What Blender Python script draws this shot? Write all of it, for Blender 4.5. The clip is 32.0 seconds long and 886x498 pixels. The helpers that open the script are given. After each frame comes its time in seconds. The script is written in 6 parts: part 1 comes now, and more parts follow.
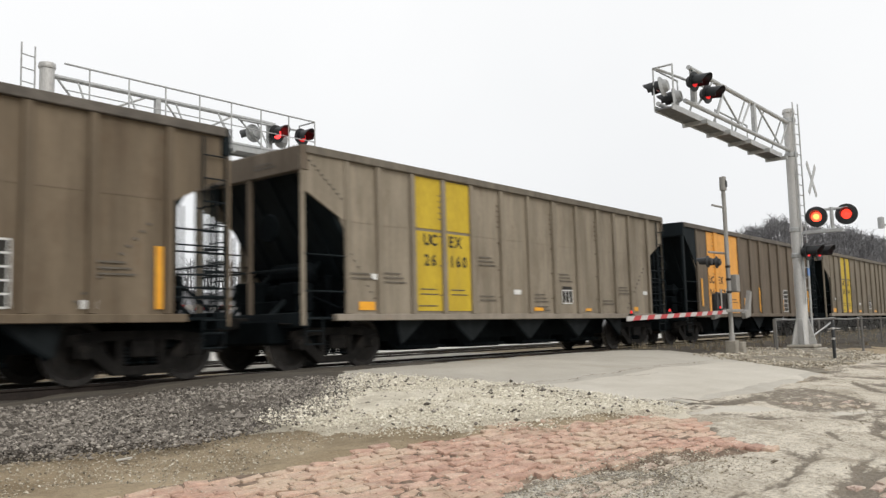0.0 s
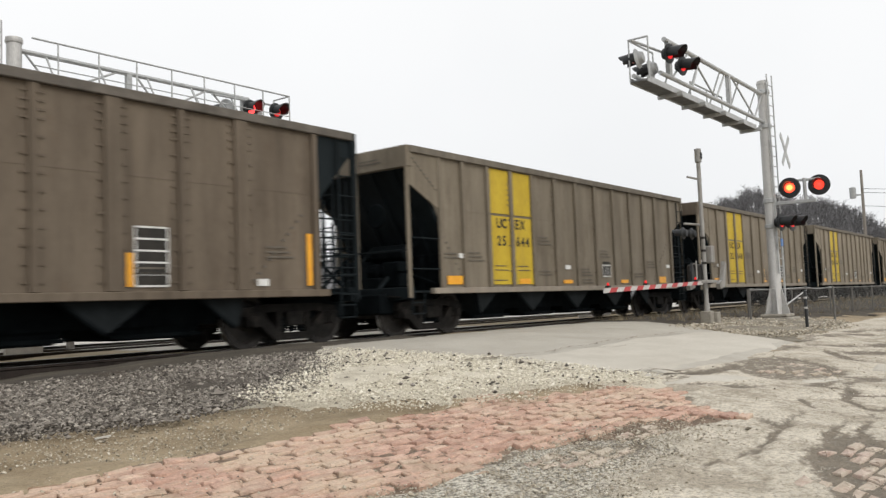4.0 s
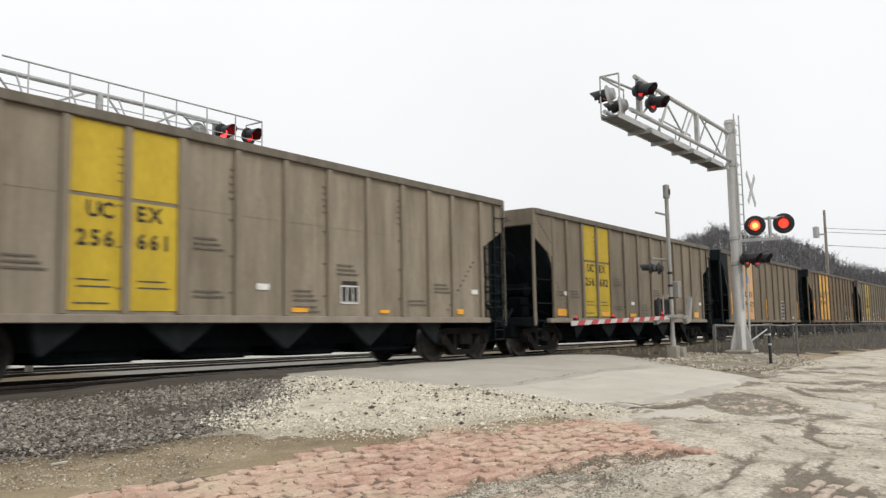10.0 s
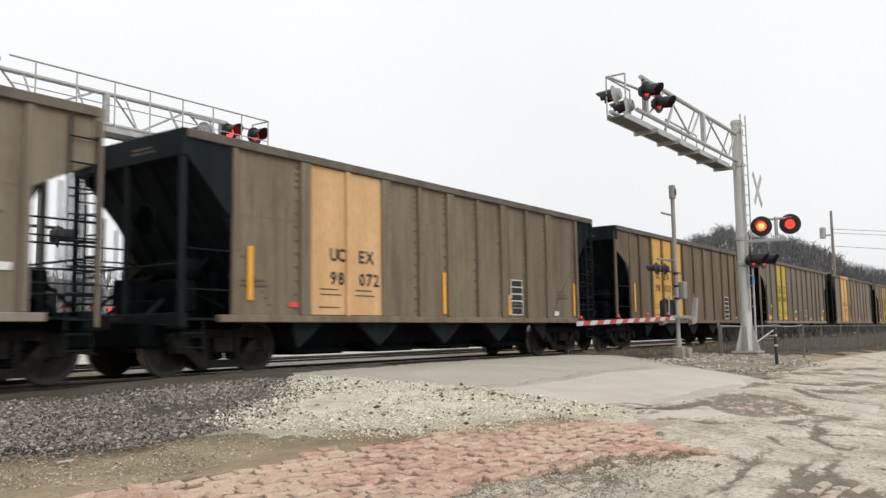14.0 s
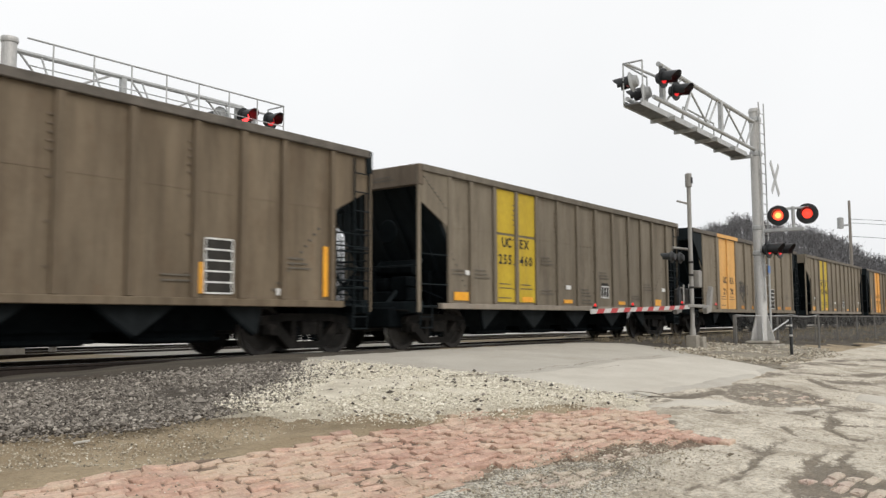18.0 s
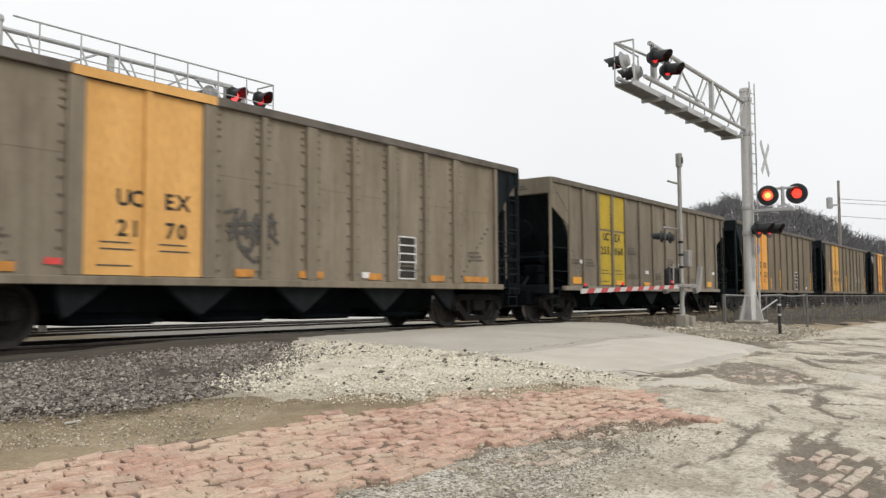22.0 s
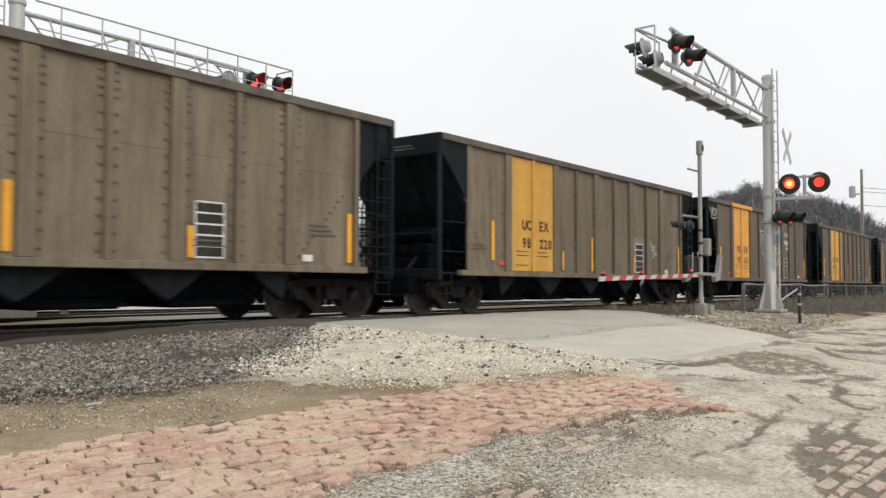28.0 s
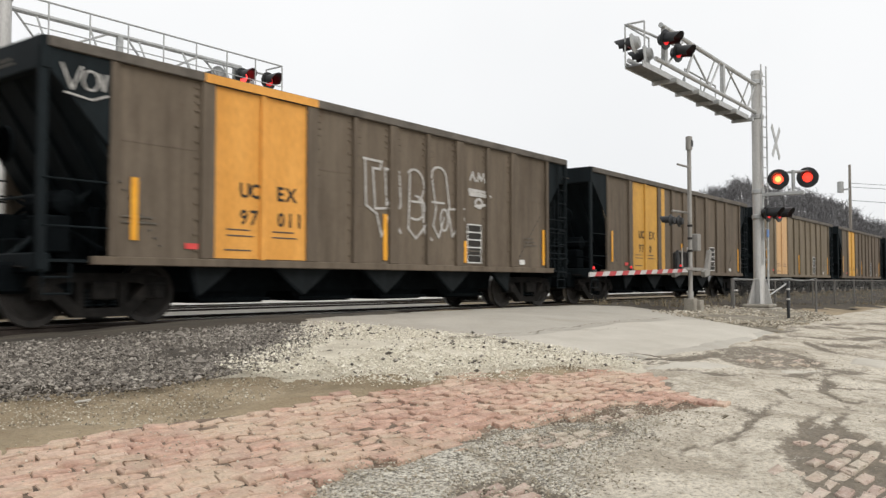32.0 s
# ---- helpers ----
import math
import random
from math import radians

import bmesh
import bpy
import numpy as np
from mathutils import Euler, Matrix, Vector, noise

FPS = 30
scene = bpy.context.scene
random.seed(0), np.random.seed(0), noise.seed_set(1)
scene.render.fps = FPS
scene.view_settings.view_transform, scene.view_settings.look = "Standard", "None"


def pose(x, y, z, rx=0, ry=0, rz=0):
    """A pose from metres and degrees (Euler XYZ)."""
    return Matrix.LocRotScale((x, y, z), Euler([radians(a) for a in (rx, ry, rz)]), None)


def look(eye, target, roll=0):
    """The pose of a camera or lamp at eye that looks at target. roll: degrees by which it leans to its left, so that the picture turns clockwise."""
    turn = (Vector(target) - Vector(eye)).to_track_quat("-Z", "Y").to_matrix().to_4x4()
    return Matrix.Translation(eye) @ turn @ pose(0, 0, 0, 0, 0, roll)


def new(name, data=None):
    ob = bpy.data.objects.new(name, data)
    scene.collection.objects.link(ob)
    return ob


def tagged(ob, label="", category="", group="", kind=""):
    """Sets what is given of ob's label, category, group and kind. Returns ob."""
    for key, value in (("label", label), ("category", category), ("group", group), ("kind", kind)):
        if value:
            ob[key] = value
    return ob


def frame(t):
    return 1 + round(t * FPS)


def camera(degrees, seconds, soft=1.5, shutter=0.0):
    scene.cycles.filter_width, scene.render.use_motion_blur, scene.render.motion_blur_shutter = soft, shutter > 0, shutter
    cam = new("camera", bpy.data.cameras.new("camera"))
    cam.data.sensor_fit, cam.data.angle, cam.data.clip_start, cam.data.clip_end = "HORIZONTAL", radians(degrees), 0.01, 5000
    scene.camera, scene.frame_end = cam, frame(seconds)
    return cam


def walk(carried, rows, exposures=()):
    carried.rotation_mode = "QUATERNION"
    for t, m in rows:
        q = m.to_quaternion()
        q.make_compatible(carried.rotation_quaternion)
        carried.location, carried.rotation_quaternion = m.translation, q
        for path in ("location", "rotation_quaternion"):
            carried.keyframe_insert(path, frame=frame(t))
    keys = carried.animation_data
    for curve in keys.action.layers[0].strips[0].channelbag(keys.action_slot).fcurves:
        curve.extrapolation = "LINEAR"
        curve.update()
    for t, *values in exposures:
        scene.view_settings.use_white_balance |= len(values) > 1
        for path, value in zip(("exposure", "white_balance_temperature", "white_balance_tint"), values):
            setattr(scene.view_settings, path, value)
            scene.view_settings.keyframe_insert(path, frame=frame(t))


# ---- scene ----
cam = camera(56.08, 32.0, soft=1.4, shutter=0.45)
EYE = 1.5  # metres above the brick street
PATH = [  # seconds, camera yaw, pitch, lean; metres that the train has run
    (0, -50.75, 5.64, -1.51, 0.97), (0.5, -50.81, 5.41, -1.73, 4.68), (1, -51.21, 5.12, -1.76, 8.27),
    (1.5, -51.51, 4.73, -1.73, 11.87), (2, -51.39, 4.45, -1.73, 15.47), (2.5, -50.94, 4.17, -1.78, 19.08),
    (4.5, -52.80, 3.98, -2.13, 33.44), (5, -53.07, 4.58, -1.60, 37.00), (5.5, -53.42, 5.31, -1.16, 40.51),
    (6, -53.83, 5.49, -1.12, 44.07), (6.5, -53.99, 5.30, -1.42, 47.59), (7, -54.17, 5.26, -1.40, 51.09),
    (7.5, -54.34, 5.41, -1.22, 54.56), (8, -54.54, 5.65, -1.18, 57.98), (8.5, -54.44, 5.67, -1.16, 61.53),
    (9, -54.35, 5.62, -1.14, 65.03), (9.5, -54.41, 5.66, -1.09, 68.45), (10, -54.40, 5.78, -1.06, 71.92),
    (10.5, -54.43, 5.96, -1.18, 75.35), (11, -54.38, 6.12, -1.12, 78.82), (11.5, -54.41, 6.34, -1.03, 82.28),
    (12, -54.49, 6.33, -1.19, 85.73), (12.5, -54.50, 6.04, -1.26, 89.18), (13, -54.41, 5.79, -1.28, 92.60),
    (13.5, -54.24, 5.70, -1.17, 96.02), (14, -54.02, 5.78, -0.88, 99.39), (14.5, -53.99, 5.81, -0.68, 102.78),
    (16.5, -53.68, 5.03, -0.47, 116.07), (17, -53.45, 4.77, -0.51, 119.57), (17.5, -53.22, 4.73, -0.44, 122.95),
    (18, -53.03, 4.85, -0.24, 126.25), (18.5, -52.89, 4.67, -0.23, 129.55), (19, -52.60, 3.96, -0.41, 132.85),
    (19.5, -52.54, 3.46, -0.47, 136.11), (20, -52.83, 3.40, -0.26, 139.33), (20.5, -52.99, 3.41, -0.17, 142.61),
    (21, -53.15, 3.40, -0.17, 145.94), (21.5, -53.41, 3.46, -0.28, 149.23), (22, -53.66, 3.47, -0.32, 152.48),
    (22.5, -53.75, 3.40, -0.34, 155.72), (23, -53.54, 3.46, -0.34, 158.96), (23.5, -53.10, 3.62, -0.43, 162.17),
    (24, -52.93, 3.33, -0.49, 165.35), (24.5, -52.92, 2.82, -0.43, 168.56), (25, -52.62, 2.48, -0.20, 171.71),
    (25.5, -52.53, 2.37, 0.05, 174.86), (27.5, -52.49, 2.49, 0.01, 187.47), (28, -52.43, 2.54, 0.18, 190.63),
    (28.5, -52.45, 2.61, 0.32, 193.64), (29, -52.66, 2.36, 0.42, 196.84), (29.5, -53.02, 2.00, 0.30, 199.95),
    (30, -53.18, 2.02, 0.20, 203.05), (30.5, -53.25, 2.25, 0.20, 206.12), (31, -53.19, 2.38, 0.13, 209.27),
    (31.5, -52.98, 2.34, 0.10, 212.31), (32, -53.09, 2.25, 0.03, 215.35),
]

walk(cam, [(t, pose(0, 0, EYE) @ pose(0, 0, 0, 0, 0, yaw) @ pose(0, 0, 0, 90 + pitch) @ pose(0, 0, 0, 0, 0, lean)) for t, yaw, pitch, lean, s in PATH])

# ---- light ----
world = bpy.data.worlds.new("overcast_sky")
scene.world = world
world.use_nodes = True
wn = world.node_tree
sky = wn.nodes.new("ShaderNodeTexSky")
sky.sky_type, sky.sun_disc = "NISHITA", False
sky.sun_elevation, sky.sun_rotation = radians(48), radians(200)
sky.air_density, sky.dust_density, sky.ozone_density = 1.0, 3.0, 1.0
grey = wn.nodes.new("ShaderNodeHueSaturation")
grey.inputs["Saturation"].default_value = 0.12
wn.links.new(sky.outputs[0], grey.inputs["Color"])
cloud = wn.nodes.new("ShaderNodeMix")
cloud.data_type = "RGBA"
cloud.inputs["Factor"].default_value = 0.86
wc = wn.nodes.new("ShaderNodeTexCoord")
puff = wn.nodes.new("ShaderNodeTexNoise")
puff.inputs["Scale"].default_value, puff.inputs["Detail"].default_value = 1.6, 4
wn.links.new(wc.outputs["Generated"], puff.inputs["Vector"])
split = wn.nodes.new("ShaderNodeSeparateXYZ")
wn.links.new(wc.outputs["Generated"], split.inputs[0])
mass = wn.nodes.new("ShaderNodeMath")
mass.operation = "MULTIPLY_ADD"
mass.inputs[1].default_value = 0.55
wn.links.new(puff.outputs["Fac"], mass.inputs[0])
wn.links.new(split.outputs["Z"], mass.inputs[2])
shade = wn.nodes.new("ShaderNodeValToRGB")
shade.color_ramp.elements[0].position, shade.color_ramp.elements[0].color = 0.22, (0.82, 0.832, 0.845, 1)
shade.color_ramp.elements[1].position, shade.color_ramp.elements[1].color = 0.72, (1.0, 1.0, 1.0, 1)
wn.links.new(mass.outputs[0], shade.inputs["Fac"])
bright = wn.nodes.new("ShaderNodeMix")
bright.data_type, bright.blend_type = "RGBA", "MULTIPLY"
bright.inputs["Factor"].default_value = 1.0
bright.inputs["B"].default_value = (9.75, 9.8, 9.85, 1)
wn.links.new(shade.outputs[0], bright.inputs["A"])
wn.links.new(bright.outputs["Result"], cloud.inputs["B"])
wn.links.new(grey.outputs[0], cloud.inputs["A"])
SKY = wn.nodes["Background"]
SKY.inputs["Strength"].default_value = 0.112
wn.links.new(cloud.outputs["Result"], SKY.inputs["Color"])
sun = new("sun", bpy.data.lights.new("sun", "SUN"))
sun.data.energy, sun.data.angle, sun.data.color = 1.5, radians(40), (1.0, 0.95, 0.88)
sun.matrix_world = look((4, -12, 14), (8, 4, 0))
scene.view_settings.exposure = 0.0


# ---- materials ----
def tree_of(name):
    m = bpy.data.materials.new(name)
    m.use_nodes = True
    return m, m.node_tree.nodes, m.node_tree.links, m.node_tree.nodes["Principled BSDF"]


def noise_at(n, l, coord, scale, detail=4.0, rough=0.6, stretch=(1, 1, 1)):
    mp = n.new("ShaderNodeMapping")
    mp.inputs["Scale"].default_value = stretch
    l.new(coord, mp.inputs["Vector"])
    t = n.new("ShaderNodeTexNoise")
    t.inputs["Scale"].default_value, t.inputs["Detail"].default_value, t.inputs["Roughness"].default_value = scale, detail, rough
    l.new(mp.outputs[0], t.inputs["Vector"])
    return t.outputs["Fac"]


def ramp(n, l, fac, stops):
    r = n.new("ShaderNodeValToRGB")
    while len(r.color_ramp.elements) < len(stops):
        r.color_ramp.elements.new(0.5)
    for e, (p, c) in zip(r.color_ramp.elements, stops):
        e.position, e.color = p, (*c, 1) if len(c) == 3 else c
    l.new(fac, r.inputs["Fac"])
    return r.outputs["Color"]


def mixed(n, l, fac, a, b, kind="MIX"):
    m = n.new("ShaderNodeMix")
    m.data_type, m.blend_type = "RGBA", kind
    for slot, v in (("Factor", fac), ("A", a), ("B", b)):
        if isinstance(v, (int, float)):
            m.inputs[slot].default_value = v
        elif isinstance(v, tuple):
            m.inputs[slot].default_value = (*v, 1)
        else:
            l.new(v, m.inputs[slot])
    return m.outputs["Result"]


def bumped(n, l, b, height, strength, distance=0.02):
    k = n.new("ShaderNodeBump")
    k.inputs["Strength"].default_value, k.inputs["Distance"].default_value = strength, distance
    l.new(height, k.inputs["Height"])
    l.new(k.outputs[0], b.inputs["Normal"])


def surface(name, low, high, scale=6.0, rough=0.7, metal=0.0, bump=0.2, fine=60.0, stretch=(1, 1, 1), stain=None, stain_scale=1.2, stain_at=(0.52, 0.7), by_piece=0.0, dist=0.01, spec=0.4):
    """A worn surface: colour between low and high by a coarse and a fine noise, with stains on top."""
    m, n, l, b = tree_of(name)
    co = n.new("ShaderNodeTexCoord").outputs["Object"]
    a = noise_at(n, l, co, scale, 5, 0.62, stretch)
    f = noise_at(n, l, co, fine, 3, 0.6, stretch)
    c = mixed(n, l, ramp(n, l, a, [(0.3, (0, 0, 0)), (0.72, (1, 1, 1))]), low, high)
    c = mixed(n, l, 0.35, c, ramp(n, l, f, [(0.25, (0.35, 0.35, 0.35)), (0.75, (1.25, 1.25, 1.25))]), "MULTIPLY")
    if stain:
        k = noise_at(n, l, co, stain_scale, 6, 0.7, stretch)
        c = mixed(n, l, ramp(n, l, k, [(stain_at[0], (0, 0, 0)), (stain_at[1], (1, 1, 1))]), c, stain)
    if by_piece:
        i = n.new("ShaderNodeObjectInfo").outputs["Random"]
        c = mixed(n, l, by_piece, c, ramp(n, l, i, [(0.0, (0.45, 0.45, 0.47)), (0.5, (1, 1, 1)), (1.0, (1.5, 1.42, 1.35))]), "MULTIPLY")
    l.new(c, b.inputs["Base Color"])
    b.inputs["Roughness"].default_value, b.inputs["Metallic"].default_value = rough, metal
    b.inputs["Specular IOR Level"].default_value = spec
    if bump:
        bumped(n, l, b, f, bump, dist)
    return m


def weathered(name, low, high, stain, rust, stripes=0.5):
    """Car paint: broad fading, thin vertical run-down streaks of coal dust and specks of rust."""
    m, n, l, b = tree_of(name)
    co = n.new("ShaderNodeTexCoord").outputs["Object"]
    own = n.new("ShaderNodeObjectInfo").outputs["Random"]
    c = mixed(n, l, ramp(n, l, noise_at(n, l, co, 1.4, 5, 0.62, STREAK), [(0.3, (0, 0, 0)), (0.72, (1, 1, 1))]), low, high)
    run = noise_at(n, l, co, 5.5, 6, 0.7, (1, 1, 0.07))
    c = mixed(n, l, stripes, c, ramp(n, l, run, [(0.34, (0.55, 0.53, 0.5)), (0.5, (1, 1, 1)), (0.66, (1.16, 1.15, 1.13))]), "MULTIPLY")
    c = mixed(n, l, ramp(n, l, noise_at(n, l, co, 1.5, 6, 0.72, (1, 1, 0.5)), [(0.52, (0, 0, 0)), (0.8, (0.8, 0.8, 0.8))]), c, stain)
    c = mixed(n, l, ramp(n, l, noise_at(n, l, co, 3.2, 9, 0.8, (1, 1, 0.45)), [(0.6, (0, 0, 0)), (0.7, (0.7, 0.7, 0.7))]), c, rust)
    c = mixed(n, l, 0.3, c, ramp(n, l, own, [(0.0, (0.86, 0.86, 0.86)), (1.0, (1.1, 1.1, 1.1))]), "MULTIPLY")
    f = noise_at(n, l, co, 26, 4, 0.65, (1, 1, 0.4))
    c = mixed(n, l, 0.25, c, ramp(n, l, f, [(0.3, (0.6, 0.6, 0.6)), (0.7, (1.25, 1.25, 1.25))]), "MULTIPLY")
    l.new(c, b.inputs["Base Color"])
    b.inputs["Roughness"].default_value, b.inputs["Specular IOR Level"].default_value = 0.72, 0.4
    bumped(n, l, b, f, 0.06, 0.01)
    return m


def islands(name, stops, rough=0.85, fine=90.0, bump=0.4):
    """Loose stones or bricks in one mesh: each island has a colour of its own."""
    m, n, l, b = tree_of(name)
    co = n.new("ShaderNodeTexCoord").outputs["Object"]
    g = n.new("ShaderNodeNewGeometry").outputs["Random Per Island"]
    f = noise_at(n, l, co, fine, 3, 0.6)
    c = mixed(n, l, 0.4, ramp(n, l, g, stops), ramp(n, l, f, [(0.25, (0.5, 0.5, 0.5)), (0.75, (1.2, 1.2, 1.2))]), "MULTIPLY")
    l.new(c, b.inputs["Base Color"])
    b.inputs["Roughness"].default_value = rough
    bumped(n, l, b, f, bump)
    return m


def bricks_of(name, stops, dust, dust_at, by_island=False):
    """Fired clay: each piece has its own colour, under dust and moss that lie in patches over many pieces."""
    m, n, l, b = tree_of(name)
    geo = n.new("ShaderNodeNewGeometry")
    own = geo.outputs["Random Per Island"] if by_island else n.new("ShaderNodeObjectInfo").outputs["Random"]
    pos = geo.outputs["Position"]
    f = noise_at(n, l, pos, 38, 5, 0.7)
    c = ramp(n, l, own, stops)
    c = mixed(n, l, ramp(n, l, noise_at(n, l, pos, 11, 5, 0.65), [(0.4, (0, 0, 0)), (0.7, (0.7, 0.7, 0.7))]), c, (0.3, 0.185, 0.14))
    c = mixed(n, l, ramp(n, l, noise_at(n, l, pos, 1.3, 7, 0.72), [(dust_at[0], (0, 0, 0)), (dust_at[1], (0.85, 0.85, 0.85))]), c, dust)
    c = mixed(n, l, ramp(n, l, noise_at(n, l, pos, 0.7, 6, 0.7, (1, 1.6, 1)), [(0.56, (0, 0, 0)), (0.72, (0.6, 0.6, 0.6))]), c, (0.3, 0.262, 0.175))
    c = mixed(n, l, 0.45, c, ramp(n, l, f, [(0.3, (0.5, 0.5, 0.5)), (0.7, (1.3, 1.3, 1.3))]), "MULTIPLY")
    l.new(c, b.inputs["Base Color"])
    b.inputs["Roughness"].default_value = 0.92
    bumped(n, l, b, f, 0.7, 0.02)
    return m


def glow(name, colour, power, base=(0.3, 0.01, 0.01)):
    m, n, l, b = tree_of(name)
    b.inputs["Base Color"].default_value = (*base, 1)
    b.inputs["Emission Color"].default_value, b.inputs["Emission Strength"].default_value = (*colour, 1), power
    b.inputs["Roughness"].default_value = 0.25
    return m


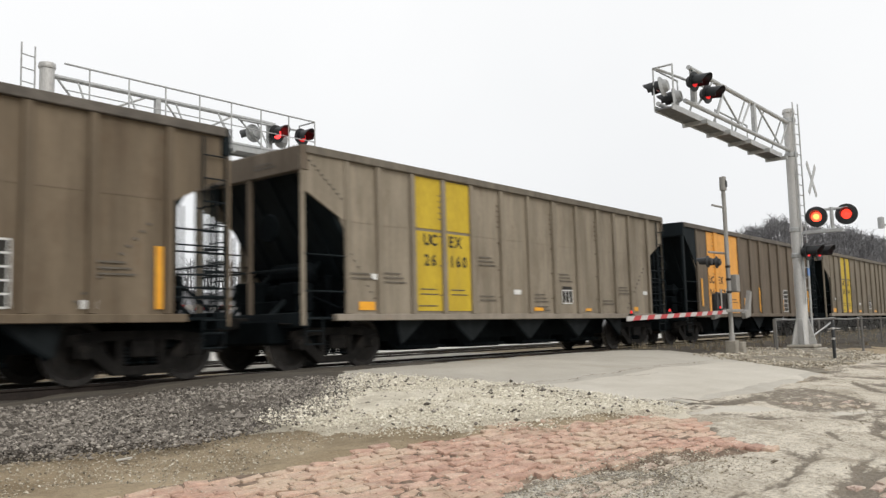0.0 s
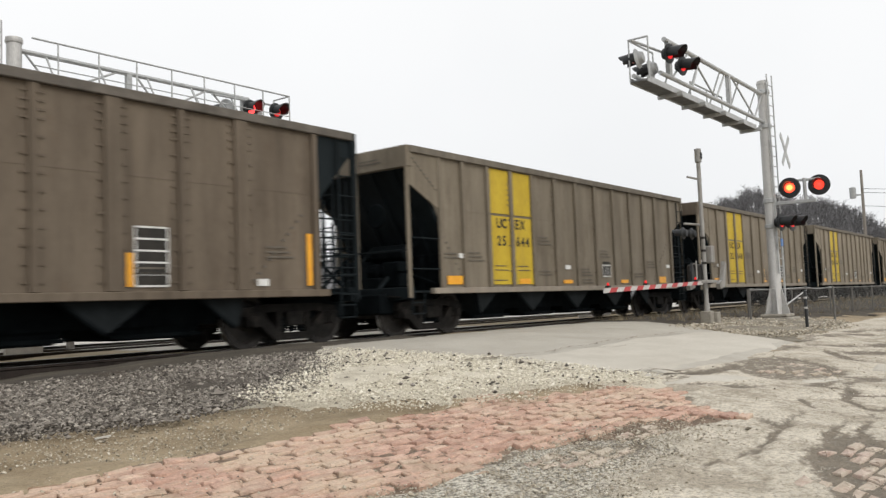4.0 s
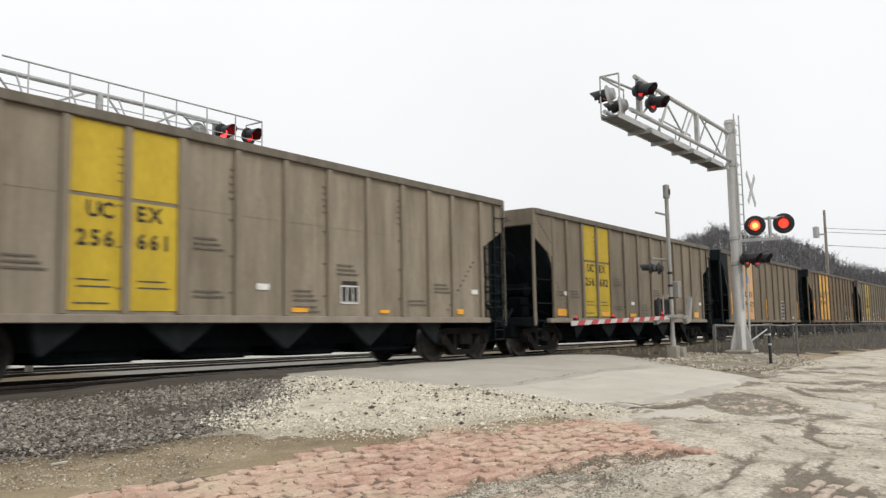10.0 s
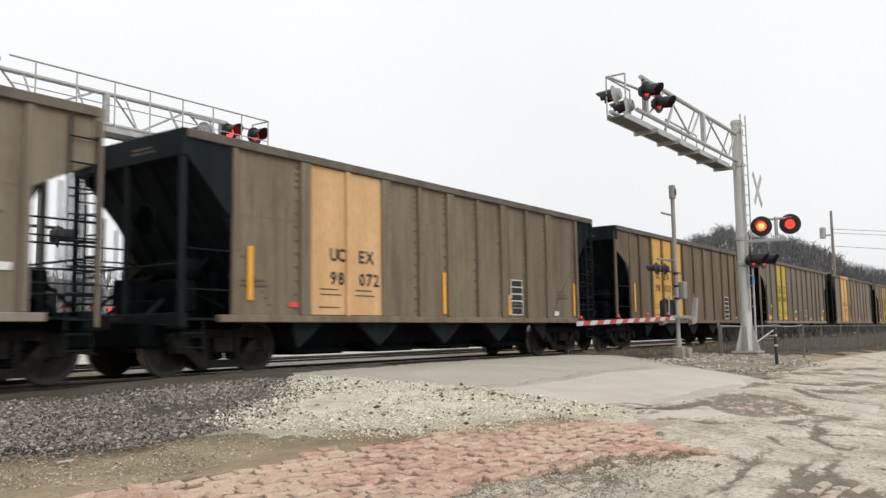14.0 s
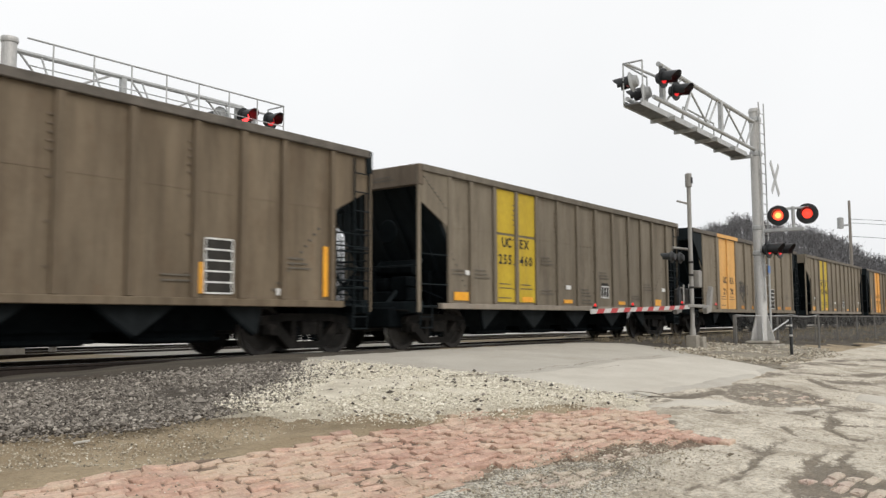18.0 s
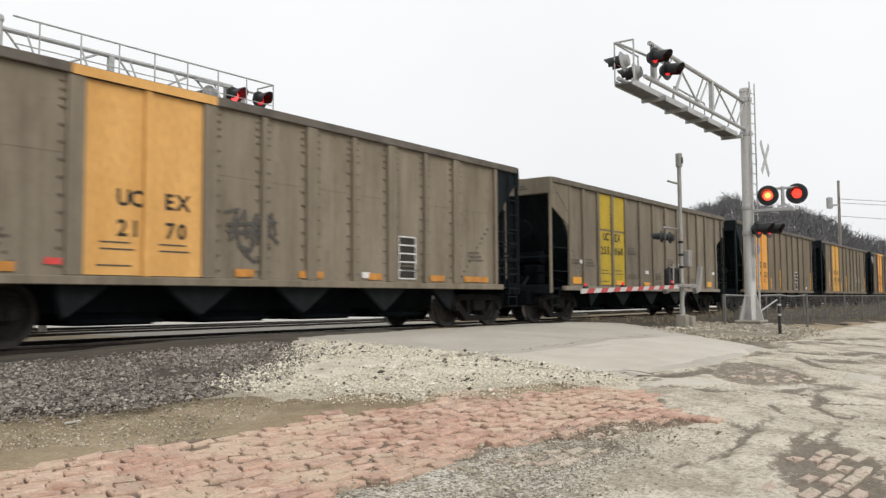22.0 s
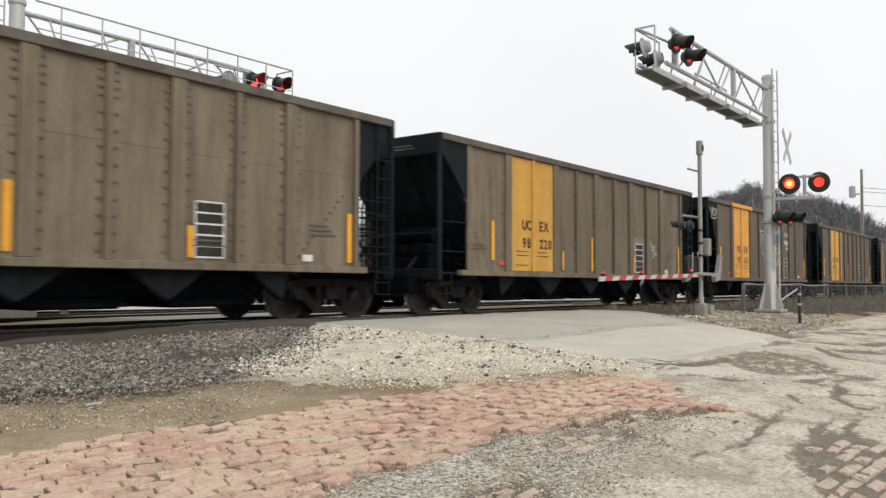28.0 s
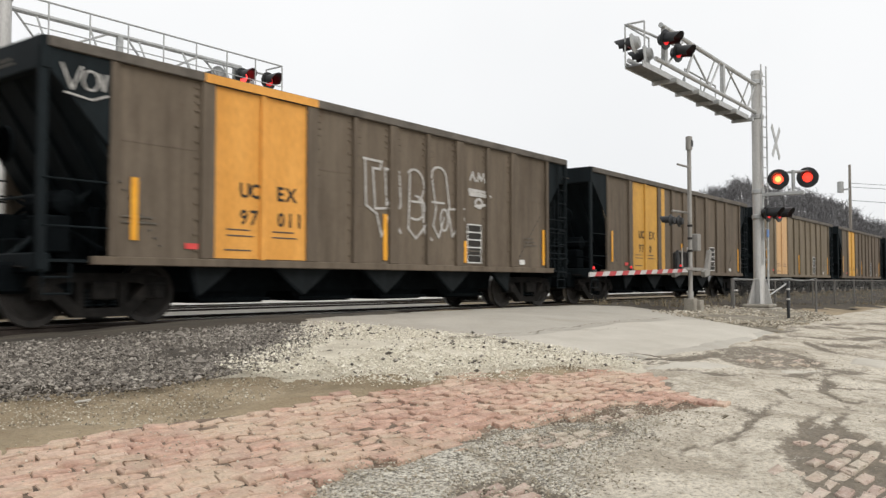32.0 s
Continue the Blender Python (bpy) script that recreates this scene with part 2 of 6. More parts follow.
STREAK = (1.0, 1.0, 0.22)
M = dict(
    taupe=weathered("taupe_paint", (0.145, 0.12, 0.086), (0.248, 0.213, 0.161), (0.108, 0.082, 0.053), (0.13, 0.085, 0.05), 0.45),
    taupe_light=weathered("sun_faded_taupe_paint", (0.172, 0.144, 0.105), (0.292, 0.252, 0.194), (0.135, 0.105, 0.07), (0.15, 0.1, 0.06), 0.5),
    taupe_dull=weathered("dull_taupe_paint", (0.128, 0.106, 0.076), (0.218, 0.187, 0.142), (0.095, 0.072, 0.047), (0.115, 0.075, 0.044), 0.5),
    taupe_warm=weathered("taupe_paint_rusty", (0.125, 0.1, 0.067), (0.218, 0.179, 0.127), (0.105, 0.074, 0.046), (0.125, 0.07, 0.034), 0.6),
    taupe_dark=weathered("taupe_paint_sooty", (0.095, 0.073, 0.051), (0.155, 0.123, 0.09), (0.07, 0.05, 0.034), (0.1, 0.058, 0.03), 0.6),
    sill=surface("dusty_sill_paint", (0.2, 0.172, 0.137), (0.3, 0.263, 0.216), 3, 0.8, 0, 0.1, 40, STREAK, (0.2, 0.13, 0.085), 2.5, (0.55, 0.8)),
    chord=surface("coal_dusted_chord", (0.075, 0.066, 0.056), (0.15, 0.132, 0.112), 3, 0.8, 0, 0.2, 40),
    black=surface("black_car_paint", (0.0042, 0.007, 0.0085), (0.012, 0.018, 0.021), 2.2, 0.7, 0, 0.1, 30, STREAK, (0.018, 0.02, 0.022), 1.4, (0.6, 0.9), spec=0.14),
    # Black gear; the dimness beneath the cars is put into this base colour.
    under=surface("underframe_black_shaded", (0.0028, 0.004, 0.0048), (0.0085, 0.0112, 0.0128), 3, 0.85, 0, 0.15, 30, spec=0.03),
    # Bay plates take a lighter tone, for light caught on the slopes.
    bay=surface("bay_plate_lit", (0.008, 0.0105, 0.0115), (0.018, 0.022, 0.0245), 3, 0.7, 0, 0.15, 30, (1, 1, 1), (0.017, 0.019, 0.02), 1.6, (0.56, 0.8), spec=0.1),
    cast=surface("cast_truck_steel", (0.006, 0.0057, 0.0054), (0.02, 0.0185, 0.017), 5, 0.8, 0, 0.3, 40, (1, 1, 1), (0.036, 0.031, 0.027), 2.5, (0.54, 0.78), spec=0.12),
    wheel=surface("wheel_steel", (0.012, 0.011, 0.01), (0.034, 0.03, 0.027), 6, 0.6, 0.0, 0.2, 40, spec=0.25),
    tread=surface("polished_wheel_rim", (0.2, 0.2, 0.2), (0.36, 0.36, 0.36), 6, 0.36, 0.7, 0.05, 40),
    yellow=surface("yellow_stripe_paint", (0.43, 0.3, 0.018), (0.57, 0.41, 0.03), 1.6, 0.65, 0, 0.05, 26, STREAK, (0.27, 0.2, 0.055), 1.4, (0.55, 0.85)),
    orange=surface("orange_stripe_paint", (0.64, 0.29, 0.05), (0.79, 0.385, 0.085), 1.6, 0.65, 0, 0.05, 26, STREAK, (0.4, 0.2, 0.06), 1.4, (0.58, 0.88)),
    amber=surface("amber_stripe_paint", (0.55, 0.29, 0.05), (0.68, 0.385, 0.08), 1.6, 0.65, 0, 0.05, 26, STREAK, (0.36, 0.23, 0.075), 1.4, (0.56, 0.86)),
    pale=surface("faded_orange_stripe_paint", (0.52, 0.31, 0.14), (0.66, 0.43, 0.23), 1.6, 0.7, 0, 0.05, 26, STREAK, (0.37, 0.23, 0.12), 1.4, (0.56, 0.86)),
    letter=surface("black_stencil_paint", (0.01, 0.009, 0.007), (0.032, 0.028, 0.022), 5, 0.7, 0, 0.0),
    stencil=surface("faint_stencil_paint", (0.09, 0.078, 0.062), (0.15, 0.13, 0.105), 5, 0.75, 0, 0.0),
    white=surface("white_stencil_paint", (0.52, 0.52, 0.5), (0.78, 0.78, 0.76), 5, 0.6, 0, 0.0),
    chalk=surface("white_spray_paint", (0.34, 0.33, 0.31), (0.6, 0.59, 0.57), 9, 0.8, 0, 0.0),
    spray=surface("black_spray_paint", (0.045, 0.042, 0.038), (0.11, 0.1, 0.09), 9, 0.8, 0, 0.0),
    reflector=surface("orange_reflector_tape", (0.75, 0.33, 0.02), (0.85, 0.42, 0.03), 8, 0.4, 0, 0.0),
    old_reflector=surface("dirty_orange_tape", (0.4, 0.17, 0.035), (0.62, 0.28, 0.05), 5, 0.6, 0, 0.0, stain=(0.2, 0.1, 0.04), stain_scale=3.0),
    redmark=surface("red_reflector_tape", (0.6, 0.05, 0.05), (0.75, 0.09, 0.08), 8, 0.4, 0, 0.0),
    galv=surface("galvanised_steel", (0.36, 0.37, 0.37), (0.52, 0.53, 0.53), 7, 0.55, 0.35, 0.05, 60, (1, 1, 1), (0.28, 0.28, 0.27), 3, (0.55, 0.8)),
    alum=surface("brushed_aluminium_mast", (0.44, 0.435, 0.42), (0.58, 0.575, 0.56), 4, 0.5, 0.25, 0.05, 60, STREAK, (0.33, 0.32, 0.3), 2, (0.55, 0.8)),
    grating=surface("walkway_grating", (0.13, 0.135, 0.14), (0.22, 0.225, 0.23), 8, 0.6, 0.4, 0.2, 80),
    hood=surface("black_signal_paint", (0.009, 0.01, 0.011), (0.022, 0.024, 0.026), 8, 0.45, 0, 0.05, 60),
    shell=surface("grey_signal_back", (0.3, 0.31, 0.31), (0.42, 0.43, 0.43), 6, 0.5, 0.1, 0.05, 60),
    concrete=surface("foundation_concrete", (0.36, 0.345, 0.315), (0.5, 0.48, 0.44), 5, 0.9, 0, 0.4, 50, (1, 1, 1), (0.27, 0.25, 0.22), 2),
    # Rust brown, lowered to include the shade that the train throws on the rail.
    rail=surface("rusty_rail_shaded", (0.02, 0.015, 0.012), (0.05, 0.037, 0.03), 6, 0.7, 0.3, 0.2, 50),
    rail_top=surface("worn_rail_head", (0.1, 0.096, 0.092), (0.2, 0.194, 0.188), 8, 0.4, 0.7, 0.02, 60),
    tie=surface("creosoted_tie", (0.04, 0.033, 0.027), (0.1, 0.082, 0.066), 6, 0.9, 0, 0.5, 40, (0.3, 1, 1)),
    dirt=surface("damp_dirt", (0.22, 0.168, 0.102), (0.4, 0.326, 0.22), 1.3, 0.95, 0, 0.8, 30, (1, 1, 1), (0.13, 0.102, 0.062), 0.9, (0.53, 0.78), 0, 0.03),
    asphalt=surface("bleached_asphalt", (0.375, 0.348, 0.298), (0.465, 0.438, 0.382), 0.8, 0.9, 0, 0.5, 120, (1, 1, 1), (0.31, 0.282, 0.236), 0.55, (0.55, 0.85), 0, 0.004),
    fill=surface("crushed_limestone_bed", (0.55, 0.5, 0.4), (0.74, 0.69, 0.575), 4.5, 0.95, 0, 0.9, 55, (1, 1, 1), (0.3, 0.255, 0.185), 1.3, (0.52, 0.78), 0, 0.03),
    bed=surface("ballast_bed", (0.04, 0.034, 0.027), (0.11, 0.095, 0.078), 9, 0.95, 0, 0.8, 35, (1, 1, 1), (0.075, 0.056, 0.037), 0.8, (0.52, 0.8), 0, 0.04),
    sand=surface("pale_far_gravel", (0.43, 0.41, 0.37), (0.58, 0.56, 0.52), 0.5, 0.95, 0, 0.3, 20),
    joint=surface("brick_bed_soil", (0.07, 0.05, 0.036), (0.3, 0.22, 0.16), 7, 0.95, 0, 0.8, 45),
    red=surface("red_gate_sheeting", (0.36, 0.035, 0.038), (0.5, 0.055, 0.058), 8, 0.5, 0, 0.0),
    gate_white=surface("white_gate_sheeting", (0.42, 0.41, 0.4), (0.58, 0.57, 0.56), 8, 0.5, 0, 0.0, stain=(0.3, 0.285, 0.265), stain_scale=4),
    wood=surface("weathered_pole_wood", (0.17, 0.15, 0.13), (0.3, 0.275, 0.245), 6, 0.9, 0, 0.4, 30, STREAK),
    # Far twigs and hillside: distance haze is put into their grey base colours.
    bark=surface("hazed_winter_twigs", (0.115, 0.112, 0.115), (0.175, 0.172, 0.176), 0.08, 0.95, 0, 0),
    slope=surface("leaf_littered_hillside", (0.1, 0.097, 0.098), (0.15, 0.146, 0.148), 0.05, 0.95, 0, 0.1, 0.8),
    blue=surface("blue_sign_sheeting", (0.04, 0.13, 0.36), (0.07, 0.19, 0.46), 8, 0.4, 0, 0.0),
    lit=glow("lit_red_lens", (1.0, 0.06, 0.025), 4.0),
    core=glow("hot_lens_core", (1.0, 0.25, 0.06), 4.0),
    gatelamp=glow("small_red_lens", (1.0, 0.03, 0.03), 0.7),
    # Dirt-fouled ballast, darkened further by the train's shade put into its colour.
    fouled=surface("fouled_ballast_shaded", (0.045, 0.038, 0.029), (0.11, 0.093, 0.07), 1.6, 0.95, 0, 0.5, 30, (0.4, 1.4, 1), (0.022, 0.019, 0.015), 1.2, (0.5, 0.75), 0, 0.01),
    # Mud; also colours the shadow strips along the ramp's edge.
    mud=surface("crack_mud_and_shadow", (0.085, 0.068, 0.049), (0.2, 0.165, 0.122), 3, 0.95, 0, 0.6, 40, dist=0.02),
    apron=surface("pale_asphalt_apron", (0.45, 0.418, 0.358), (0.55, 0.517, 0.452), 0.9, 0.9, 0, 0.4, 110, (1, 1, 1), (0.37, 0.337, 0.284), 0.7, (0.55, 0.85), 0, 0.004),
    old_steel=surface("rusty_fence_steel", (0.11, 0.105, 0.098), (0.2, 0.194, 0.185), 7, 0.7, 0.1, 0.1, 50, STREAK, (0.1, 0.072, 0.05), 3, (0.55, 0.8)),
    # Brown weeds; shadow from under the train is put into the colour too.
    weeds=surface("brown_verge_shaded", (0.04, 0.033, 0.024), (0.1, 0.084, 0.062), 1.1, 0.95, 0, 0.7, 22, (1, 1, 1), (0.045, 0.037, 0.028), 0.8, (0.5, 0.75), 0, 0.03),
    dusted=surface("coal_dusted_taupe_chord", (0.09, 0.078, 0.062), (0.19, 0.166, 0.132), 2.5, 0.8, 0, 0.2, 40, STREAK),
    old_concrete=surface("mud_stained_concrete", (0.24, 0.22, 0.185), (0.37, 0.345, 0.295), 5, 0.9, 0, 0.4, 50, (1, 1, 1), (0.15, 0.13, 0.1), 2),
    rusty=weathered("rust_streaked_taupe_paint", (0.1, 0.074, 0.046), (0.178, 0.139, 0.094), (0.085, 0.054, 0.03), (0.12, 0.062, 0.028), 0.65),
    peach=surface("light_orange_stripe_paint", (0.6, 0.32, 0.09), (0.74, 0.42, 0.14), 1.6, 0.65, 0, 0.05, 26, STREAK, (0.42, 0.24, 0.08), 1.4, (0.56, 0.86)),
    off=glow("unlit_red_lens", (1.0, 0.02, 0.02), 0.12, (0.08, 0.006, 0.006)),
    gate_alum=surface("weathered_gate_mast", (0.22, 0.212, 0.198), (0.35, 0.34, 0.32), 5, 0.6, 0.2, 0.1, 50, STREAK, (0.17, 0.155, 0.135), 2.2, (0.5, 0.78)),
    gravel_bed=surface("dirty_gravel_bed", (0.17, 0.148, 0.112), (0.33, 0.298, 0.238), 2.5, 0.95, 0, 0.8, 45, (1, 1, 1), (0.11, 0.093, 0.068), 1.1, (0.5, 0.78), 0, 0.03),
    wire=surface("dull_fence_wire", (0.08, 0.078, 0.075), (0.15, 0.147, 0.142), 7, 0.8, 0.1, 0.0),
    # The far bank's grey likewise includes the haze in front of it.
    haze=surface("hazed_grey_woods", (0.135, 0.135, 0.14), (0.2, 0.2, 0.206), 0.35, 0.95, 0, 0.0, 2.0, (1, 1, 0.3)),
    dim=glow("red_lens", (1.0, 0.03, 0.035), 0.75),
    lit2=glow("bright_red_lens", (1.0, 0.05, 0.05), 3.0),
    lamp2=glow("half_lit_red_lens", (1.0, 0.055, 0.03), 1.6),
)


CLAY = [(0.0, (0.4, 0.255, 0.205)), (0.1, (0.49, 0.315, 0.24)), (0.45, (0.56, 0.365, 0.28)), (0.8, (0.61, 0.41, 0.32)), (1.0, (0.66, 0.5, 0.395))]
M["brick"] = bricks_of("worn_paving_brick", CLAY, (0.56, 0.445, 0.335), (0.42, 0.62))
M["brick_far"] = bricks_of("worn_paving_bricks_joined", CLAY, (0.56, 0.445, 0.335), (0.42, 0.62), True)
M["pale_brick"] = bricks_of("dusty_exposed_brick", [(0.0, (0.42, 0.33, 0.28)), (0.5, (0.55, 0.44, 0.37)), (1.0, (0.62, 0.53, 0.45))], (0.5, 0.45, 0.36), (0.44, 0.62))

# ---- shapes ----
def box(bm, x0, x1, y0, y1, z0, z1, bevel=0.0):
    v = [bm.verts.new((x, y, z)) for z in (z0, z1) for y in (y0, y1) for x in (x0, x1)]
    f = [bm.faces.new([v[i] for i in q]) for q in ((0, 2, 3, 1), (4, 5, 7, 6), (0, 1, 5, 4), (2, 6, 7, 3), (0, 4, 6, 2), (1, 3, 7, 5))]
    if bevel:
        bmesh.ops.bevel(bm, geom=list({e for q in f for e in q.edges}), offset=bevel, segments=1, affect="EDGES")
    return v


def rod(bm, a, b, r, seg=8, r2=None, caps=True):
    a, b = Vector(a), Vector(b)
    d = (b - a).normalized()
    u = d.orthogonal().normalized()
    w = d.cross(u)
    rings = []
    for c, q in ((a, r), (b, r if r2 is None else r2)):
        rings.append([bm.verts.new(c + (u * math.cos(k) + w * math.sin(k)) * q) for k in (2 * math.pi * i / seg for i in range(seg))])
    for i in range(seg):
        bm.faces.new((rings[0][i], rings[0][(i + 1) % seg], rings[1][(i + 1) % seg], rings[1][i]))
    if caps:
        bm.faces.new(rings[0][::-1])
        bm.faces.new(rings[1])


def lathe(bm, profile, seg=24, axis="y", at=(0, 0, 0), caps=True):
    """Turns a profile of (radius, along) round an axis."""
    rings = []
    for r, h in profile:
        ring = []
        for i in range(seg):
            c, s = math.cos(2 * math.pi * i / seg) * r, math.sin(2 * math.pi * i / seg) * r
            p = {"x": (h, c, s), "y": (c, h, s), "z": (c, s, h)}[axis]
            ring.append(bm.verts.new((p[0] + at[0], p[1] + at[1], p[2] + at[2])))
        rings.append(ring)
    for a, b in zip(rings, rings[1:]):
        for i in range(seg):
            bm.faces.new((a[i], a[(i + 1) % seg], b[(i + 1) % seg], b[i]))
    for ring in (rings[0], rings[-1]) if caps else ():
        if len({tuple(v.co) for v in ring}) > 2:
            bm.faces.new(ring)


def slab(bm, outline, axis, lo, hi):
    """A plate with the given outline, from lo to hi along the axis: outline in (x, z) for y, (y, z) for x, (x, y) for z."""
    def at(p, h):
        return {"y": (p[0], h, p[1]), "x": (h, p[0], p[1]), "z": (p[0], p[1], h)}[axis]
    a = [bm.verts.new(at(p, lo)) for p in outline]
    b = [bm.verts.new(at(p, hi)) for p in outline]
    bm.faces.new(a)
    bm.faces.new(b[::-1])
    for i in range(len(outline)):
        j = (i + 1) % len(outline)
        bm.faces.new((a[i], b[i], b[j], a[j]))


def shape(fn, *args, **kw):
    bm = bmesh.new()
    fn(bm, *args, **kw)
    return bm


def mesh_of(bm, name, material, smooth=False):
    bmesh.ops.recalc_face_normals(bm, faces=bm.faces)
    me = bpy.data.meshes.new(name)
    bm.to_mesh(me)
    bm.free()
    me.materials.append(M[material])
    if smooth:
        me.shade_smooth()
        me.set_sharp_from_angle(angle=radians(35))
    return me


def part(name, bm, material, parent, label="", at=None, smooth=False):
    """Links a bmesh, or a mesh already made, as one mesh object under a thing or part."""
    me = bm if isinstance(bm, bpy.types.Mesh) else mesh_of(bm, name, material, smooth)
    ob = new(name, me)
    ob.parent = parent
    if at is not None:
        ob.matrix_basis = at if isinstance(at, Matrix) else Matrix.Translation(at)
    return tagged(ob, label)


def thing(name, label, category, group="", kind="", at=(0, 0, 0)):
    ob = new(name)
    ob.matrix_basis = at if isinstance(at, Matrix) else Matrix.Translation(at)
    return tagged(ob, label, category, group, kind)


def lettering(text, size, material, thick=0.0015):
    """Flat letters in the x-z plane that face -y, left edge at x = 0, foot at z = 0."""
    cu = bpy.data.curves.new("letters", "FONT")
    cu.body, cu.size, cu.extrude, cu.resolution_u = text, size / 0.7, thick, 2
    cu.offset = 0.009 * size / 0.23
    ob = bpy.data.objects.new("letters", cu)
    scene.collection.objects.link(ob)
    me = bpy.data.meshes.new_from_object(ob.evaluated_get(bpy.context.evaluated_depsgraph_get()))
    bpy.data.objects.remove(ob)
    me.transform(Matrix.Rotation(radians(90), 4, "X"))
    me.materials.clear()
    me.materials.append(M[material])
    return me


# ---- the lie of the land ----
def step(u):
    u = np.clip(u, 0, 1)
    return u * u * (3 - 2 * u)


def height(x, y):
    """Ground level: a street that climbs to the crossing, and a flatter yard with a ballast shoulder beside it."""
    x, y = np.asarray(x, float), np.asarray(y, float)
    t = np.clip((y + 0.6) / 9.6, -0.1, 1)
    street, yard = 0.84 * t, 0.57 * t + 0.1 * step((y - 8.6) / 2.2)
    b = step((x - 4) / 5)
    return street * b + yard * (1 - b)


def rough_noise(x, y, seed=0):
    """Cheap smooth noise in -1..1 from a few crossed waves."""
    r = np.random.RandomState(seed)
    out, amp = np.zeros_like(x), 0.0
    for k in range(14):
        f = 0.35 * 1.42 ** k
        a, p, q = r.rand() * 6.28, r.rand() * 6.28, f ** -0.75
        out += q * np.sin(f * (x * math.cos(a) + y * math.sin(a)) * 2 + p + 1.5 * np.sin(f * 0.7 * (x * math.sin(a) - y * math.cos(a)) + p * 2))
        amp += q
    return out / amp * 2.2


def inside(poly, x, y):
    """Signed distance to a polygon's edge, positive inside."""
    d, odd = np.full(x.shape, 1e9), np.zeros(x.shape, bool)
    for (ax, ay), (bx, by) in zip(poly, poly[1:] + poly[:1]):
        t = np.clip(((x - ax) * (bx - ax) + (y - ay) * (by - ay)) / ((bx - ax) ** 2 + (by - ay) ** 2), 0, 1)
        d = np.minimum(d, np.hypot(x - ax - t * (bx - ax), y - ay - t * (by - ay)))
        cut = (ay > y) != (by > y)
        odd ^= cut & (x < (bx - ax) * (y - ay) / (by - ay + 1e-12) + ax)
    return np.where(odd, d, -d)


def sheet(name, xs, ys, z, keep, material, label="", kind="structure", category="ground"):
    """A grid mesh with heights z[j, i]; only cells with a kept corner stay."""
    nx, ny = len(xs), len(ys)
    X, Y = np.meshgrid(xs, ys)
    idx = np.arange(nx * ny).reshape(ny, nx)
    k = keep[:-1, :-1] | keep[1:, :-1] | keep[:-1, 1:] | keep[1:, 1:]
    quads = np.stack([idx[:-1, :-1], idx[:-1, 1:], idx[1:, 1:], idx[1:, :-1]], -1)[k]
    used = np.unique(quads)
    remap = np.zeros(nx * ny, int)
    remap[used] = np.arange(len(used))
    co = np.stack([X, Y, z], -1).reshape(-1, 3)[used]
    me = bpy.data.meshes.new(name)
    me.vertices.add(len(co))
    me.vertices.foreach_set("co", co.astype(np.float32).ravel())
    me.loops.add(len(quads) * 4)
    me.loops.foreach_set("vertex_index", remap[quads].ravel().astype(np.int32))
    me.polygons.add(len(quads))
    me.polygons.foreach_set("loop_start", np.arange(0, len(quads) * 4, 4, dtype=np.int32))
    me.polygons.foreach_set("use_smooth", np.ones(len(quads), bool))
    me.update(calc_edges=True)
    me.validate()
    me.materials.append(M[material])
    return tagged(new(name, me), label, category, "", kind)


def patch(name, poly, cell, lift, fade, material, label, wobble=0.12, relief=0.01, seed=1, category="ground", sink=0.03):
    """A layer on the ground that thins out and dips under at a ragged edge."""
    px, py = [p[0] for p in poly], [p[1] for p in poly]
    xs, ys = np.arange(min(px) - 0.5, max(px) + 0.5, cell), np.arange(min(py) - 0.5, max(py) + 0.5, cell)
    X, Y = np.meshgrid(xs, ys)
    d = inside(poly, X, Y) + wobble * rough_noise(X * 2.2, Y * 2.2, seed)
    z = height(X, Y) + np.clip(d / fade, -1, 1) * np.where(d > 0, lift, sink) + relief * rough_noise(X * 3, Y * 3, seed + 7)
    return sheet(name, xs, ys, z, d > -fade, material, label, category=category)


# ---- ground ----
TRACK, RAIL = 12.54, 0.87  # the track's centre line and the rail's top
BODY = 0.04  # the cars' own zero lies this far above the rail
ROAD = [(9.3, 10.6), (9.05, 8.85), (9.4, 7.9), (10.05, 6.8), (9.83, 5.4), (10.6, 4.7), (12.5, 4.5), (15.6, 4.65), (17.5, 4.75), (18.2, 5.9), (19.8, 7.95), (20.4, 9.6), (20.4, 10.9), (9.3, 10.9)]
FILL = [(8.95, 8.8), (8.2, 8.55), (7.65, 8.0), (6.9, 7.6), (6.1, 7.2), (6.0, 6.6), (6.3, 6.0), (6.75, 5.5), (7.4, 5.2), (8.5, 4.72), (9.35, 4.4), (9.95, 4.75), (9.75, 5.4), (9.9, 6.75), (9.3, 7.85)]
BALLAST = [(-40, 8.3), (-5, 8.2), (2.4, 8.05), (3.6, 7.75), (4.6, 7.42), (5.4, 7.3), (6.1, 7.5), (7.0, 7.85), (7.75, 8.2), (8.1, 8.5), (8.3, 9.0), (7.5, 10.2), (6, 10.9), (-40, 11.0)]
BRICKS = [(-6, 5.7), (2.65, 5.56), (3.3, 5.7), (4.48, 5.58), (5.7, 5.45), (6.4, 5.3), (7.2, 5.2), (7.9, 4.93), (8.64, 4.68), (9.34, 4.29), (9.45, 3.85), (8.6, 3.5), (8.3, 3.19), (8.07, 2.88), (7.6, 3.03), (6.96, 3.25), (6.23, 3.6), (5.7, 3.72), (5.02, 3.78), (4.4, 3.68), (4.03, 3.78), (3.6, 3.63), (2.9, 3.3), (-6, 2.2)]
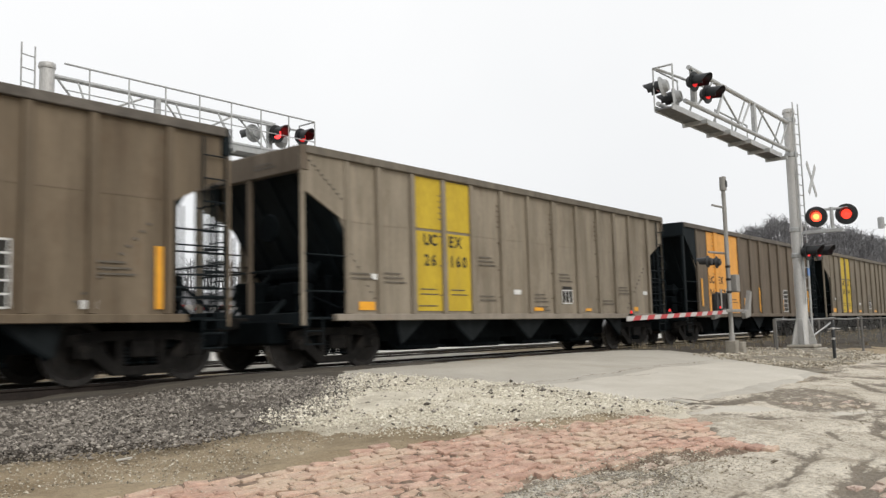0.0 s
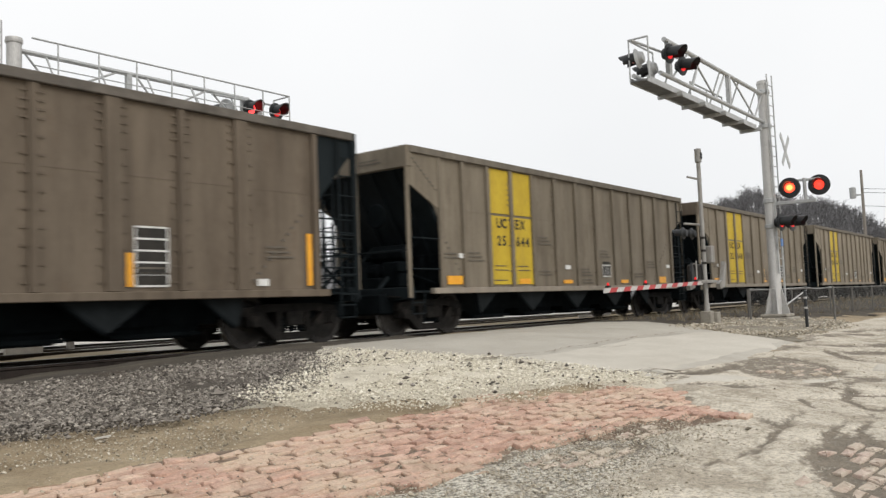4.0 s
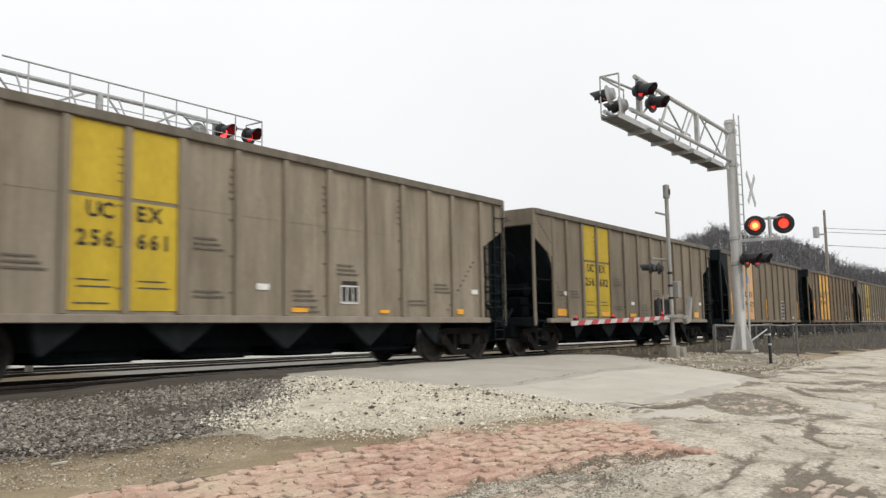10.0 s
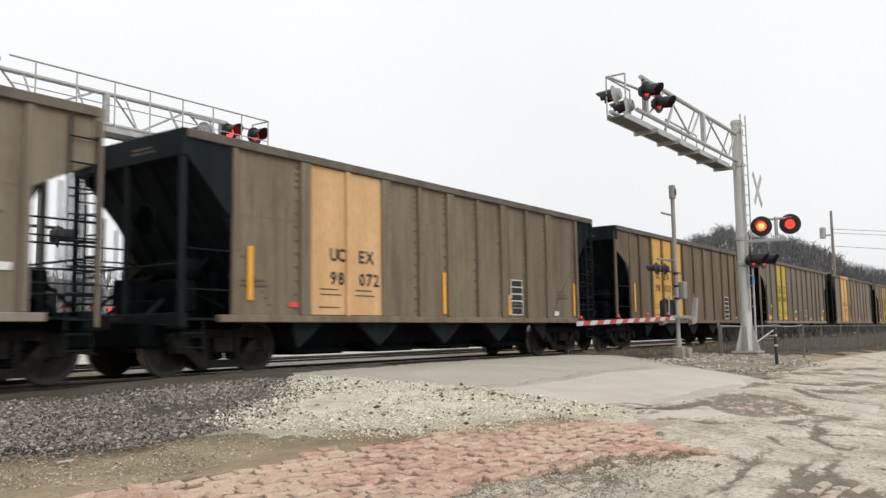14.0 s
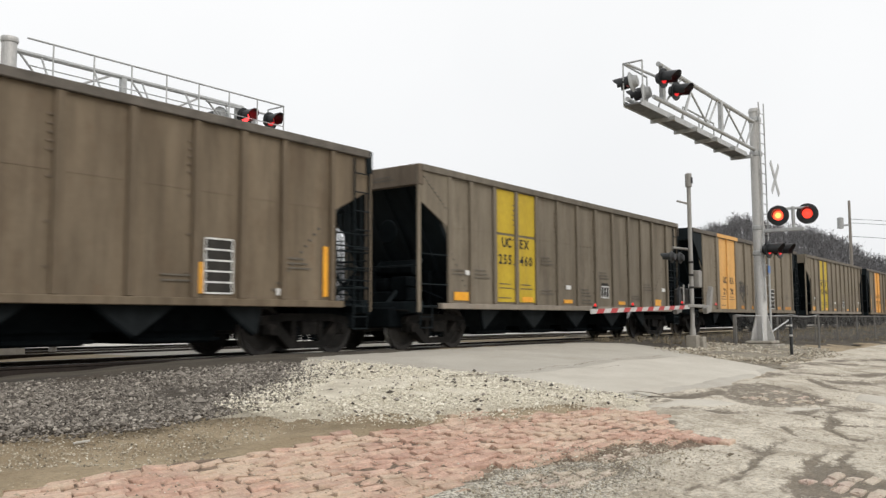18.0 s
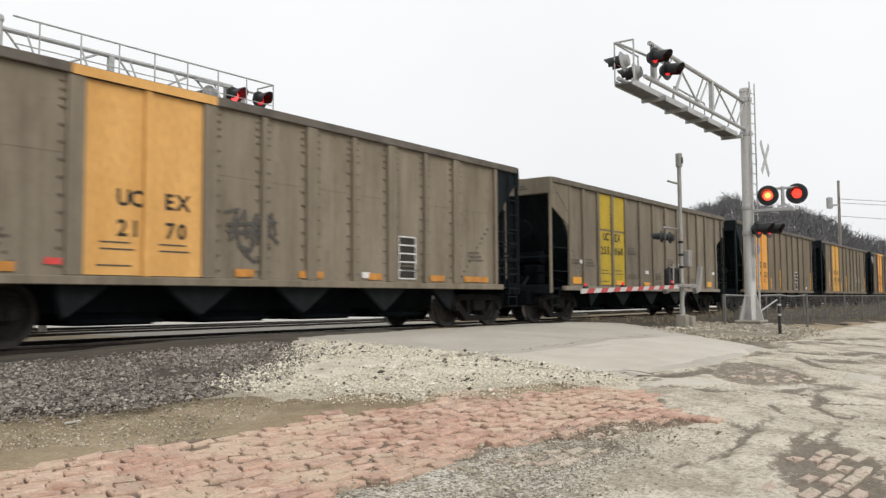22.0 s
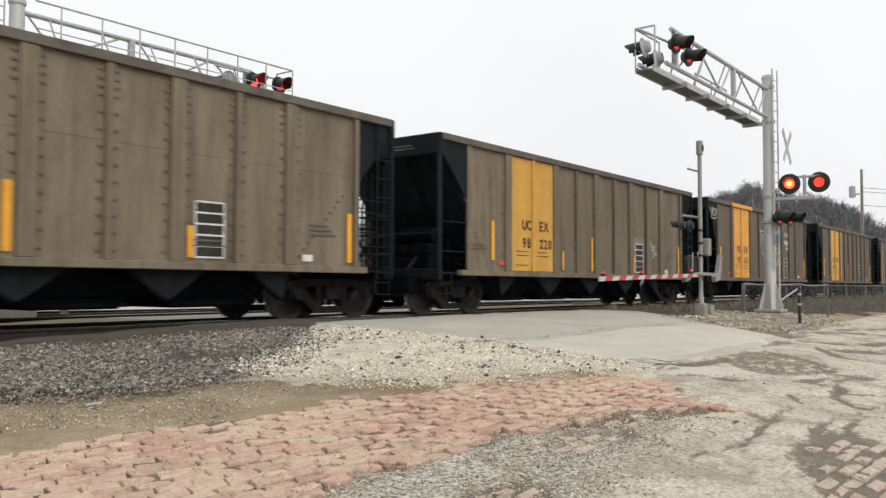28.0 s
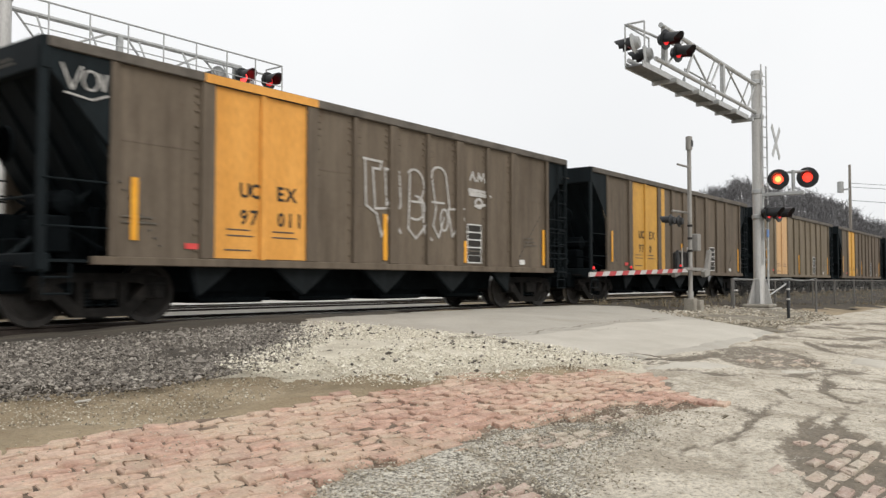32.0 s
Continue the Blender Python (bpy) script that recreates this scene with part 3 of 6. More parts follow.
MAST_STONES = [(19.5, 7.65), (21.6, 7.5), (23.0, 8.2), (26.4, 6.9), (26.2, 5.9), (24.5, 5.5), (21.9, 5.15), (18.6, 5.4), (18.0, 5.9)]

xs = np.concatenate([np.linspace(-2500, -60, 12), np.linspace(-50, -6, 12), np.arange(-5, 34, 0.16), np.linspace(35, 110, 40), np.linspace(130, 2500, 14)])
ys = np.concatenate([np.linspace(-2500, -60, 12), np.linspace(-40, -4, 10), np.arange(-3, 12, 0.16), np.linspace(12.2, 60, 34), np.linspace(80, 2500, 14)])
GX, GY = np.meshgrid(xs, ys)
near = np.exp(-((GX - 12) / 30) ** 2) * (GY < 12)
sheet("ground", xs, ys, height(GX, GY) - 0.02 + near * 0.018 * rough_noise(GX * 1.5, GY * 1.5, 3), np.ones_like(GX, bool), "dirt", "damp brown dirt ground with scattered grit")


def cracked(name):
    """Old street surface: pale chip seal with soft muddy cracks, bare aggregate where it has worn, and mud in the hollows."""
    m, n, l, b = tree_of(name)
    co = n.new("ShaderNodeTexCoord").outputs["Object"]

    def mask(kind):
        a = n.new("ShaderNodeAttribute")
        a.attribute_name = kind
        return a.outputs["Fac"]

    def plus(a, b, k=1.0):
        q = n.new("ShaderNodeMath")
        q.operation = "MULTIPLY_ADD"
        l.new(a, q.inputs[0])
        q.inputs[1].default_value = k
        l.new(b, q.inputs[2])
        half = n.new("ShaderNodeMath")
        half.operation, half.inputs[1].default_value = "MULTIPLY", 0.4
        l.new(q.outputs[0], half.inputs[0])
        return half.outputs[0]

    warp = n.new("ShaderNodeTexNoise")
    warp.inputs["Scale"].default_value, warp.inputs["Detail"].default_value = 0.9, 5
    l.new(co, warp.inputs["Vector"])
    add = mixed(n, l, 0.7, co, warp.outputs["Color"], "ADD")
    jag = n.new("ShaderNodeTexNoise")
    jag.inputs["Scale"].default_value, jag.inputs["Detail"].default_value, jag.inputs["Roughness"].default_value = 5.0, 6, 0.7
    l.new(co, jag.inputs["Vector"])
    add = mixed(n, l, 0.2, add, jag.outputs["Color"], "ADD")
    v = n.new("ShaderNodeTexVoronoi")
    v.feature = "DISTANCE_TO_EDGE"
    v.inputs["Scale"].default_value = 0.95
    l.new(add, v.inputs["Vector"])
    crack = ramp(n, l, v.outputs["Distance"], [(0.0, (0.75, 0.75, 0.75)), (0.02, (0.45, 0.45, 0.45)), (0.11, (0, 0, 0))])
    here = ramp(n, l, noise_at(n, l, co, 0.45, 4, 0.6), [(0.42, (0.05, 0.05, 0.05)), (0.6, (0.9, 0.9, 0.9))])
    fine = noise_at(n, l, co, 9, 8, 0.75, (0.7, 1.2, 1))
    chips = noise_at(n, l, co, 27, 5, 0.8)
    grain = noise_at(n, l, co, 110, 2, 0.6)
    base = mixed(n, l, ramp(n, l, noise_at(n, l, co, 0.8, 6, 0.65), [(0.3, (0, 0, 0)), (0.7, (1, 1, 1))]), (0.43, 0.388, 0.318), (0.575, 0.528, 0.445))
    smear = noise_at(n, l, co, 1.5, 9, 0.76)
    base = mixed(n, l, ramp(n, l, smear, [(0.5, (0, 0, 0)), (0.58, (0.7, 0.7, 0.7))]), base, (0.26, 0.222, 0.168))
    base = mixed(n, l, ramp(n, l, fine, [(0.5, (0, 0, 0)), (0.62, (0.6, 0.6, 0.6))]), base, (0.3, 0.262, 0.2))
    base = mixed(n, l, 0.75, base, ramp(n, l, chips, [(0.36, (0.36, 0.35, 0.33)), (0.48, (0.95, 0.95, 0.95)), (0.62, (1.36, 1.35, 1.31))]), "MULTIPLY")
    tar = mixed(n, l, ramp(n, l, chips, [(0.42, (0, 0, 0)), (0.56, (1, 1, 1))]), (0.1, 0.09, 0.072), (0.62, 0.585, 0.5))
    tar = mixed(n, l, 0.5, tar, ramp(n, l, grain, [(0.35, (0.4, 0.4, 0.4)), (0.65, (1.4, 1.4, 1.4))]), "MULTIPLY")
    mud = mixed(n, l, 0.7, mixed(n, l, ramp(n, l, fine, [(0.35, (0, 0, 0)), (0.65, (1, 1, 1))]), (0.075, 0.061, 0.045), (0.22, 0.184, 0.138)), ramp(n, l, chips, [(0.3, (0.5, 0.5, 0.5)), (0.7, (1.3, 1.3, 1.3))]), "MULTIPLY")
    c = mixed(n, l, ramp(n, l, plus(fine, mask("tar"), 2.2), [(0.5, (0, 0, 0)), (0.8, (1, 1, 1))]), base, tar)
    c = mixed(n, l, mixed(n, l, 1.0, crack, here, "MULTIPLY"), c, (0.2, 0.168, 0.122))
    soil = ramp(n, l, plus(fine, mask("mud"), 2.6), [(0.6, (0, 0, 0)), (0.76, (0.95, 0.95, 0.95))])
    c = mixed(n, l, soil, c, mud)
    l.new(c, b.inputs["Base Color"])
    b.inputs["Roughness"].default_value = 0.92
    bumped(n, l, b, mixed(n, l, 0.5, chips, fine), 0.8, 0.02)
    return m


M["street"] = cracked("worn_chip_seal_street")
STREET = [(-8, 2.1), (2.9, 3.32), (3.6, 3.66), (4.03, 3.8), (4.4, 3.7), (5.02, 3.8), (5.7, 3.74), (6.23, 3.62), (6.96, 3.28), (7.6, 3.06), (8.07, 2.9), (8.35, 3.2), (8.65, 3.52), (9.5, 3.9), (10.6, 4.65), (12.5, 4.5), (15.6, 4.65), (17.5, 4.8), (20, 5.0), (24, 5.5), (30, 5.7), (40, 5.2), (70, 4.2), (70, -8), (-8, -8)]
TAR = [(3.1, 3.25), (3.7, 3.7), (4.05, 3.72), (4.35, 3.62), (4.95, 3.75), (5.7, 3.68), (6.25, 3.56), (6.85, 3.42), (7.7, 3.1), (7.1, 2.8), (6.3, 2.75), (5.4, 2.6), (4.4, 2.3), (3.4, 2.5)]
# worn places where mud lies in the street: half width, line
RUTS = (
    (0.16, [(9.3, 5.5), (9.5, 5.1), (9.8, 5.0), (10.3, 4.68), (10.5, 4.3)]), (0.2, [(10.7, 4.75), (10.85, 4.4), (11.2, 4.2), (11.9, 4.1), (12.9, 4.45)]),
    (0.2, [(10.0, 3.9), (10.1, 3.65), (10.2, 3.3), (10.6, 3.12), (11.05, 2.8), (11.9, 2.65)]), (0.18, [(12.9, 4.45), (13.6, 4.3), (14.0, 3.8), (13.3, 3.15), (12.5, 2.85)]),
    (0.3, [(12.3, 2.72), (12.3, 2.45), (12.5, 2.3)]), (0.16, [(16.2, 4.0), (15.2, 3.4), (14.7, 3.1), (14.6, 2.3)]), (0.3, [(15.2, 4.55), (16.9, 4.3), (17.6, 3.4), (19.4, 3.1)]),
    (0.35, [(17.9, 4.9), (20.6, 4.5), (21.2, 3.4)]), (0.4, [(16.0, 3.3), (17.0, 2.7), (19.5, 2.6)]), (0.3, [(21.5, 4.6), (24.6, 3.8)]),
    (0.07, [(10.35, 2.26), (10.7, 2.05), (11.0, 1.7)]), (0.08, [(12.1, 2.5), (10.8, 2.4), (9.95, 2.15), (9.6, 1.85), (10.0, 1.6)]),
    (0.06, [(9.8, 2.6), (9.3, 2.37), (8.7, 2.4), (7.9, 2.28), (6.8, 2.2), (6.1, 2.4)]), (0.06, [(9.3, 2.37), (8.85, 2.0), (7.8, 1.85)]), (0.07, [(9.3, 1.85), (8.0, 1.65)]),
    (0.15, [(8.8, 3.6), (8.43, 3.45), (8.25, 3.2), (8.16, 2.9), (8.18, 2.6), (8.0, 2.35)]), (0.12, [(8.43, 3.45), (8.1, 3.0), (7.6, 2.95)]), (0.07, [(11.0, 2.8), (10.9, 2.4), (10.4, 2.2)]),
    (0.09, [(5.0, 3.72), (5.7, 3.68), (6.3, 3.52)]), (0.12, [(6.3, 3.0), (6.6, 3.1), (6.95, 3.2)]), (0.08, [(3.95, 3.78), (4.4, 3.66), (4.9, 3.74)]),
)
HOLLOWS = ([(7.2, 1.82), (7.9, 1.9), (8.05, 1.65), (7.65, 1.35), (7.5, 1.1), (6.0, 0.7), (5.2, 1.3), (6.1, 1.5), (6.8, 1.72)], [(12.9, 4.45), (14.2, 4.2), (13.4, 3.15), (12.4, 2.8), (11.6, 2.95), (11.1, 3.35), (11.6, 3.8)],
           [(5.3, 3.5), (5.8, 3.4), (6.7, 3.5), (6.95, 3.2), (6.3, 2.9), (5.5, 2.95)], [(3.9, 2.95), (4.26, 3.05), (4.7, 2.9), (4.5, 2.5), (3.9, 2.5)])


def near_line(pts, x, y):
    """Distance to a run of straight pieces."""
    d = np.full(x.shape, 1e9)
    for (ax, ay), (bx, by) in zip(pts, pts[1:]):
        t = np.clip(((x - ax) * (bx - ax) + (y - ay) * (by - ay)) / ((bx - ax) ** 2 + (by - ay) ** 2), 0, 1)
        d = np.minimum(d, np.hypot(x - ax - t * (bx - ax), y - ay - t * (by - ay)))
    return d


def muddiness(x, y):
    wob = rough_noise(x * 4, y * 4, 71)
    out = np.zeros_like(x)
    for half, pts in RUTS:
        out = np.maximum(out, np.clip(1.15 - near_line(pts, x + 0.06 * wob, y + 0.05 * rough_noise(x * 4, y * 4, 72)) / half, 0, 1) * np.clip(0.75 + 0.5 * wob, 0, 1))
    for k, poly in enumerate(HOLLOWS):
        out = np.maximum(out, np.clip(0.35 + (inside(poly, x, y) + 0.1 * wob) / 0.2, 0, (0.75, 0.55, 0.4, 0.75)[k]))
    return out


sx = np.concatenate([np.arange(-8, 2.4, 0.4), np.arange(2.4, 22, 0.055), np.arange(22.2, 70, 0.5)])
sy = np.concatenate([np.arange(-8.4, 0.2, 0.3), np.arange(0.2, 5.4, 0.055)])
SGX, SGY = np.meshgrid(sx, sy)
d_street = inside(STREET, SGX, SGY) + 0.12 * rough_noise(SGX * 2.2, SGY * 2.2, 4)
wet = muddiness(SGX, SGY)
street = sheet("street", sx, sy, height(SGX, SGY) + np.clip(d_street / 0.25, -1, 1) * 0.03 + 0.01 * rough_noise(SGX * 3, SGY * 3, 11) - 0.022 * wet, d_street > -0.25, "street", "worn pale chip-seal street with muddy cracks and bare aggregate", category="road")
spot = np.empty(len(street.data.vertices) * 3, np.float32)
street.data.vertices.foreach_get("co", spot)
spot = spot.reshape(-1, 3).astype(float)
bare = np.clip(0.55 + (inside(TAR, spot[:, 0], spot[:, 1]) + 0.3 * rough_noise(spot[:, 0] * 1.6, spot[:, 1] * 1.6, 75)) / 0.5, 0, 1)
for kind, values in (("mud", muddiness(spot[:, 0], spot[:, 1])), ("tar", bare)):
    street.data.attributes.new(kind, "FLOAT", "POINT").data.foreach_set("value", values.astype(np.float32))
patch("crossing_road", ROAD, 0.07, 0.025, 0.16, "asphalt", "bleached grey asphalt ramp up to the rails", 0.1, 0.008, 8, "road", 0.05)
patch("limestone_fill", FILL, 0.07, 0.06, 0.5, "fill", "pale crushed limestone fill beside the ramp", 0.16, 0.02, 10, "gravel", 0.04)
patch("ballast_shoulder", BALLAST, 0.12, 0.05, 0.5, "bed", "dark grey ballast shoulder under the track", 0.16, 0.02, 12, "ballast", 0.04)
FOULED = [(-40, 9.95), (3, 10.0), (4.8, 10.0), (5.4, 9.8), (6.0, 9.52), (6.7, 9.3), (7.4, 9.0), (8.0, 8.9), (8.6, 9.4), (9.8, 10.0), (11.5, 10.7), (13.5, 11.3), (13.5, 11.75), (-40, 11.75)]
patch("fouled_shoulder", FOULED, 0.14, 0.045, 0.3, "fouled", "smooth dirt-fouled ballast beside the rail, the train's shade in its colour", 0.12, 0.012, 13, "ballast", 0.03)
APRON = [(10.1, 6.75), (11.25, 6.8), (12.7, 6.9), (15.1, 7.06), (17.6, 6.95), (18.4, 6.6), (18.15, 5.9), (17.45, 4.82), (15.6, 4.72), (12.5, 4.58), (10.65, 4.78), (9.9, 5.45)]
patch("road_apron", APRON, 0.07, 0.04, 0.14, "apron", "paler asphalt apron at the foot of the ramp", 0.05, 0.006, 9, "road", 0.05)
patch("mast_gravel", MAST_STONES, 0.09, 0.05, 0.6, "gravel_bed", "pale gravel round the signal foundations", 0.2, 0.02, 14, "gravel", 0.04)
patch("dirt_spill", [(1.5, 5.55), (3, 5.62), (4.2, 5.62), (5.8, 5.4), (7.6, 4.8), (8.9, 4.6), (9.4, 4.9), (7.8, 5.1), (5.8, 5.75), (4.1, 6.05), (1.5, 6.05)], 0.05, 0.04, 0.25, "dirt", "dirt washed over the edge of the bricks", 0.2, 0.008, 18, "ground", 0.03)
patch("brick_bed", BRICKS, 0.07, 0.018, 0.2, "joint", "soil bed between the paving bricks", 0.1, 0.006, 16, "pavement", 0.03)

# crossing between and beyond the rails, with rubber-edged deck
bm = bmesh.new()
box(bm, 9.4, 20.3, 10.7, TRACK - 0.8, 0.7, RAIL - 0.045, 0.02)
part_deck = new("crossing_deck", mesh_of(bm, "crossing_deck", "asphalt"))
tagged(part_deck, "bleached asphalt deck in front of the near rail", "road", "", "structure")
for y0, y1 in ((TRACK - 0.66, TRACK + 0.66), (TRACK + 0.8, 19.0)):
    bm = bmesh.new()
    box(bm, 9.4, 20.3, y0, y1, 0.7, RAIL - 0.045, 0.02)
    tagged(new("crossing_deck", mesh_of(bm, "crossing_deck", "asphalt")), "bleached asphalt deck between the rails", "road", "", "structure")
fx, fy = np.linspace(-160, 260, 80), np.linspace(19, 140, 40)
FX, FY = np.meshgrid(fx, fy)
sheet("far_lot", fx, fy, 0.86 + 0.03 * rough_noise(FX * 0.2, FY * 0.2, 5), np.ones_like(FX, bool), "sand", "pale gravel lot beyond the tracks")
bx, by = np.arange(-60, 120, 0.6), np.arange(11.0, 19.4, 0.3)
BX, BY = np.meshgrid(bx, by)
off_road = (BX < 9.3) | (BX > 20.3)
sheet("track_bed", bx, by, 0.715 + 0.02 * rough_noise(BX * 4, BY * 4, 9) - np.where(BY < 11.3, 0.1, 0), off_road, "bed", "grey ballast bed between the rails")


def stones(name, poly, count, size, material, label, seed, sparse=0.0, lift=0.03, category="gravel"):
    """Loose stones: flattened, skewed octahedra, all in one mesh."""
    r = np.random.RandomState(seed)
    px, py = [p[0] for p in poly], [p[1] for p in poly]
    x, y = r.uniform(min(px) - 0.3, max(px) + 0.3, count * 4), r.uniform(min(py) - 0.3, max(py) + 0.3, count * 4)
    d = inside(poly, x, y) + 0.18 * rough_noise(x * 2.2, y * 2.2, seed)
    ok = np.flatnonzero(d > -sparse * r.rand(len(d)) ** 2)[:count]
    x, y, n = x[ok], y[ok], len(ok)
    base = np.array([(1.35, 0, 0), (-1.35, 0, 0), (0, 0.8, 0), (0, -0.8, 0), (0.15, 0.1, 0.7), (0, 0, -0.7)])
    s = size * np.exp(r.normal(0, 0.38, n))
    v = base[None] * (s[:, None, None] * r.uniform(0.6, 1.25, (n, 6, 1)))
    a = r.rand(n) * 6.28
    t = r.normal(0, 0.4, n)
    c, q = np.cos(a)[:, None], np.sin(a)[:, None]
    X, Y, Z = v[..., 0] * c - v[..., 1] * q, v[..., 0] * q + v[..., 1] * c, v[..., 2] + v[..., 0] * np.sin(t)[:, None] * 0.5
    co = np.stack([X + x[:, None], Y + y[:, None], Z + (height(x, y) + lift + s * 0.2)[:, None]], -1).reshape(-1, 3)
    tri = np.array([(0, 2, 4), (2, 1, 4), (1, 3, 4), (3, 0, 4), (2, 0, 5), (1, 2, 5), (3, 1, 5), (0, 3, 5)])
    faces = (np.arange(n)[:, None, None] * 6 + tri[None]).reshape(-1, 3)
    me = bpy.data.meshes.new(name)
    me.from_pydata(co.tolist(), [], faces.tolist())
    me.materials.append(M[material])
    return tagged(new(name, me), label, category, "", "stuff")


M["limestone"] = islands("limestone_chips", [(0.0, (0.22, 0.19, 0.14)), (0.04, (0.46, 0.415, 0.325)), (0.3, (0.58, 0.535, 0.43)), (0.7, (0.72, 0.675, 0.56)), (1.0, (0.8, 0.76, 0.66))])
M["basalt"] = islands("ballast_stones", [(0.0, (0.04, 0.033, 0.027)), (0.3, (0.1, 0.087, 0.072)), (0.65, (0.185, 0.165, 0.142)), (0.9, (0.29, 0.263, 0.228)), (1.0, (0.42, 0.385, 0.33))])
M["grit"] = islands("scattered_grit", [(0.0, (0.12, 0.1, 0.075)), (0.3, (0.33, 0.285, 0.21)), (0.8, (0.5, 0.45, 0.36)), (1.0, (0.7, 0.66, 0.57))])
stones("limestone_chips", FILL, 24000, 0.0095, "limestone", "loose pale limestone chips on the fill", 21, 0.45, 0.066)
stones("dark_clods", FILL, 260, 0.016, "basalt", "dark clods and stray ballast on the limestone", 27, 0.5, 0.075)
NEAR_BALLAST = [(0.5, 8.05), (2.4, 8.05), (3.6, 7.7), (4.6, 7.3), (5.4, 7.15), (6.2, 7.4), (7.0, 7.75), (7.75, 8.1), (8.1, 8.5), (7.7, 8.9), (7.3, 9.1), (6.64, 9.4), (5.96, 9.65), (5.4, 9.92), (4.8, 10.1), (0.5, 10.2)]
stones("ballast_stones", NEAR_BALLAST, 52000, 0.0145, "basalt", "loose dark grey ballast stones", 22, 0.8, 0.055, "ballast")
stones("gravel_stones", MAST_STONES, 3600, 0.022, "grit", "loose pale gravel round the foundations", 23, 0.5, 0.035)
YARD = [(1.5, 7.9), (3.6, 7.6), (4.6, 7.4), (5.6, 6.95), (5.9, 6.2), (8.2, 4.95), (9.5, 5.2), (9.3, 4.9), (7.8, 5.0), (5.8, 5.65), (4.1, 5.9), (1.5, 5.8)]
stones("yard_grit", YARD, 8000, 0.0072, "grit", "fine grit and small stones on the dirt", 24, 0.3, -0.01)
stones("brick_grit", [(2.5, 3.5), (4.8, 3.9), (7.0, 3.4), (8.2, 3.0), (9.3, 4.1), (7.8, 5.0), (5.8, 5.6), (2.5, 5.7)], 1500, 0.006, "grit", "sand and small chips lying on the bricks", 28, 0.0, 0.035)
stones("tar_chips", TAR, 9000, 0.0062, "grit", "loose stone chips on the worn dark street", 26, 0.4, 0.03)
stones("street_grit", [(2.5, 0.5), (3.5, 3.4), (8, 2.8), (11, 4.3), (18, 4.3), (18, 0.5)], 1500, 0.0075, "grit", "fine grit scattered over the street", 25, 0.0, 0.035)

VERGE = [(20.7, 8.3), (24, 8.15), (26.5, 7.2), (31, 6.6), (38, 5.9), (46, 5.5), (90, 5.2), (90, 11.4), (20.7, 11.4)]
patch("weedy_verge", VERGE, 0.22, 0.03, 0.5, "weeds", "brown winter weeds and cinders behind the fence, the train's shade in their colour", 0.3, 0.03, 17, "verge", 0.03)


def tufts(name, poly, count, tall, material, label, seed):
    """Dry grass: thin blades in small leaning bunches, one mesh."""
    r = np.random.RandomState(seed)
    px, py = [p[0] for p in poly], [p[1] for p in poly]
    x, y = r.uniform(min(px), max(px), count * 5), r.uniform(min(py), max(py), count * 5)
    ok = np.flatnonzero(inside(poly, x, y) + 0.3 * rough_noise(x, y, seed) > 0.1)[:count]
    V, F = [], []
    for i in ok:
        z = float(height(x[i], y[i]))
        for j in range(7):
            a, h, w = r.rand() * 6.28, tall * r.uniform(0.4, 1.1), 0.008
            bx, by = x[i] + r.normal(0, 0.04), y[i] + r.normal(0, 0.04)
            b = len(V)
            V += [(bx - w * math.sin(a), by + w * math.cos(a), z), (bx + w * math.sin(a), by - w * math.cos(a), z), (bx + math.cos(a) * h * 0.5, by + math.sin(a) * h * 0.5, z + h)]
            F.append((b, b + 1, b + 2))
    me = bpy.data.meshes.new(name)
    me.from_pydata(V, [], F)
    me.materials.append(M[material])
    return tagged(new(name, me), label, "grass", "", "stuff")


M["straw"] = islands("dry_grass_blades", [(0.0, (0.1, 0.075, 0.045)), (0.5, (0.22, 0.175, 0.105)), (1.0, (0.38, 0.32, 0.21))])
tufts("dry_grass", VERGE, 1500, 0.22, "straw", "dry brown grass along the fence", 51)


def strip(name, pts, width, material, label, seed, lift, bend=1.0):
    """A ragged ribbon laid along a line on the ground: a crack, a smear of mud or an edge's shadow."""
    r = random.Random(seed)
    bm = bmesh.new()
    rows = []
    for (ax, ay), (bx, by) in zip(pts, pts[1:]):
        L = math.hypot(bx - ax, by - ay)
        m = max(2, int(L / 0.06))
        for i in range(m):
            u = i / m
            w = width * r.uniform(0.25, 1.0) / 2
            nx, ny = -(by - ay) / L, (bx - ax) / L
            sway = bend * (0.05 * math.sin(len(rows) * 0.23 + seed) + 0.025 * math.sin(len(rows) * 1.13 + seed * 2)) + r.uniform(-1, 1) * width * 0.35
            x, y = ax + (bx - ax) * u + nx * sway, ay + (by - ay) * u + ny * sway
            w *= 0.35 + 0.65 * abs(math.sin(len(rows) * 0.21 + seed))
            rows.append([bm.verts.new((x + nx * w * e, y + ny * w * e, float(height(x + nx * w * e, y + ny * w * e)) + lift)) for e in (-1, 0, 1)])
    for a, b in zip(rows, rows[1:]):
        for j in range(2):
            bm.faces.new((a[j], a[j + 1], b[j + 1], b[j]))
    me = mesh_of(bm, name, material, True)
    return tagged(new(name, me), label, "crack", "", "structure")


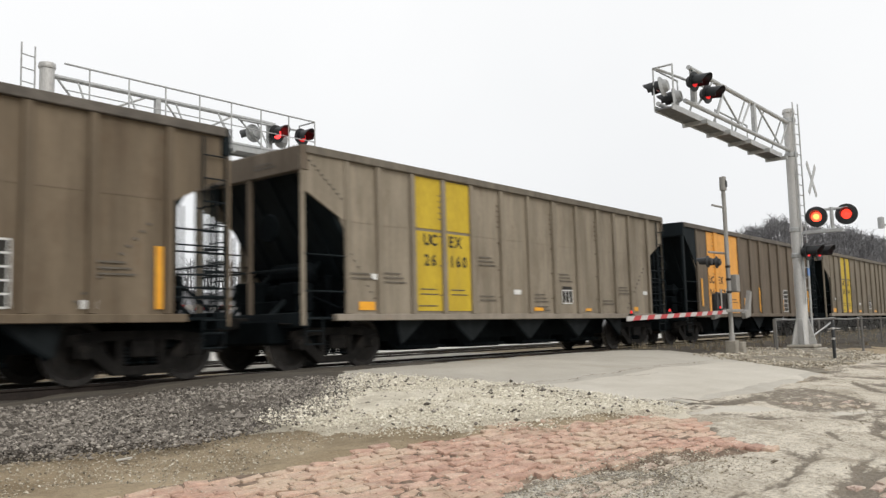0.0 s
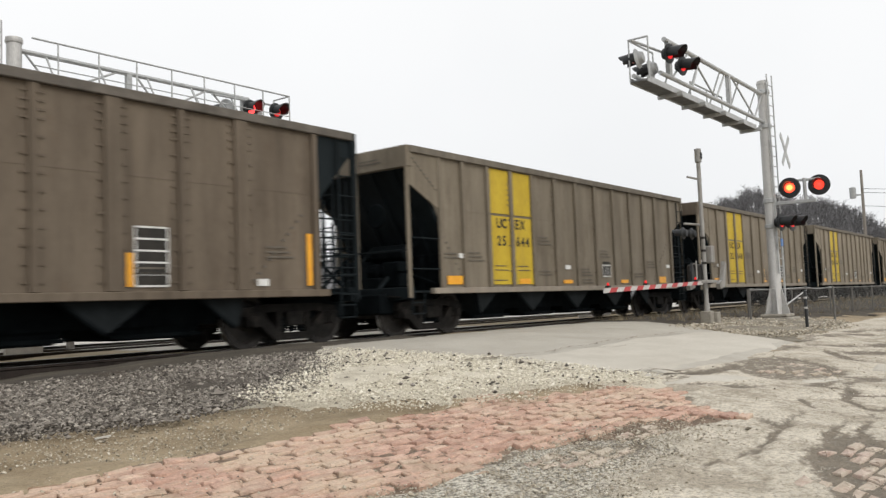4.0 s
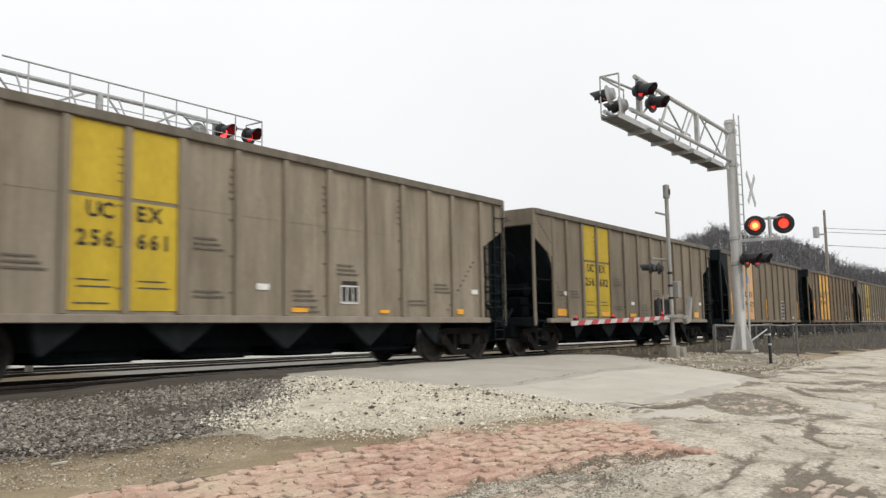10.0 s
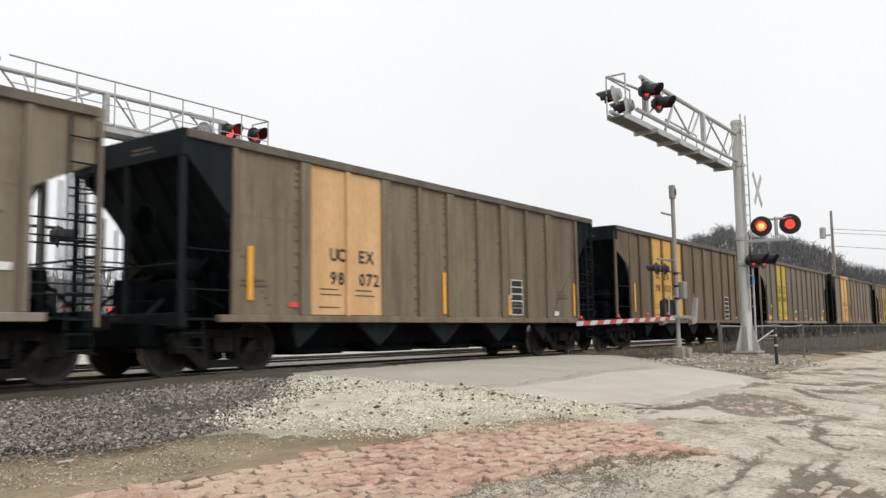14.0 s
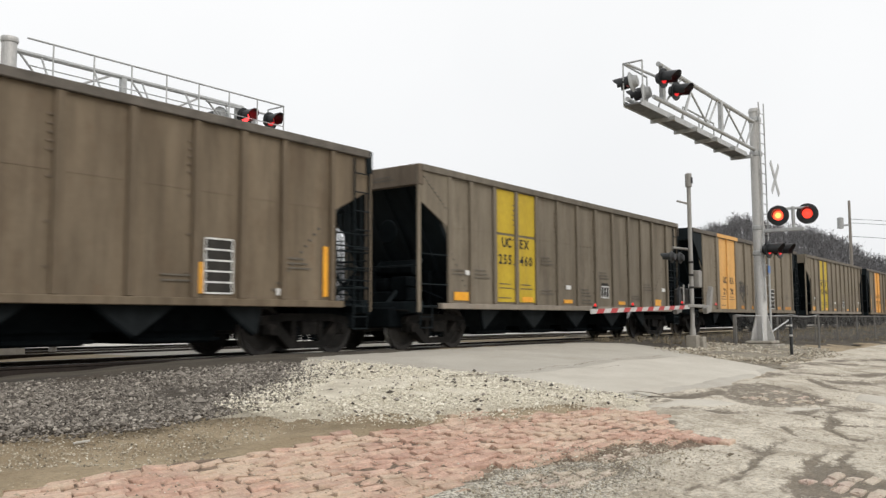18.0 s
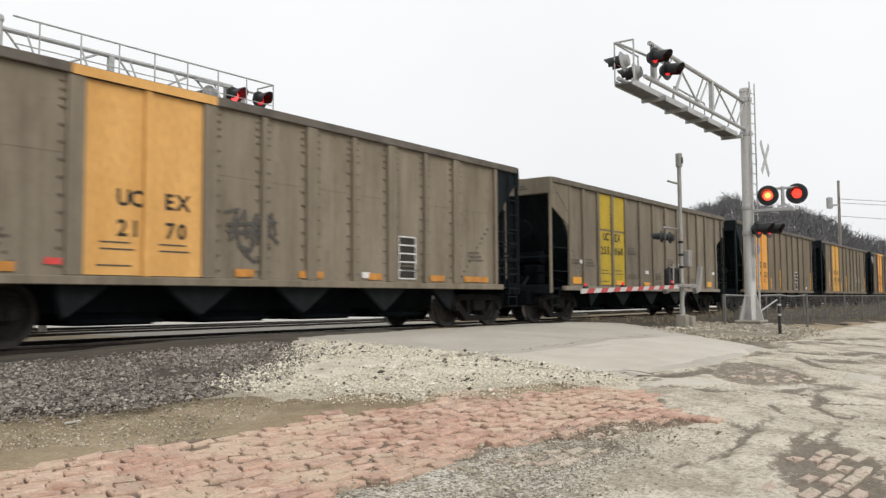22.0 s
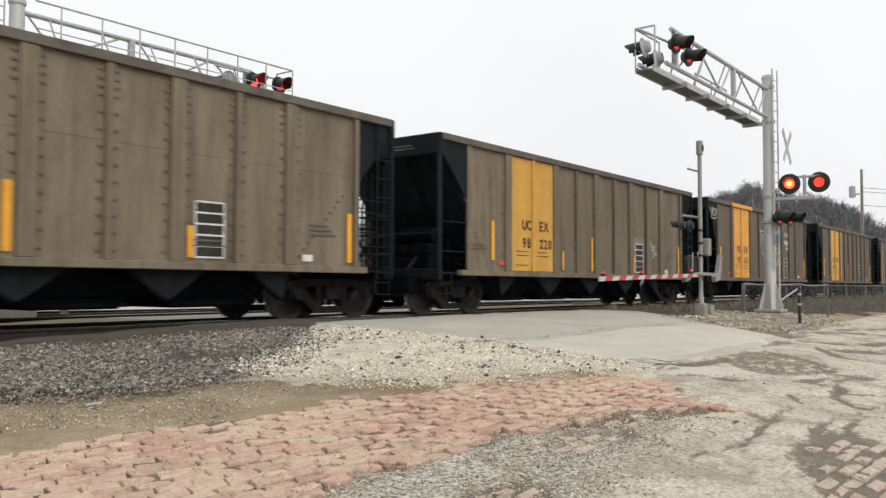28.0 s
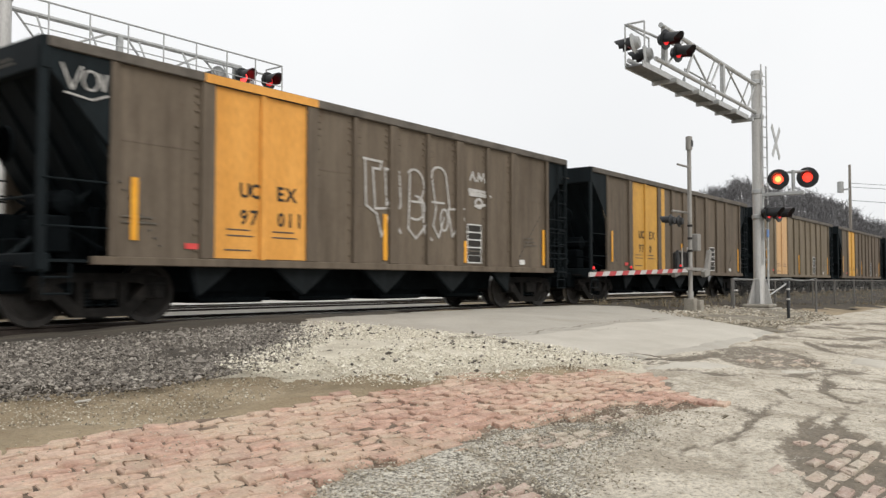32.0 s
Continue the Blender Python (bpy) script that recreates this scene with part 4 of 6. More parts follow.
strip("ramp_crack", [(10.4, 6.87), (11.25, 6.83), (12.7, 6.93), (15.1, 7.1), (17.6, 6.96)], 0.035, "mud", "thin dark crack across the ramp", 1, 0.056)
strip("ramp_crack", [(12.3, 6.7), (13.1, 6.5), (13.9, 6.42)], 0.025, "mud", "hairline crack in the ramp", 2, 0.056)
# This strip also draws the shading in holes along the ramp's foot.
strip("ramp_edge", [(9.55, 7.3), (9.8, 6.95), (9.72, 6.55), (9.66, 5.9), (9.8, 5.35), (10.3, 4.92), (10.8, 4.72), (10.75, 4.3)], 0.09, "mud", "broken muddy edge of the ramp, shading of its holes drawn in", 3, 0.04)
strip("ramp_edge", [(9.15, 6.85), (9.5, 6.7), (9.9, 6.6)], 0.13, "mud", "dark broken corner of the ramp", 18, 0.095, 0.4)
strip("ramp_edge", [(9.85, 6.62), (9.62, 6.1), (9.42, 5.6), (9.5, 5.2)], 0.07, "mud", "dark edge between ramp and limestone", 19, 0.09, 0.5)
# The next two strips draw the shadow under the ramp's raised edge.
strip("ramp_edge", [(9.6, 5.12), (9.85, 5.02), (10.3, 4.72), (10.2, 4.35), (10.05, 4.22)], 0.1, "mud", "shadow line under the broken ramp edge", 15, 0.052, 0.4)
strip("ramp_edge", [(10.75, 4.85), (10.72, 4.5), (10.95, 4.28), (11.3, 4.15)], 0.1, "mud", "shadow line under the broken ramp edge", 16, 0.052, 0.4)
for seed, scrap in enumerate(([(10.05, 4.15), (10.5, 4.2), (11.0, 3.95), (11.05, 3.45), (10.35, 3.6)], [(11.3, 3.1), (11.6, 2.95), (12.1, 2.72), (12.3, 2.6), (11.9, 2.62), (11.2, 2.92)], [(13.3, 2.6), (14.2, 2.7), (14.4, 2.2), (13.2, 2.1)])):
    patch("pale_slab", scrap, 0.04, 0.05, 0.1, "apron", "pale scrap of old asphalt", 0.05, 0.004, 31 + seed, "road", 0.02)

# ---- track ----
def rail_shape(bm, x0, x1):
    slab(bm, [(-0.075, 0), (0.075, 0), (0.075, 0.012), (0.012, 0.03), (0.012, 0.125), (0.036, 0.14), (0.036, 0.171), (-0.036, 0.171), (-0.036, 0.14), (-0.012, 0.125), (-0.012, 0.03), (-0.075, 0.012)], "x", x0, x1)


track = thing("railway_track", "rusty steel rails on creosoted ties across the road", "track", kind="structure", at=(0, TRACK, RAIL))
for side in (-0.7525, 0.7525):
    part("rail", shape(rail_shape, -140, 420), "rail", track, "rusty steel rail", (0, side, -0.172))
    part("rail_head", shape(box, -140, 420, side - 0.033, side + 0.033, -0.004, 0.0015), "rail_top", track, "polished running surface of the rail")
tie = mesh_of(shape(box, -0.115, 0.115, -1.3, 1.3, -0.36, -0.172, 0.012), "tie", "tie")
for i in range(-40, 130):
    x = i * 0.52
    if not 9.2 < x < 20.4:
        part("tie", tie, None, track, "", pose(x + random.uniform(-0.02, 0.02), random.uniform(-0.03, 0.03), 0, 0, 0, random.uniform(-0.8, 0.8)))
second = thing("railway_track", "second rusty railway track beyond the train", "track", kind="structure", at=(0, TRACK + 4.3, RAIL))
for side in (-0.7525, 0.7525):
    part("rail", shape(rail_shape, -140, 420), "rail", second, "rusty steel rail", (0, side, -0.172))
    part("rail_head", shape(box, -140, 420, side - 0.033, side + 0.033, -0.004, 0.0015), "rail_top", second, "polished running surface of the rail")
for i in range(-20, 100):
    x = i * 0.52
    if not 9.2 < x < 20.4:
        part("tie", tie, None, second, "", pose(x, random.uniform(-0.03, 0.03), 0, 0, 0, random.uniform(-0.8, 0.8)))


# ---- the train ----
PITCH, SPAN, HALF = 16.18, 7.35, 1.58  # car spacing, half length, half width
TOP, SIDE_TOP, SIDE_LOW, SILL = 3.93, 3.78, 0.95, 0.85
WHEELBASE, BOGIE, RADIUS = 1.83, 6.1, 0.457
CARS = {  # car: style, body paint, stripe paint, numbers
    -1: ("b", "taupe_warm", "orange", "97", "114"), 0: ("t", "rusty", "orange", "98", "207"), 1: ("y", "taupe_light", "yellow", "26", "160"),
    2: ("b", "taupe_dark", "orange", "94", "152"), 3: ("y", "taupe_dull", "yellow", "25", "644"), 4: ("y", "taupe", "yellow", "22", "448"),
    5: ("y", "taupe_light", "yellow", "256", "661"), 6: ("y", "taupe", "yellow", "256", "682"), 7: ("b", "taupe_warm", "pale", "98", "072"),
    8: ("t", "rusty", "amber", "98", "033"), 9: ("y", "taupe_dull", "yellow", "255", "460"), 10: ("b", "taupe", "peach", "21", "70"),
    11: ("y", "taupe", "yellow", "255", "068"), 12: ("b", "taupe_warm", "orange", "97", "321"), 13: ("b", "taupe_warm", "amber", "98", "220"),
    14: ("b", "taupe_dark", "orange", "97", "011"), 15: ("b", "taupe_dark", "amber", "97", "0"), 16: ("b", "taupe_warm", "pale", "98", ""),
    17: ("b", "taupe_dark", "amber", "97", ""), 18: ("b", "taupe_warm", "orange", "98", ""), 19: ("b", "taupe_warm", "pale", "98", ""), 20: ("b", "taupe_warm", "orange", "97", ""),
}
POSTS = {"y": [-5.39, -4.41, -3.43, -2.45, -1.32, -0.2, 0.93, 2.06, 3.2, 4.14, 5.05], "b": [0, -1.15, 1.15, -2.3, 2.3, -3.45, 3.45, -4.6, 4.6]}
POSTS["t"] = POSTS["y"]
SHIFT = {7: -0.15, 10: -0.17, 12: 0.06, 13: 0.05, 14: 0.07}  # cars coupled a little short or long
LIB = {}


def shared(key, make, material, smooth=False):
    """One mesh for all alike parts of the train."""
    k = (key, material)
    if k not in LIB:
        LIB[k] = mesh_of(make() if callable(make) else make, key.split("|")[0], material, smooth)
    return LIB[k]


def wheel_profile():
    bm = bmesh.new()
    for s in (-1, 1):
        at = (0, s * 0.7525, 0)
        prof = [(0.06, -0.09), (0.13, -0.085), (0.15, -0.05), (0.33, -0.012), (0.385, -0.05), (RADIUS, -0.055), (RADIUS + 0.004, 0.055), (RADIUS + 0.028, 0.075), (RADIUS + 0.022, 0.095), (0.39, 0.085), (0.35, 0.03), (0.15, 0.06), (0.13, 0.09), (0.06, 0.09)]
        lathe(bm, [(r, h * -s * -1 if s < 0 else -h) for r, h in prof], 28, "y", at)
    rod(bm, (0, -1.05, 0), (0, 1.05, 0), 0.08, 12)
    return bm


def rim_profile():
    """The polished band on which a wheel rolls."""
    return shape(lathe, [(RADIUS - 0.02, -0.05), (RADIUS + 0.0035, -0.05), (RADIUS + 0.007, 0.05), (RADIUS - 0.02, 0.05)], 28, "y", (0, 0, 0), False)


def side_frame():
    """Cast side frame: arched top member, V-shaped lower member, spring pocket and journal boxes."""
    bm = bmesh.new()
    lo, hi = -0.09, 0.09
    slab(bm, [(-1.12, 0.1), (-1.05, 0.24), (-0.6, 0.3), (0.6, 0.3), (1.05, 0.24), (1.12, 0.1), (0.95, 0.08), (0.55, 0.16), (-0.55, 0.16), (-0.95, 0.08)], "y", lo, hi)
    slab(bm, [(-0.98, 0.1), (-0.72, 0.14), (-0.34, -0.22), (0.34, -0.22), (0.72, 0.14), (0.98, 0.1), (0.44, -0.35), (-0.44, -0.35)], "y", lo, hi)
    for x in (-0.34, 0.34):
        box(bm, x - 0.06, x + 0.06, lo, hi, -0.24, 0.2)
    for x in (-WHEELBASE / 2, WHEELBASE / 2):
        box(bm, x - 0.14, x + 0.14, lo - 0.03, hi, -0.1, 0.16, 0.02)
        lathe(bm, [(0.1, -0.17), (0.1, 0.0)], 12, "y", (x, 0, 0.0))
    return bm


def spring():
    return shape(lathe, [(0.02, -0.21)] + [(0.085 if i % 2 else 0.062, -0.21 + i * 0.026) for i in range(1, 11)] + [(0.02, 0.07)], 10, "z")


def build_truck(car, x):
    tr = part("truck", shared("bolster", lambda: shape(box, -0.2, 0.2, -1.15, 1.15, -0.1, 0.16, 0.02), "cast"), None, car, "dark cast-steel freight truck", (x, 0, RADIUS - BODY))
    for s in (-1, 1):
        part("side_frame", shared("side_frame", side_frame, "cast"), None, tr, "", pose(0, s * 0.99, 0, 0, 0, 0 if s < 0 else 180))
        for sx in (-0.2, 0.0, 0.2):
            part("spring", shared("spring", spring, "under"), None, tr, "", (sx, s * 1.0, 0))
    for i, w in enumerate((-WHEELBASE / 2, WHEELBASE / 2)):
        ws = part("wheelset", shared("wheelset", wheel_profile, "wheel", True), None, tr, "steel wheelset with brown plates", (w, 0, 0))
        WHEELS[i].append(ws)
        for s in (-1, 1):
            part("tread", shared("tread", rim_profile, "tread", True), None, tr, "polished wheel tread", pose(w, s * 0.7525, 0, 0, 0, 0 if s < 0 else 180))
        (part("brake_beam", shared("brake_beam", lambda: shape(box, -0.05, 0.05, -0.7, 0.7, -0.1, 0.0, 0.01), "under"), None, tr, "", (w * 0.42, 0, 0)))


WHEELS, TRAIN = ([], []), {}


def bay_shape():
    bm = bmesh.new()
    slab(bm, [(-1.15, 0.64), (-0.84, 0.16), (-0.76, 0.04), (0.76, 0.04), (0.84, 0.16), (1.15, 0.64)], "y", -0.7, 0.7)
    return bm


def step_iron(bm):
    for x in (-SPAN + 0.1, -SPAN + 0.5):
        rod(bm, (x, 0, 0.9), (x, 0, 0.42), 0.016, 6)
    for z in (0.42, 0.65):
        rod(bm, (-SPAN + 0.1, 0, z), (-SPAN + 0.5, 0, z), 0.016, 6)


def build_car(k):
    style, paint, stripe, left, right = CARS[k]
    black_end = style == "b"
    words = {"y": "light taupe coal hopper with a yellow stripe", "t": "taupe coal hopper with wide amber stripes", "b": "brown black-ended coal hopper with %s stripe" % {"orange": "an orange", "amber": "an amber", "pale": "a faded orange", "peach": "a light orange"}.get(stripe, "a yellow")}[style]
    if paint == "taupe_dark":
        words = "soot-stained " + words
    extra = {14: ", white graffiti", 10: ", dark graffiti"}.get(k, "")
    car = thing("hopper_car", words + extra, "railway car", "cars of the coal train")
    TRAIN[k] = car
    P = lambda name, make, mat, label="", at=None, key=None, smooth=False: part(name, shared((key or name), make, mat, smooth), None, car, label, at)
    cut = 6.25
    end_paint = "black" if black_end else paint
    end_face = "black" if style != "y" else ("taupe_dark" if k in (1, 4, 9) else paint)
    for s in (-1, 1):
        turn = pose(0, 0, 0, 0, 0, 0 if s < 0 else 180)
        P("side_sheet", lambda: shape(box, -cut, cut, -HALF + 0.06, -HALF + 0.09, SIDE_LOW, SIDE_TOP), paint, "", turn)
        P("seam", lambda: shape(box, -cut, cut, -HALF + 0.0555, -HALF + 0.06, 2.655, 2.675), paint, "", turn)
        P("top_chord", lambda: shape(box, -SPAN + 0.1, SPAN - 0.1, -HALF - 0.03, -HALF + 0.14, SIDE_TOP, TOP, 0.012), "chord" if style != "y" else "dusted", "coal-dusted top chord", turn)
        P("side_sill", lambda: shape(box, -6.55, 6.55, -HALF - 0.015, -HALF + 0.12, SILL - 0.025, SIDE_LOW, 0.01), paint if style != "y" else "sill", "dusty side sill", turn)
        for x in POSTS[style] + [-cut, cut]:
            wide = 0.065 if style != "b" else (0.13 if abs(x) in (0, 2.3, 4.6) else 0.06)
            wide = 0.06 if abs(x) == cut else wide
            mat = paint
            if s < 0 and style == "b" and (x == -3.45 or (k == 2 and x == -4.6)):
                mat = stripe
            P("side_post", lambda: shape(box, -wide, wide, -HALF - 0.01, -HALF + 0.06, SIDE_LOW, SIDE_TOP, 0.012), mat, "", turn @ pose(x, 0, 0), "side_post|%.3f" % wide)
            if abs(x) < cut:
                # rivet heads along the post
                def rivets():
                    bm = bmesh.new()
                    for i in range(22):
                        z = SIDE_LOW + 0.12 + i * 0.123
                        if style == "b" and (i % 2 == 0 or i > 17):
                            for e in ((-wide - 0.06,) if x == -4.6 else (wide + 0.06,) if x == -2.3 else (-wide - 0.06, wide + 0.06)):
                                box(bm, e - 0.036, e + 0.036, -HALF + 0.036, -HALF + 0.06, z, z + 0.03)
                        elif style != "b" and (14 < i < 20 or i in (2, 7, 12)):
                            box(bm, -wide - 0.08, -wide - 0.02, -HALF + 0.036, -HALF + 0.06, z, z + 0.03)
                    return bm
                if s < 0 and (x != -3.45 if style == "b" else x in (-3.43, -1.32, 0.93, 3.2)):
                    tagged(P("rivet_strip", rivets, "taupe_dark", "", pose(x, 0, 0), "rivet_strip|%s%.3f%s" % (style == "b", wide, x if x in (-4.6, -2.3) else "")), kind="stuff")
    # stripe plates on the side that shows
    edges = {"y": [(-4.41, -3.43), (-3.43, -2.45)], "b": [(-4.6, -3.45), (-3.45, -2.3)], "t": [(-4.41, -3.43), (-3.43, -2.45), (-2.45, -1.47)]}[style]
    if k == 2:
        edges = [(-5.35, -4.53)] + edges
    if k == 15:
        edges = edges + [(-2.3, -1.7)]
    for a, b in edges:
        w = 0.067 if style != "b" else 0.065
        w0, w1 = (0.132 if abs(a) in (2.3, 4.6) and style == "b" else w), (0.132 if abs(b) in (2.3, 4.6) and style == "b" else w)
        for z0, z1 in ((SIDE_LOW + 0.06, 2.64), (2.7, SIDE_TOP - 0.02)) if style != "b" else ((SIDE_LOW + 0.02, SIDE_TOP - 0.01),):
            P("stripe_panel", lambda: shape(box, a + w0, b - w1, -HALF + 0.044, -HALF + 0.056, z0, z1), stripe, "painted stripe panel", None, "stripe_panel|%.2f%.2f%.2f" % (a, b, z0))
    if k in (10, 14):
        a, b = edges[0][0] - 0.1, edges[-1][1] + 0.1
        P("chord_paint", lambda: shape(box, a, b, -HALF - 0.034, -HALF - 0.028, SIDE_TOP - 0.002, TOP - 0.01), stripe, "stripe paint carried over the top chord", None, "chord_paint|%.2f%.2f" % (a, b))
    # marks
    y = -HALF + 0.04
    tx, tz, sz = (-4.08, (2.36, 1.94), 0.23) if style != "b" else (-3.95, (2.0, 1.55), 0.24)
    if k == 2:
        tx = -5.25
    for txt, x, z in (("UC", tx, tz[0]), ("EX", tx + 0.82, tz[0]), (left, tx + (-0.14 if len(left) > 2 else 0.02), tz[1]), (right, tx + 0.84, tz[1])):
        for i, ch in enumerate(txt if k < 16 else ""):
            key = ("letter|" + ch, sz)
            if key not in LIB:
                LIB[key] = lettering(ch, sz, "letter")
            part("letter", LIB[key], None, car, "", (x + i * 0.215, y, z))
    def bars(rows, w, h, gap):
        bm = bmesh.new()
        for i in range(rows):
            box(bm, 0, w * (1 - 0.13 * ((i * 7) % 3)), y - 0.004, y, i * gap, i * gap + h)
        return bm
    small = [(-4.2, 1.34, 2), (-3.22, 1.34, 2), (-4.25, 1.1, 1)] + ([(-5.25, 1.55, 3), (-2.2, 2.02, 3), (-2.2, 1.24, 2), (0.0, 1.23, 3), (0.05, 1.02, 2), (1.15, 1.76, 3), (4.34, 1.5, 3), (-6.2, 1.6, 2), (3.4, 1.2, 2)] if style == "y" else [(5.1, 1.5, 3), (-6.1, 1.45, 2), (2.6, 1.2, 2)])
    for x, z, rows in small:
        if abs(x + 3.75) > 0.6:
            P("stencil", lambda: bars(rows, 0.62, 0.028, 0.085), "stencil", "", (x, 0, z), "stencil|%d" % rows)
        else:
            P("stencil", lambda: bars(rows, 0.56, 0.022, 0.1), "spray", "", (x, 0, z), "stencil|small%d" % rows)
    def frame_box(w, h, cols, rows):
        bm = bmesh.new()
        for i in range(cols + 1):
            box(bm, i * w / cols - 0.014, i * w / cols + 0.014, y - 0.003, y, 0, h)
        for i in range(rows + 1):
            box(bm, 0, w, y - 0.004, y - 0.001, i * h / rows - 0.014, i * h / rows + 0.014)
        return bm
    if style == "y":
        P("stencil_plate", lambda: shape(box, 0.03, 0.47, y - 0.002, y + 0.002, 0.03, 0.42), "letter", "", (1.27, 0, 1.22), "stencil_plate|a")
        tagged(P("stencil_box", lambda: frame_box(0.5, 0.33, 3, 1), "white", "white-lined inspection stencil", (1.26, 0, 1.21), "stencil_box|a"), kind="stuff")
        for x, z in ((-0.88, 1.4), (-5.62, 1.6), (5.8, 1.5)):
            P("white_mark", lambda: shape(box, 0, 0.29, y - 0.003, y, 0, 0.11), "white", "", (x, 0, z), "white_mark|a")
        if k in (1, 4, 5):
            spots = ((-5.95, 0.42, 0.16), (-0.05, 0.4, 0.08), (2.42, 0.3, 0.07), (5.2, 0.25, 0.12))
        else:
            spots = ((-6.05, 0.55, 0.19), (-3.15, 0.5, 0.13), (-1.0, 0.49, 0.1), (2.42, 0.47, 0.1), (5.21, 0.5, 0.2))
        for x, w, hh in spots:
            P("reflector", lambda: shape(box, 0, w, y - 0.006, y, 0, hh), "reflector", "orange reflector patch", (x, 0, 1.02), "reflector|%.2f%.2f" % (w, hh))
    else:
        bx = {10: 2.55, 8: 3.4, 0: 3.4}.get(k, 2.64)
        if k == 13:
            P("cleaned_patch", lambda: shape(box, -0.1, 0.62, y + 0.003, y + 0.008, 0.0, 1.08), "sill", "pale cleaned patch round the stencil", (bx, 0, 1.03), "cleaned_patch")
        P("stencil_plate", lambda: shape(box, 0.0, 0.55, y - 0.002, y + 0.002, 0.0, 0.88), "letter", "", (bx, 0, 1.03), "stencil_plate|b")
        tagged(P("stencil_box", lambda: frame_box(0.55, 0.88, 1, 5), "white", "white-lined inspection stencil", (bx, 0, 1.03), "stencil_box|b"), kind="stuff")
        if k == 10:
            for x, w in ((-6.0, 0.6), (-1.75, 0.4), (-0.3, 0.62), (1.6, 0.4), (3.62, 0.52), (4.92, 1.0)):
                P("reflector", lambda: shape(box, 0, w, y - 0.006, y, 0, 0.13), "old_reflector", "dirty orange reflector patch", (x, 0, 0.99), "reflector|l%.2f" % w)
        else:
            for x, zz in ((-5.95 if k != 13 else -5.3, 1.2), (-0.3, 1.02), (6.03, 1.02)):
                P("reflector", lambda: shape(box, 0, 0.12, y - 0.006, y, 0, 0.93), "reflector", "upright orange reflector bar", (x, 0, zz), "reflector|v")
            P("reflector", lambda: shape(box, 0, 0.1, y - 0.006, y, 0, 0.5), "reflector", "upright orange reflector bar", (bx - 0.14, 0, 1.02), "reflector|w")
        if k in (12, 13, 2, 17):
            P("reflector", lambda: shape(box, 0, 0.1, y - 0.006, y, 0, 0.5), "reflector", "upright orange reflector bar", (-1.95, 0, 1.02), "reflector|w")
        P("white_mark", lambda: shape(box, 0, 0.24, y - 0.003, y, 0, 0.12), "white", "", (1.4 if k == 10 else 4.9, 0, 1.02), "white_mark|b")
        P("red_mark", lambda: shape(box, 0, 0.24, y - 0.003, y, 0, 0.09), "redmark", "", (-5.0, 0, 1.1), "red_mark")
    if k == 4:
        for x in (-0.12, 0.1):
            P("upright_mark", lambda: shape(box, 0, 0.09, y - 0.003, y, 0.6, 1.3), "sill", "pale worn upright mark", (x - 0.03, 0, 1.0), "upright_mark|a")
            P("reflector", lambda: shape(box, 0, 0.09, y - 0.003, y, 0, 0.58), "pale", "faded orange upright mark", (x - 0.03, 0, 1.0), "upright_mark|b")
        P("stencil_plate", lambda: shape(box, 0, 0.6, y - 0.002, y + 0.002, 0, 0.5), "letter", "", (2.24, 0, 1.23), "stencil_plate|c")
        tagged(P("stencil_box", lambda: frame_box(0.6, 0.5, 3, 4), "white", "white-lined inspection stencil", (2.24, 0, 1.23), "stencil_box|c"), kind="stuff")
    # slanting line of rivet heads on the last panel

    def slant():
        bm = bmesh.new()
        for i in range(11):
            cx, cz = 4.85 + i * 0.108, 1.12 + i * 0.115
            box(bm, cx - 0.03, cx + 0.03, -HALF + 0.042, -HALF + 0.06, cz - 0.018, cz + 0.018)
        return bm
    tagged(P("rivet_strip", slant, "chord", "", None, "rivet_strip|slant"), kind="stuff")

    def slant_front():
        bm = bmesh.new()
        for i in range(9):
            cx, cz = -6.12 + i * 0.085, 2.05 - i * 0.115
            box(bm, cx - 0.024, cx + 0.024, -HALF + 0.042, -HALF + 0.064, cz - 0.014, cz + 0.014)
            if style != "b":
                cx, cz = -7.15 + i * 0.095, 3.66 - i * 0.075
                box(bm, cx - 0.024, cx + 0.024, -HALF, -HALF + 0.022, cz - 0.014, cz + 0.014)
        return bm
    tagged(P("rivet_strip", slant_front, "chord", "", None, "rivet_strip|front" + style), kind="stuff")
    # ends
    for s in (-1, 1):
        turn = pose(0, 0, 0, 0, 0, 0 if s < 0 else 180)
        def slope():
            bm = bmesh.new()
            slab(bm, [(-SPAN + 0.2, TOP - 0.06), (-SPAN + 0.15, TOP - 0.2), (-5.35, 0.95), (-5.3, 1.05)], "y", -HALF + 0.1, HALF - 0.1)
            return bm
        for yy in (-0.95, -0.32, 0.32, 0.95):
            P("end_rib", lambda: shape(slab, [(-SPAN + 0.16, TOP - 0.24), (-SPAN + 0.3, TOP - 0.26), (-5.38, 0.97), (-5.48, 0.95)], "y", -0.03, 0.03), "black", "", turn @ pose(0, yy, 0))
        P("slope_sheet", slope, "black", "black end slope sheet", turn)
        P("end_chord", lambda: shape(box, -SPAN, -SPAN + 0.16, -HALF, HALF, SIDE_TOP - 0.3, TOP, 0.012), end_face, "", turn, "end_chord")
        P("end_mark", lambda: bars(2, 0.62, 0.03, 0.07), "stencil", "", turn @ pose(-SPAN - 0.006, -0.25, 3.62, 0, 0, -90) @ pose(0, HALF - 0.04, 0), "end_mark")
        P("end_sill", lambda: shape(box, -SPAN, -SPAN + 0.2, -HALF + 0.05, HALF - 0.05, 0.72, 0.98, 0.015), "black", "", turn)
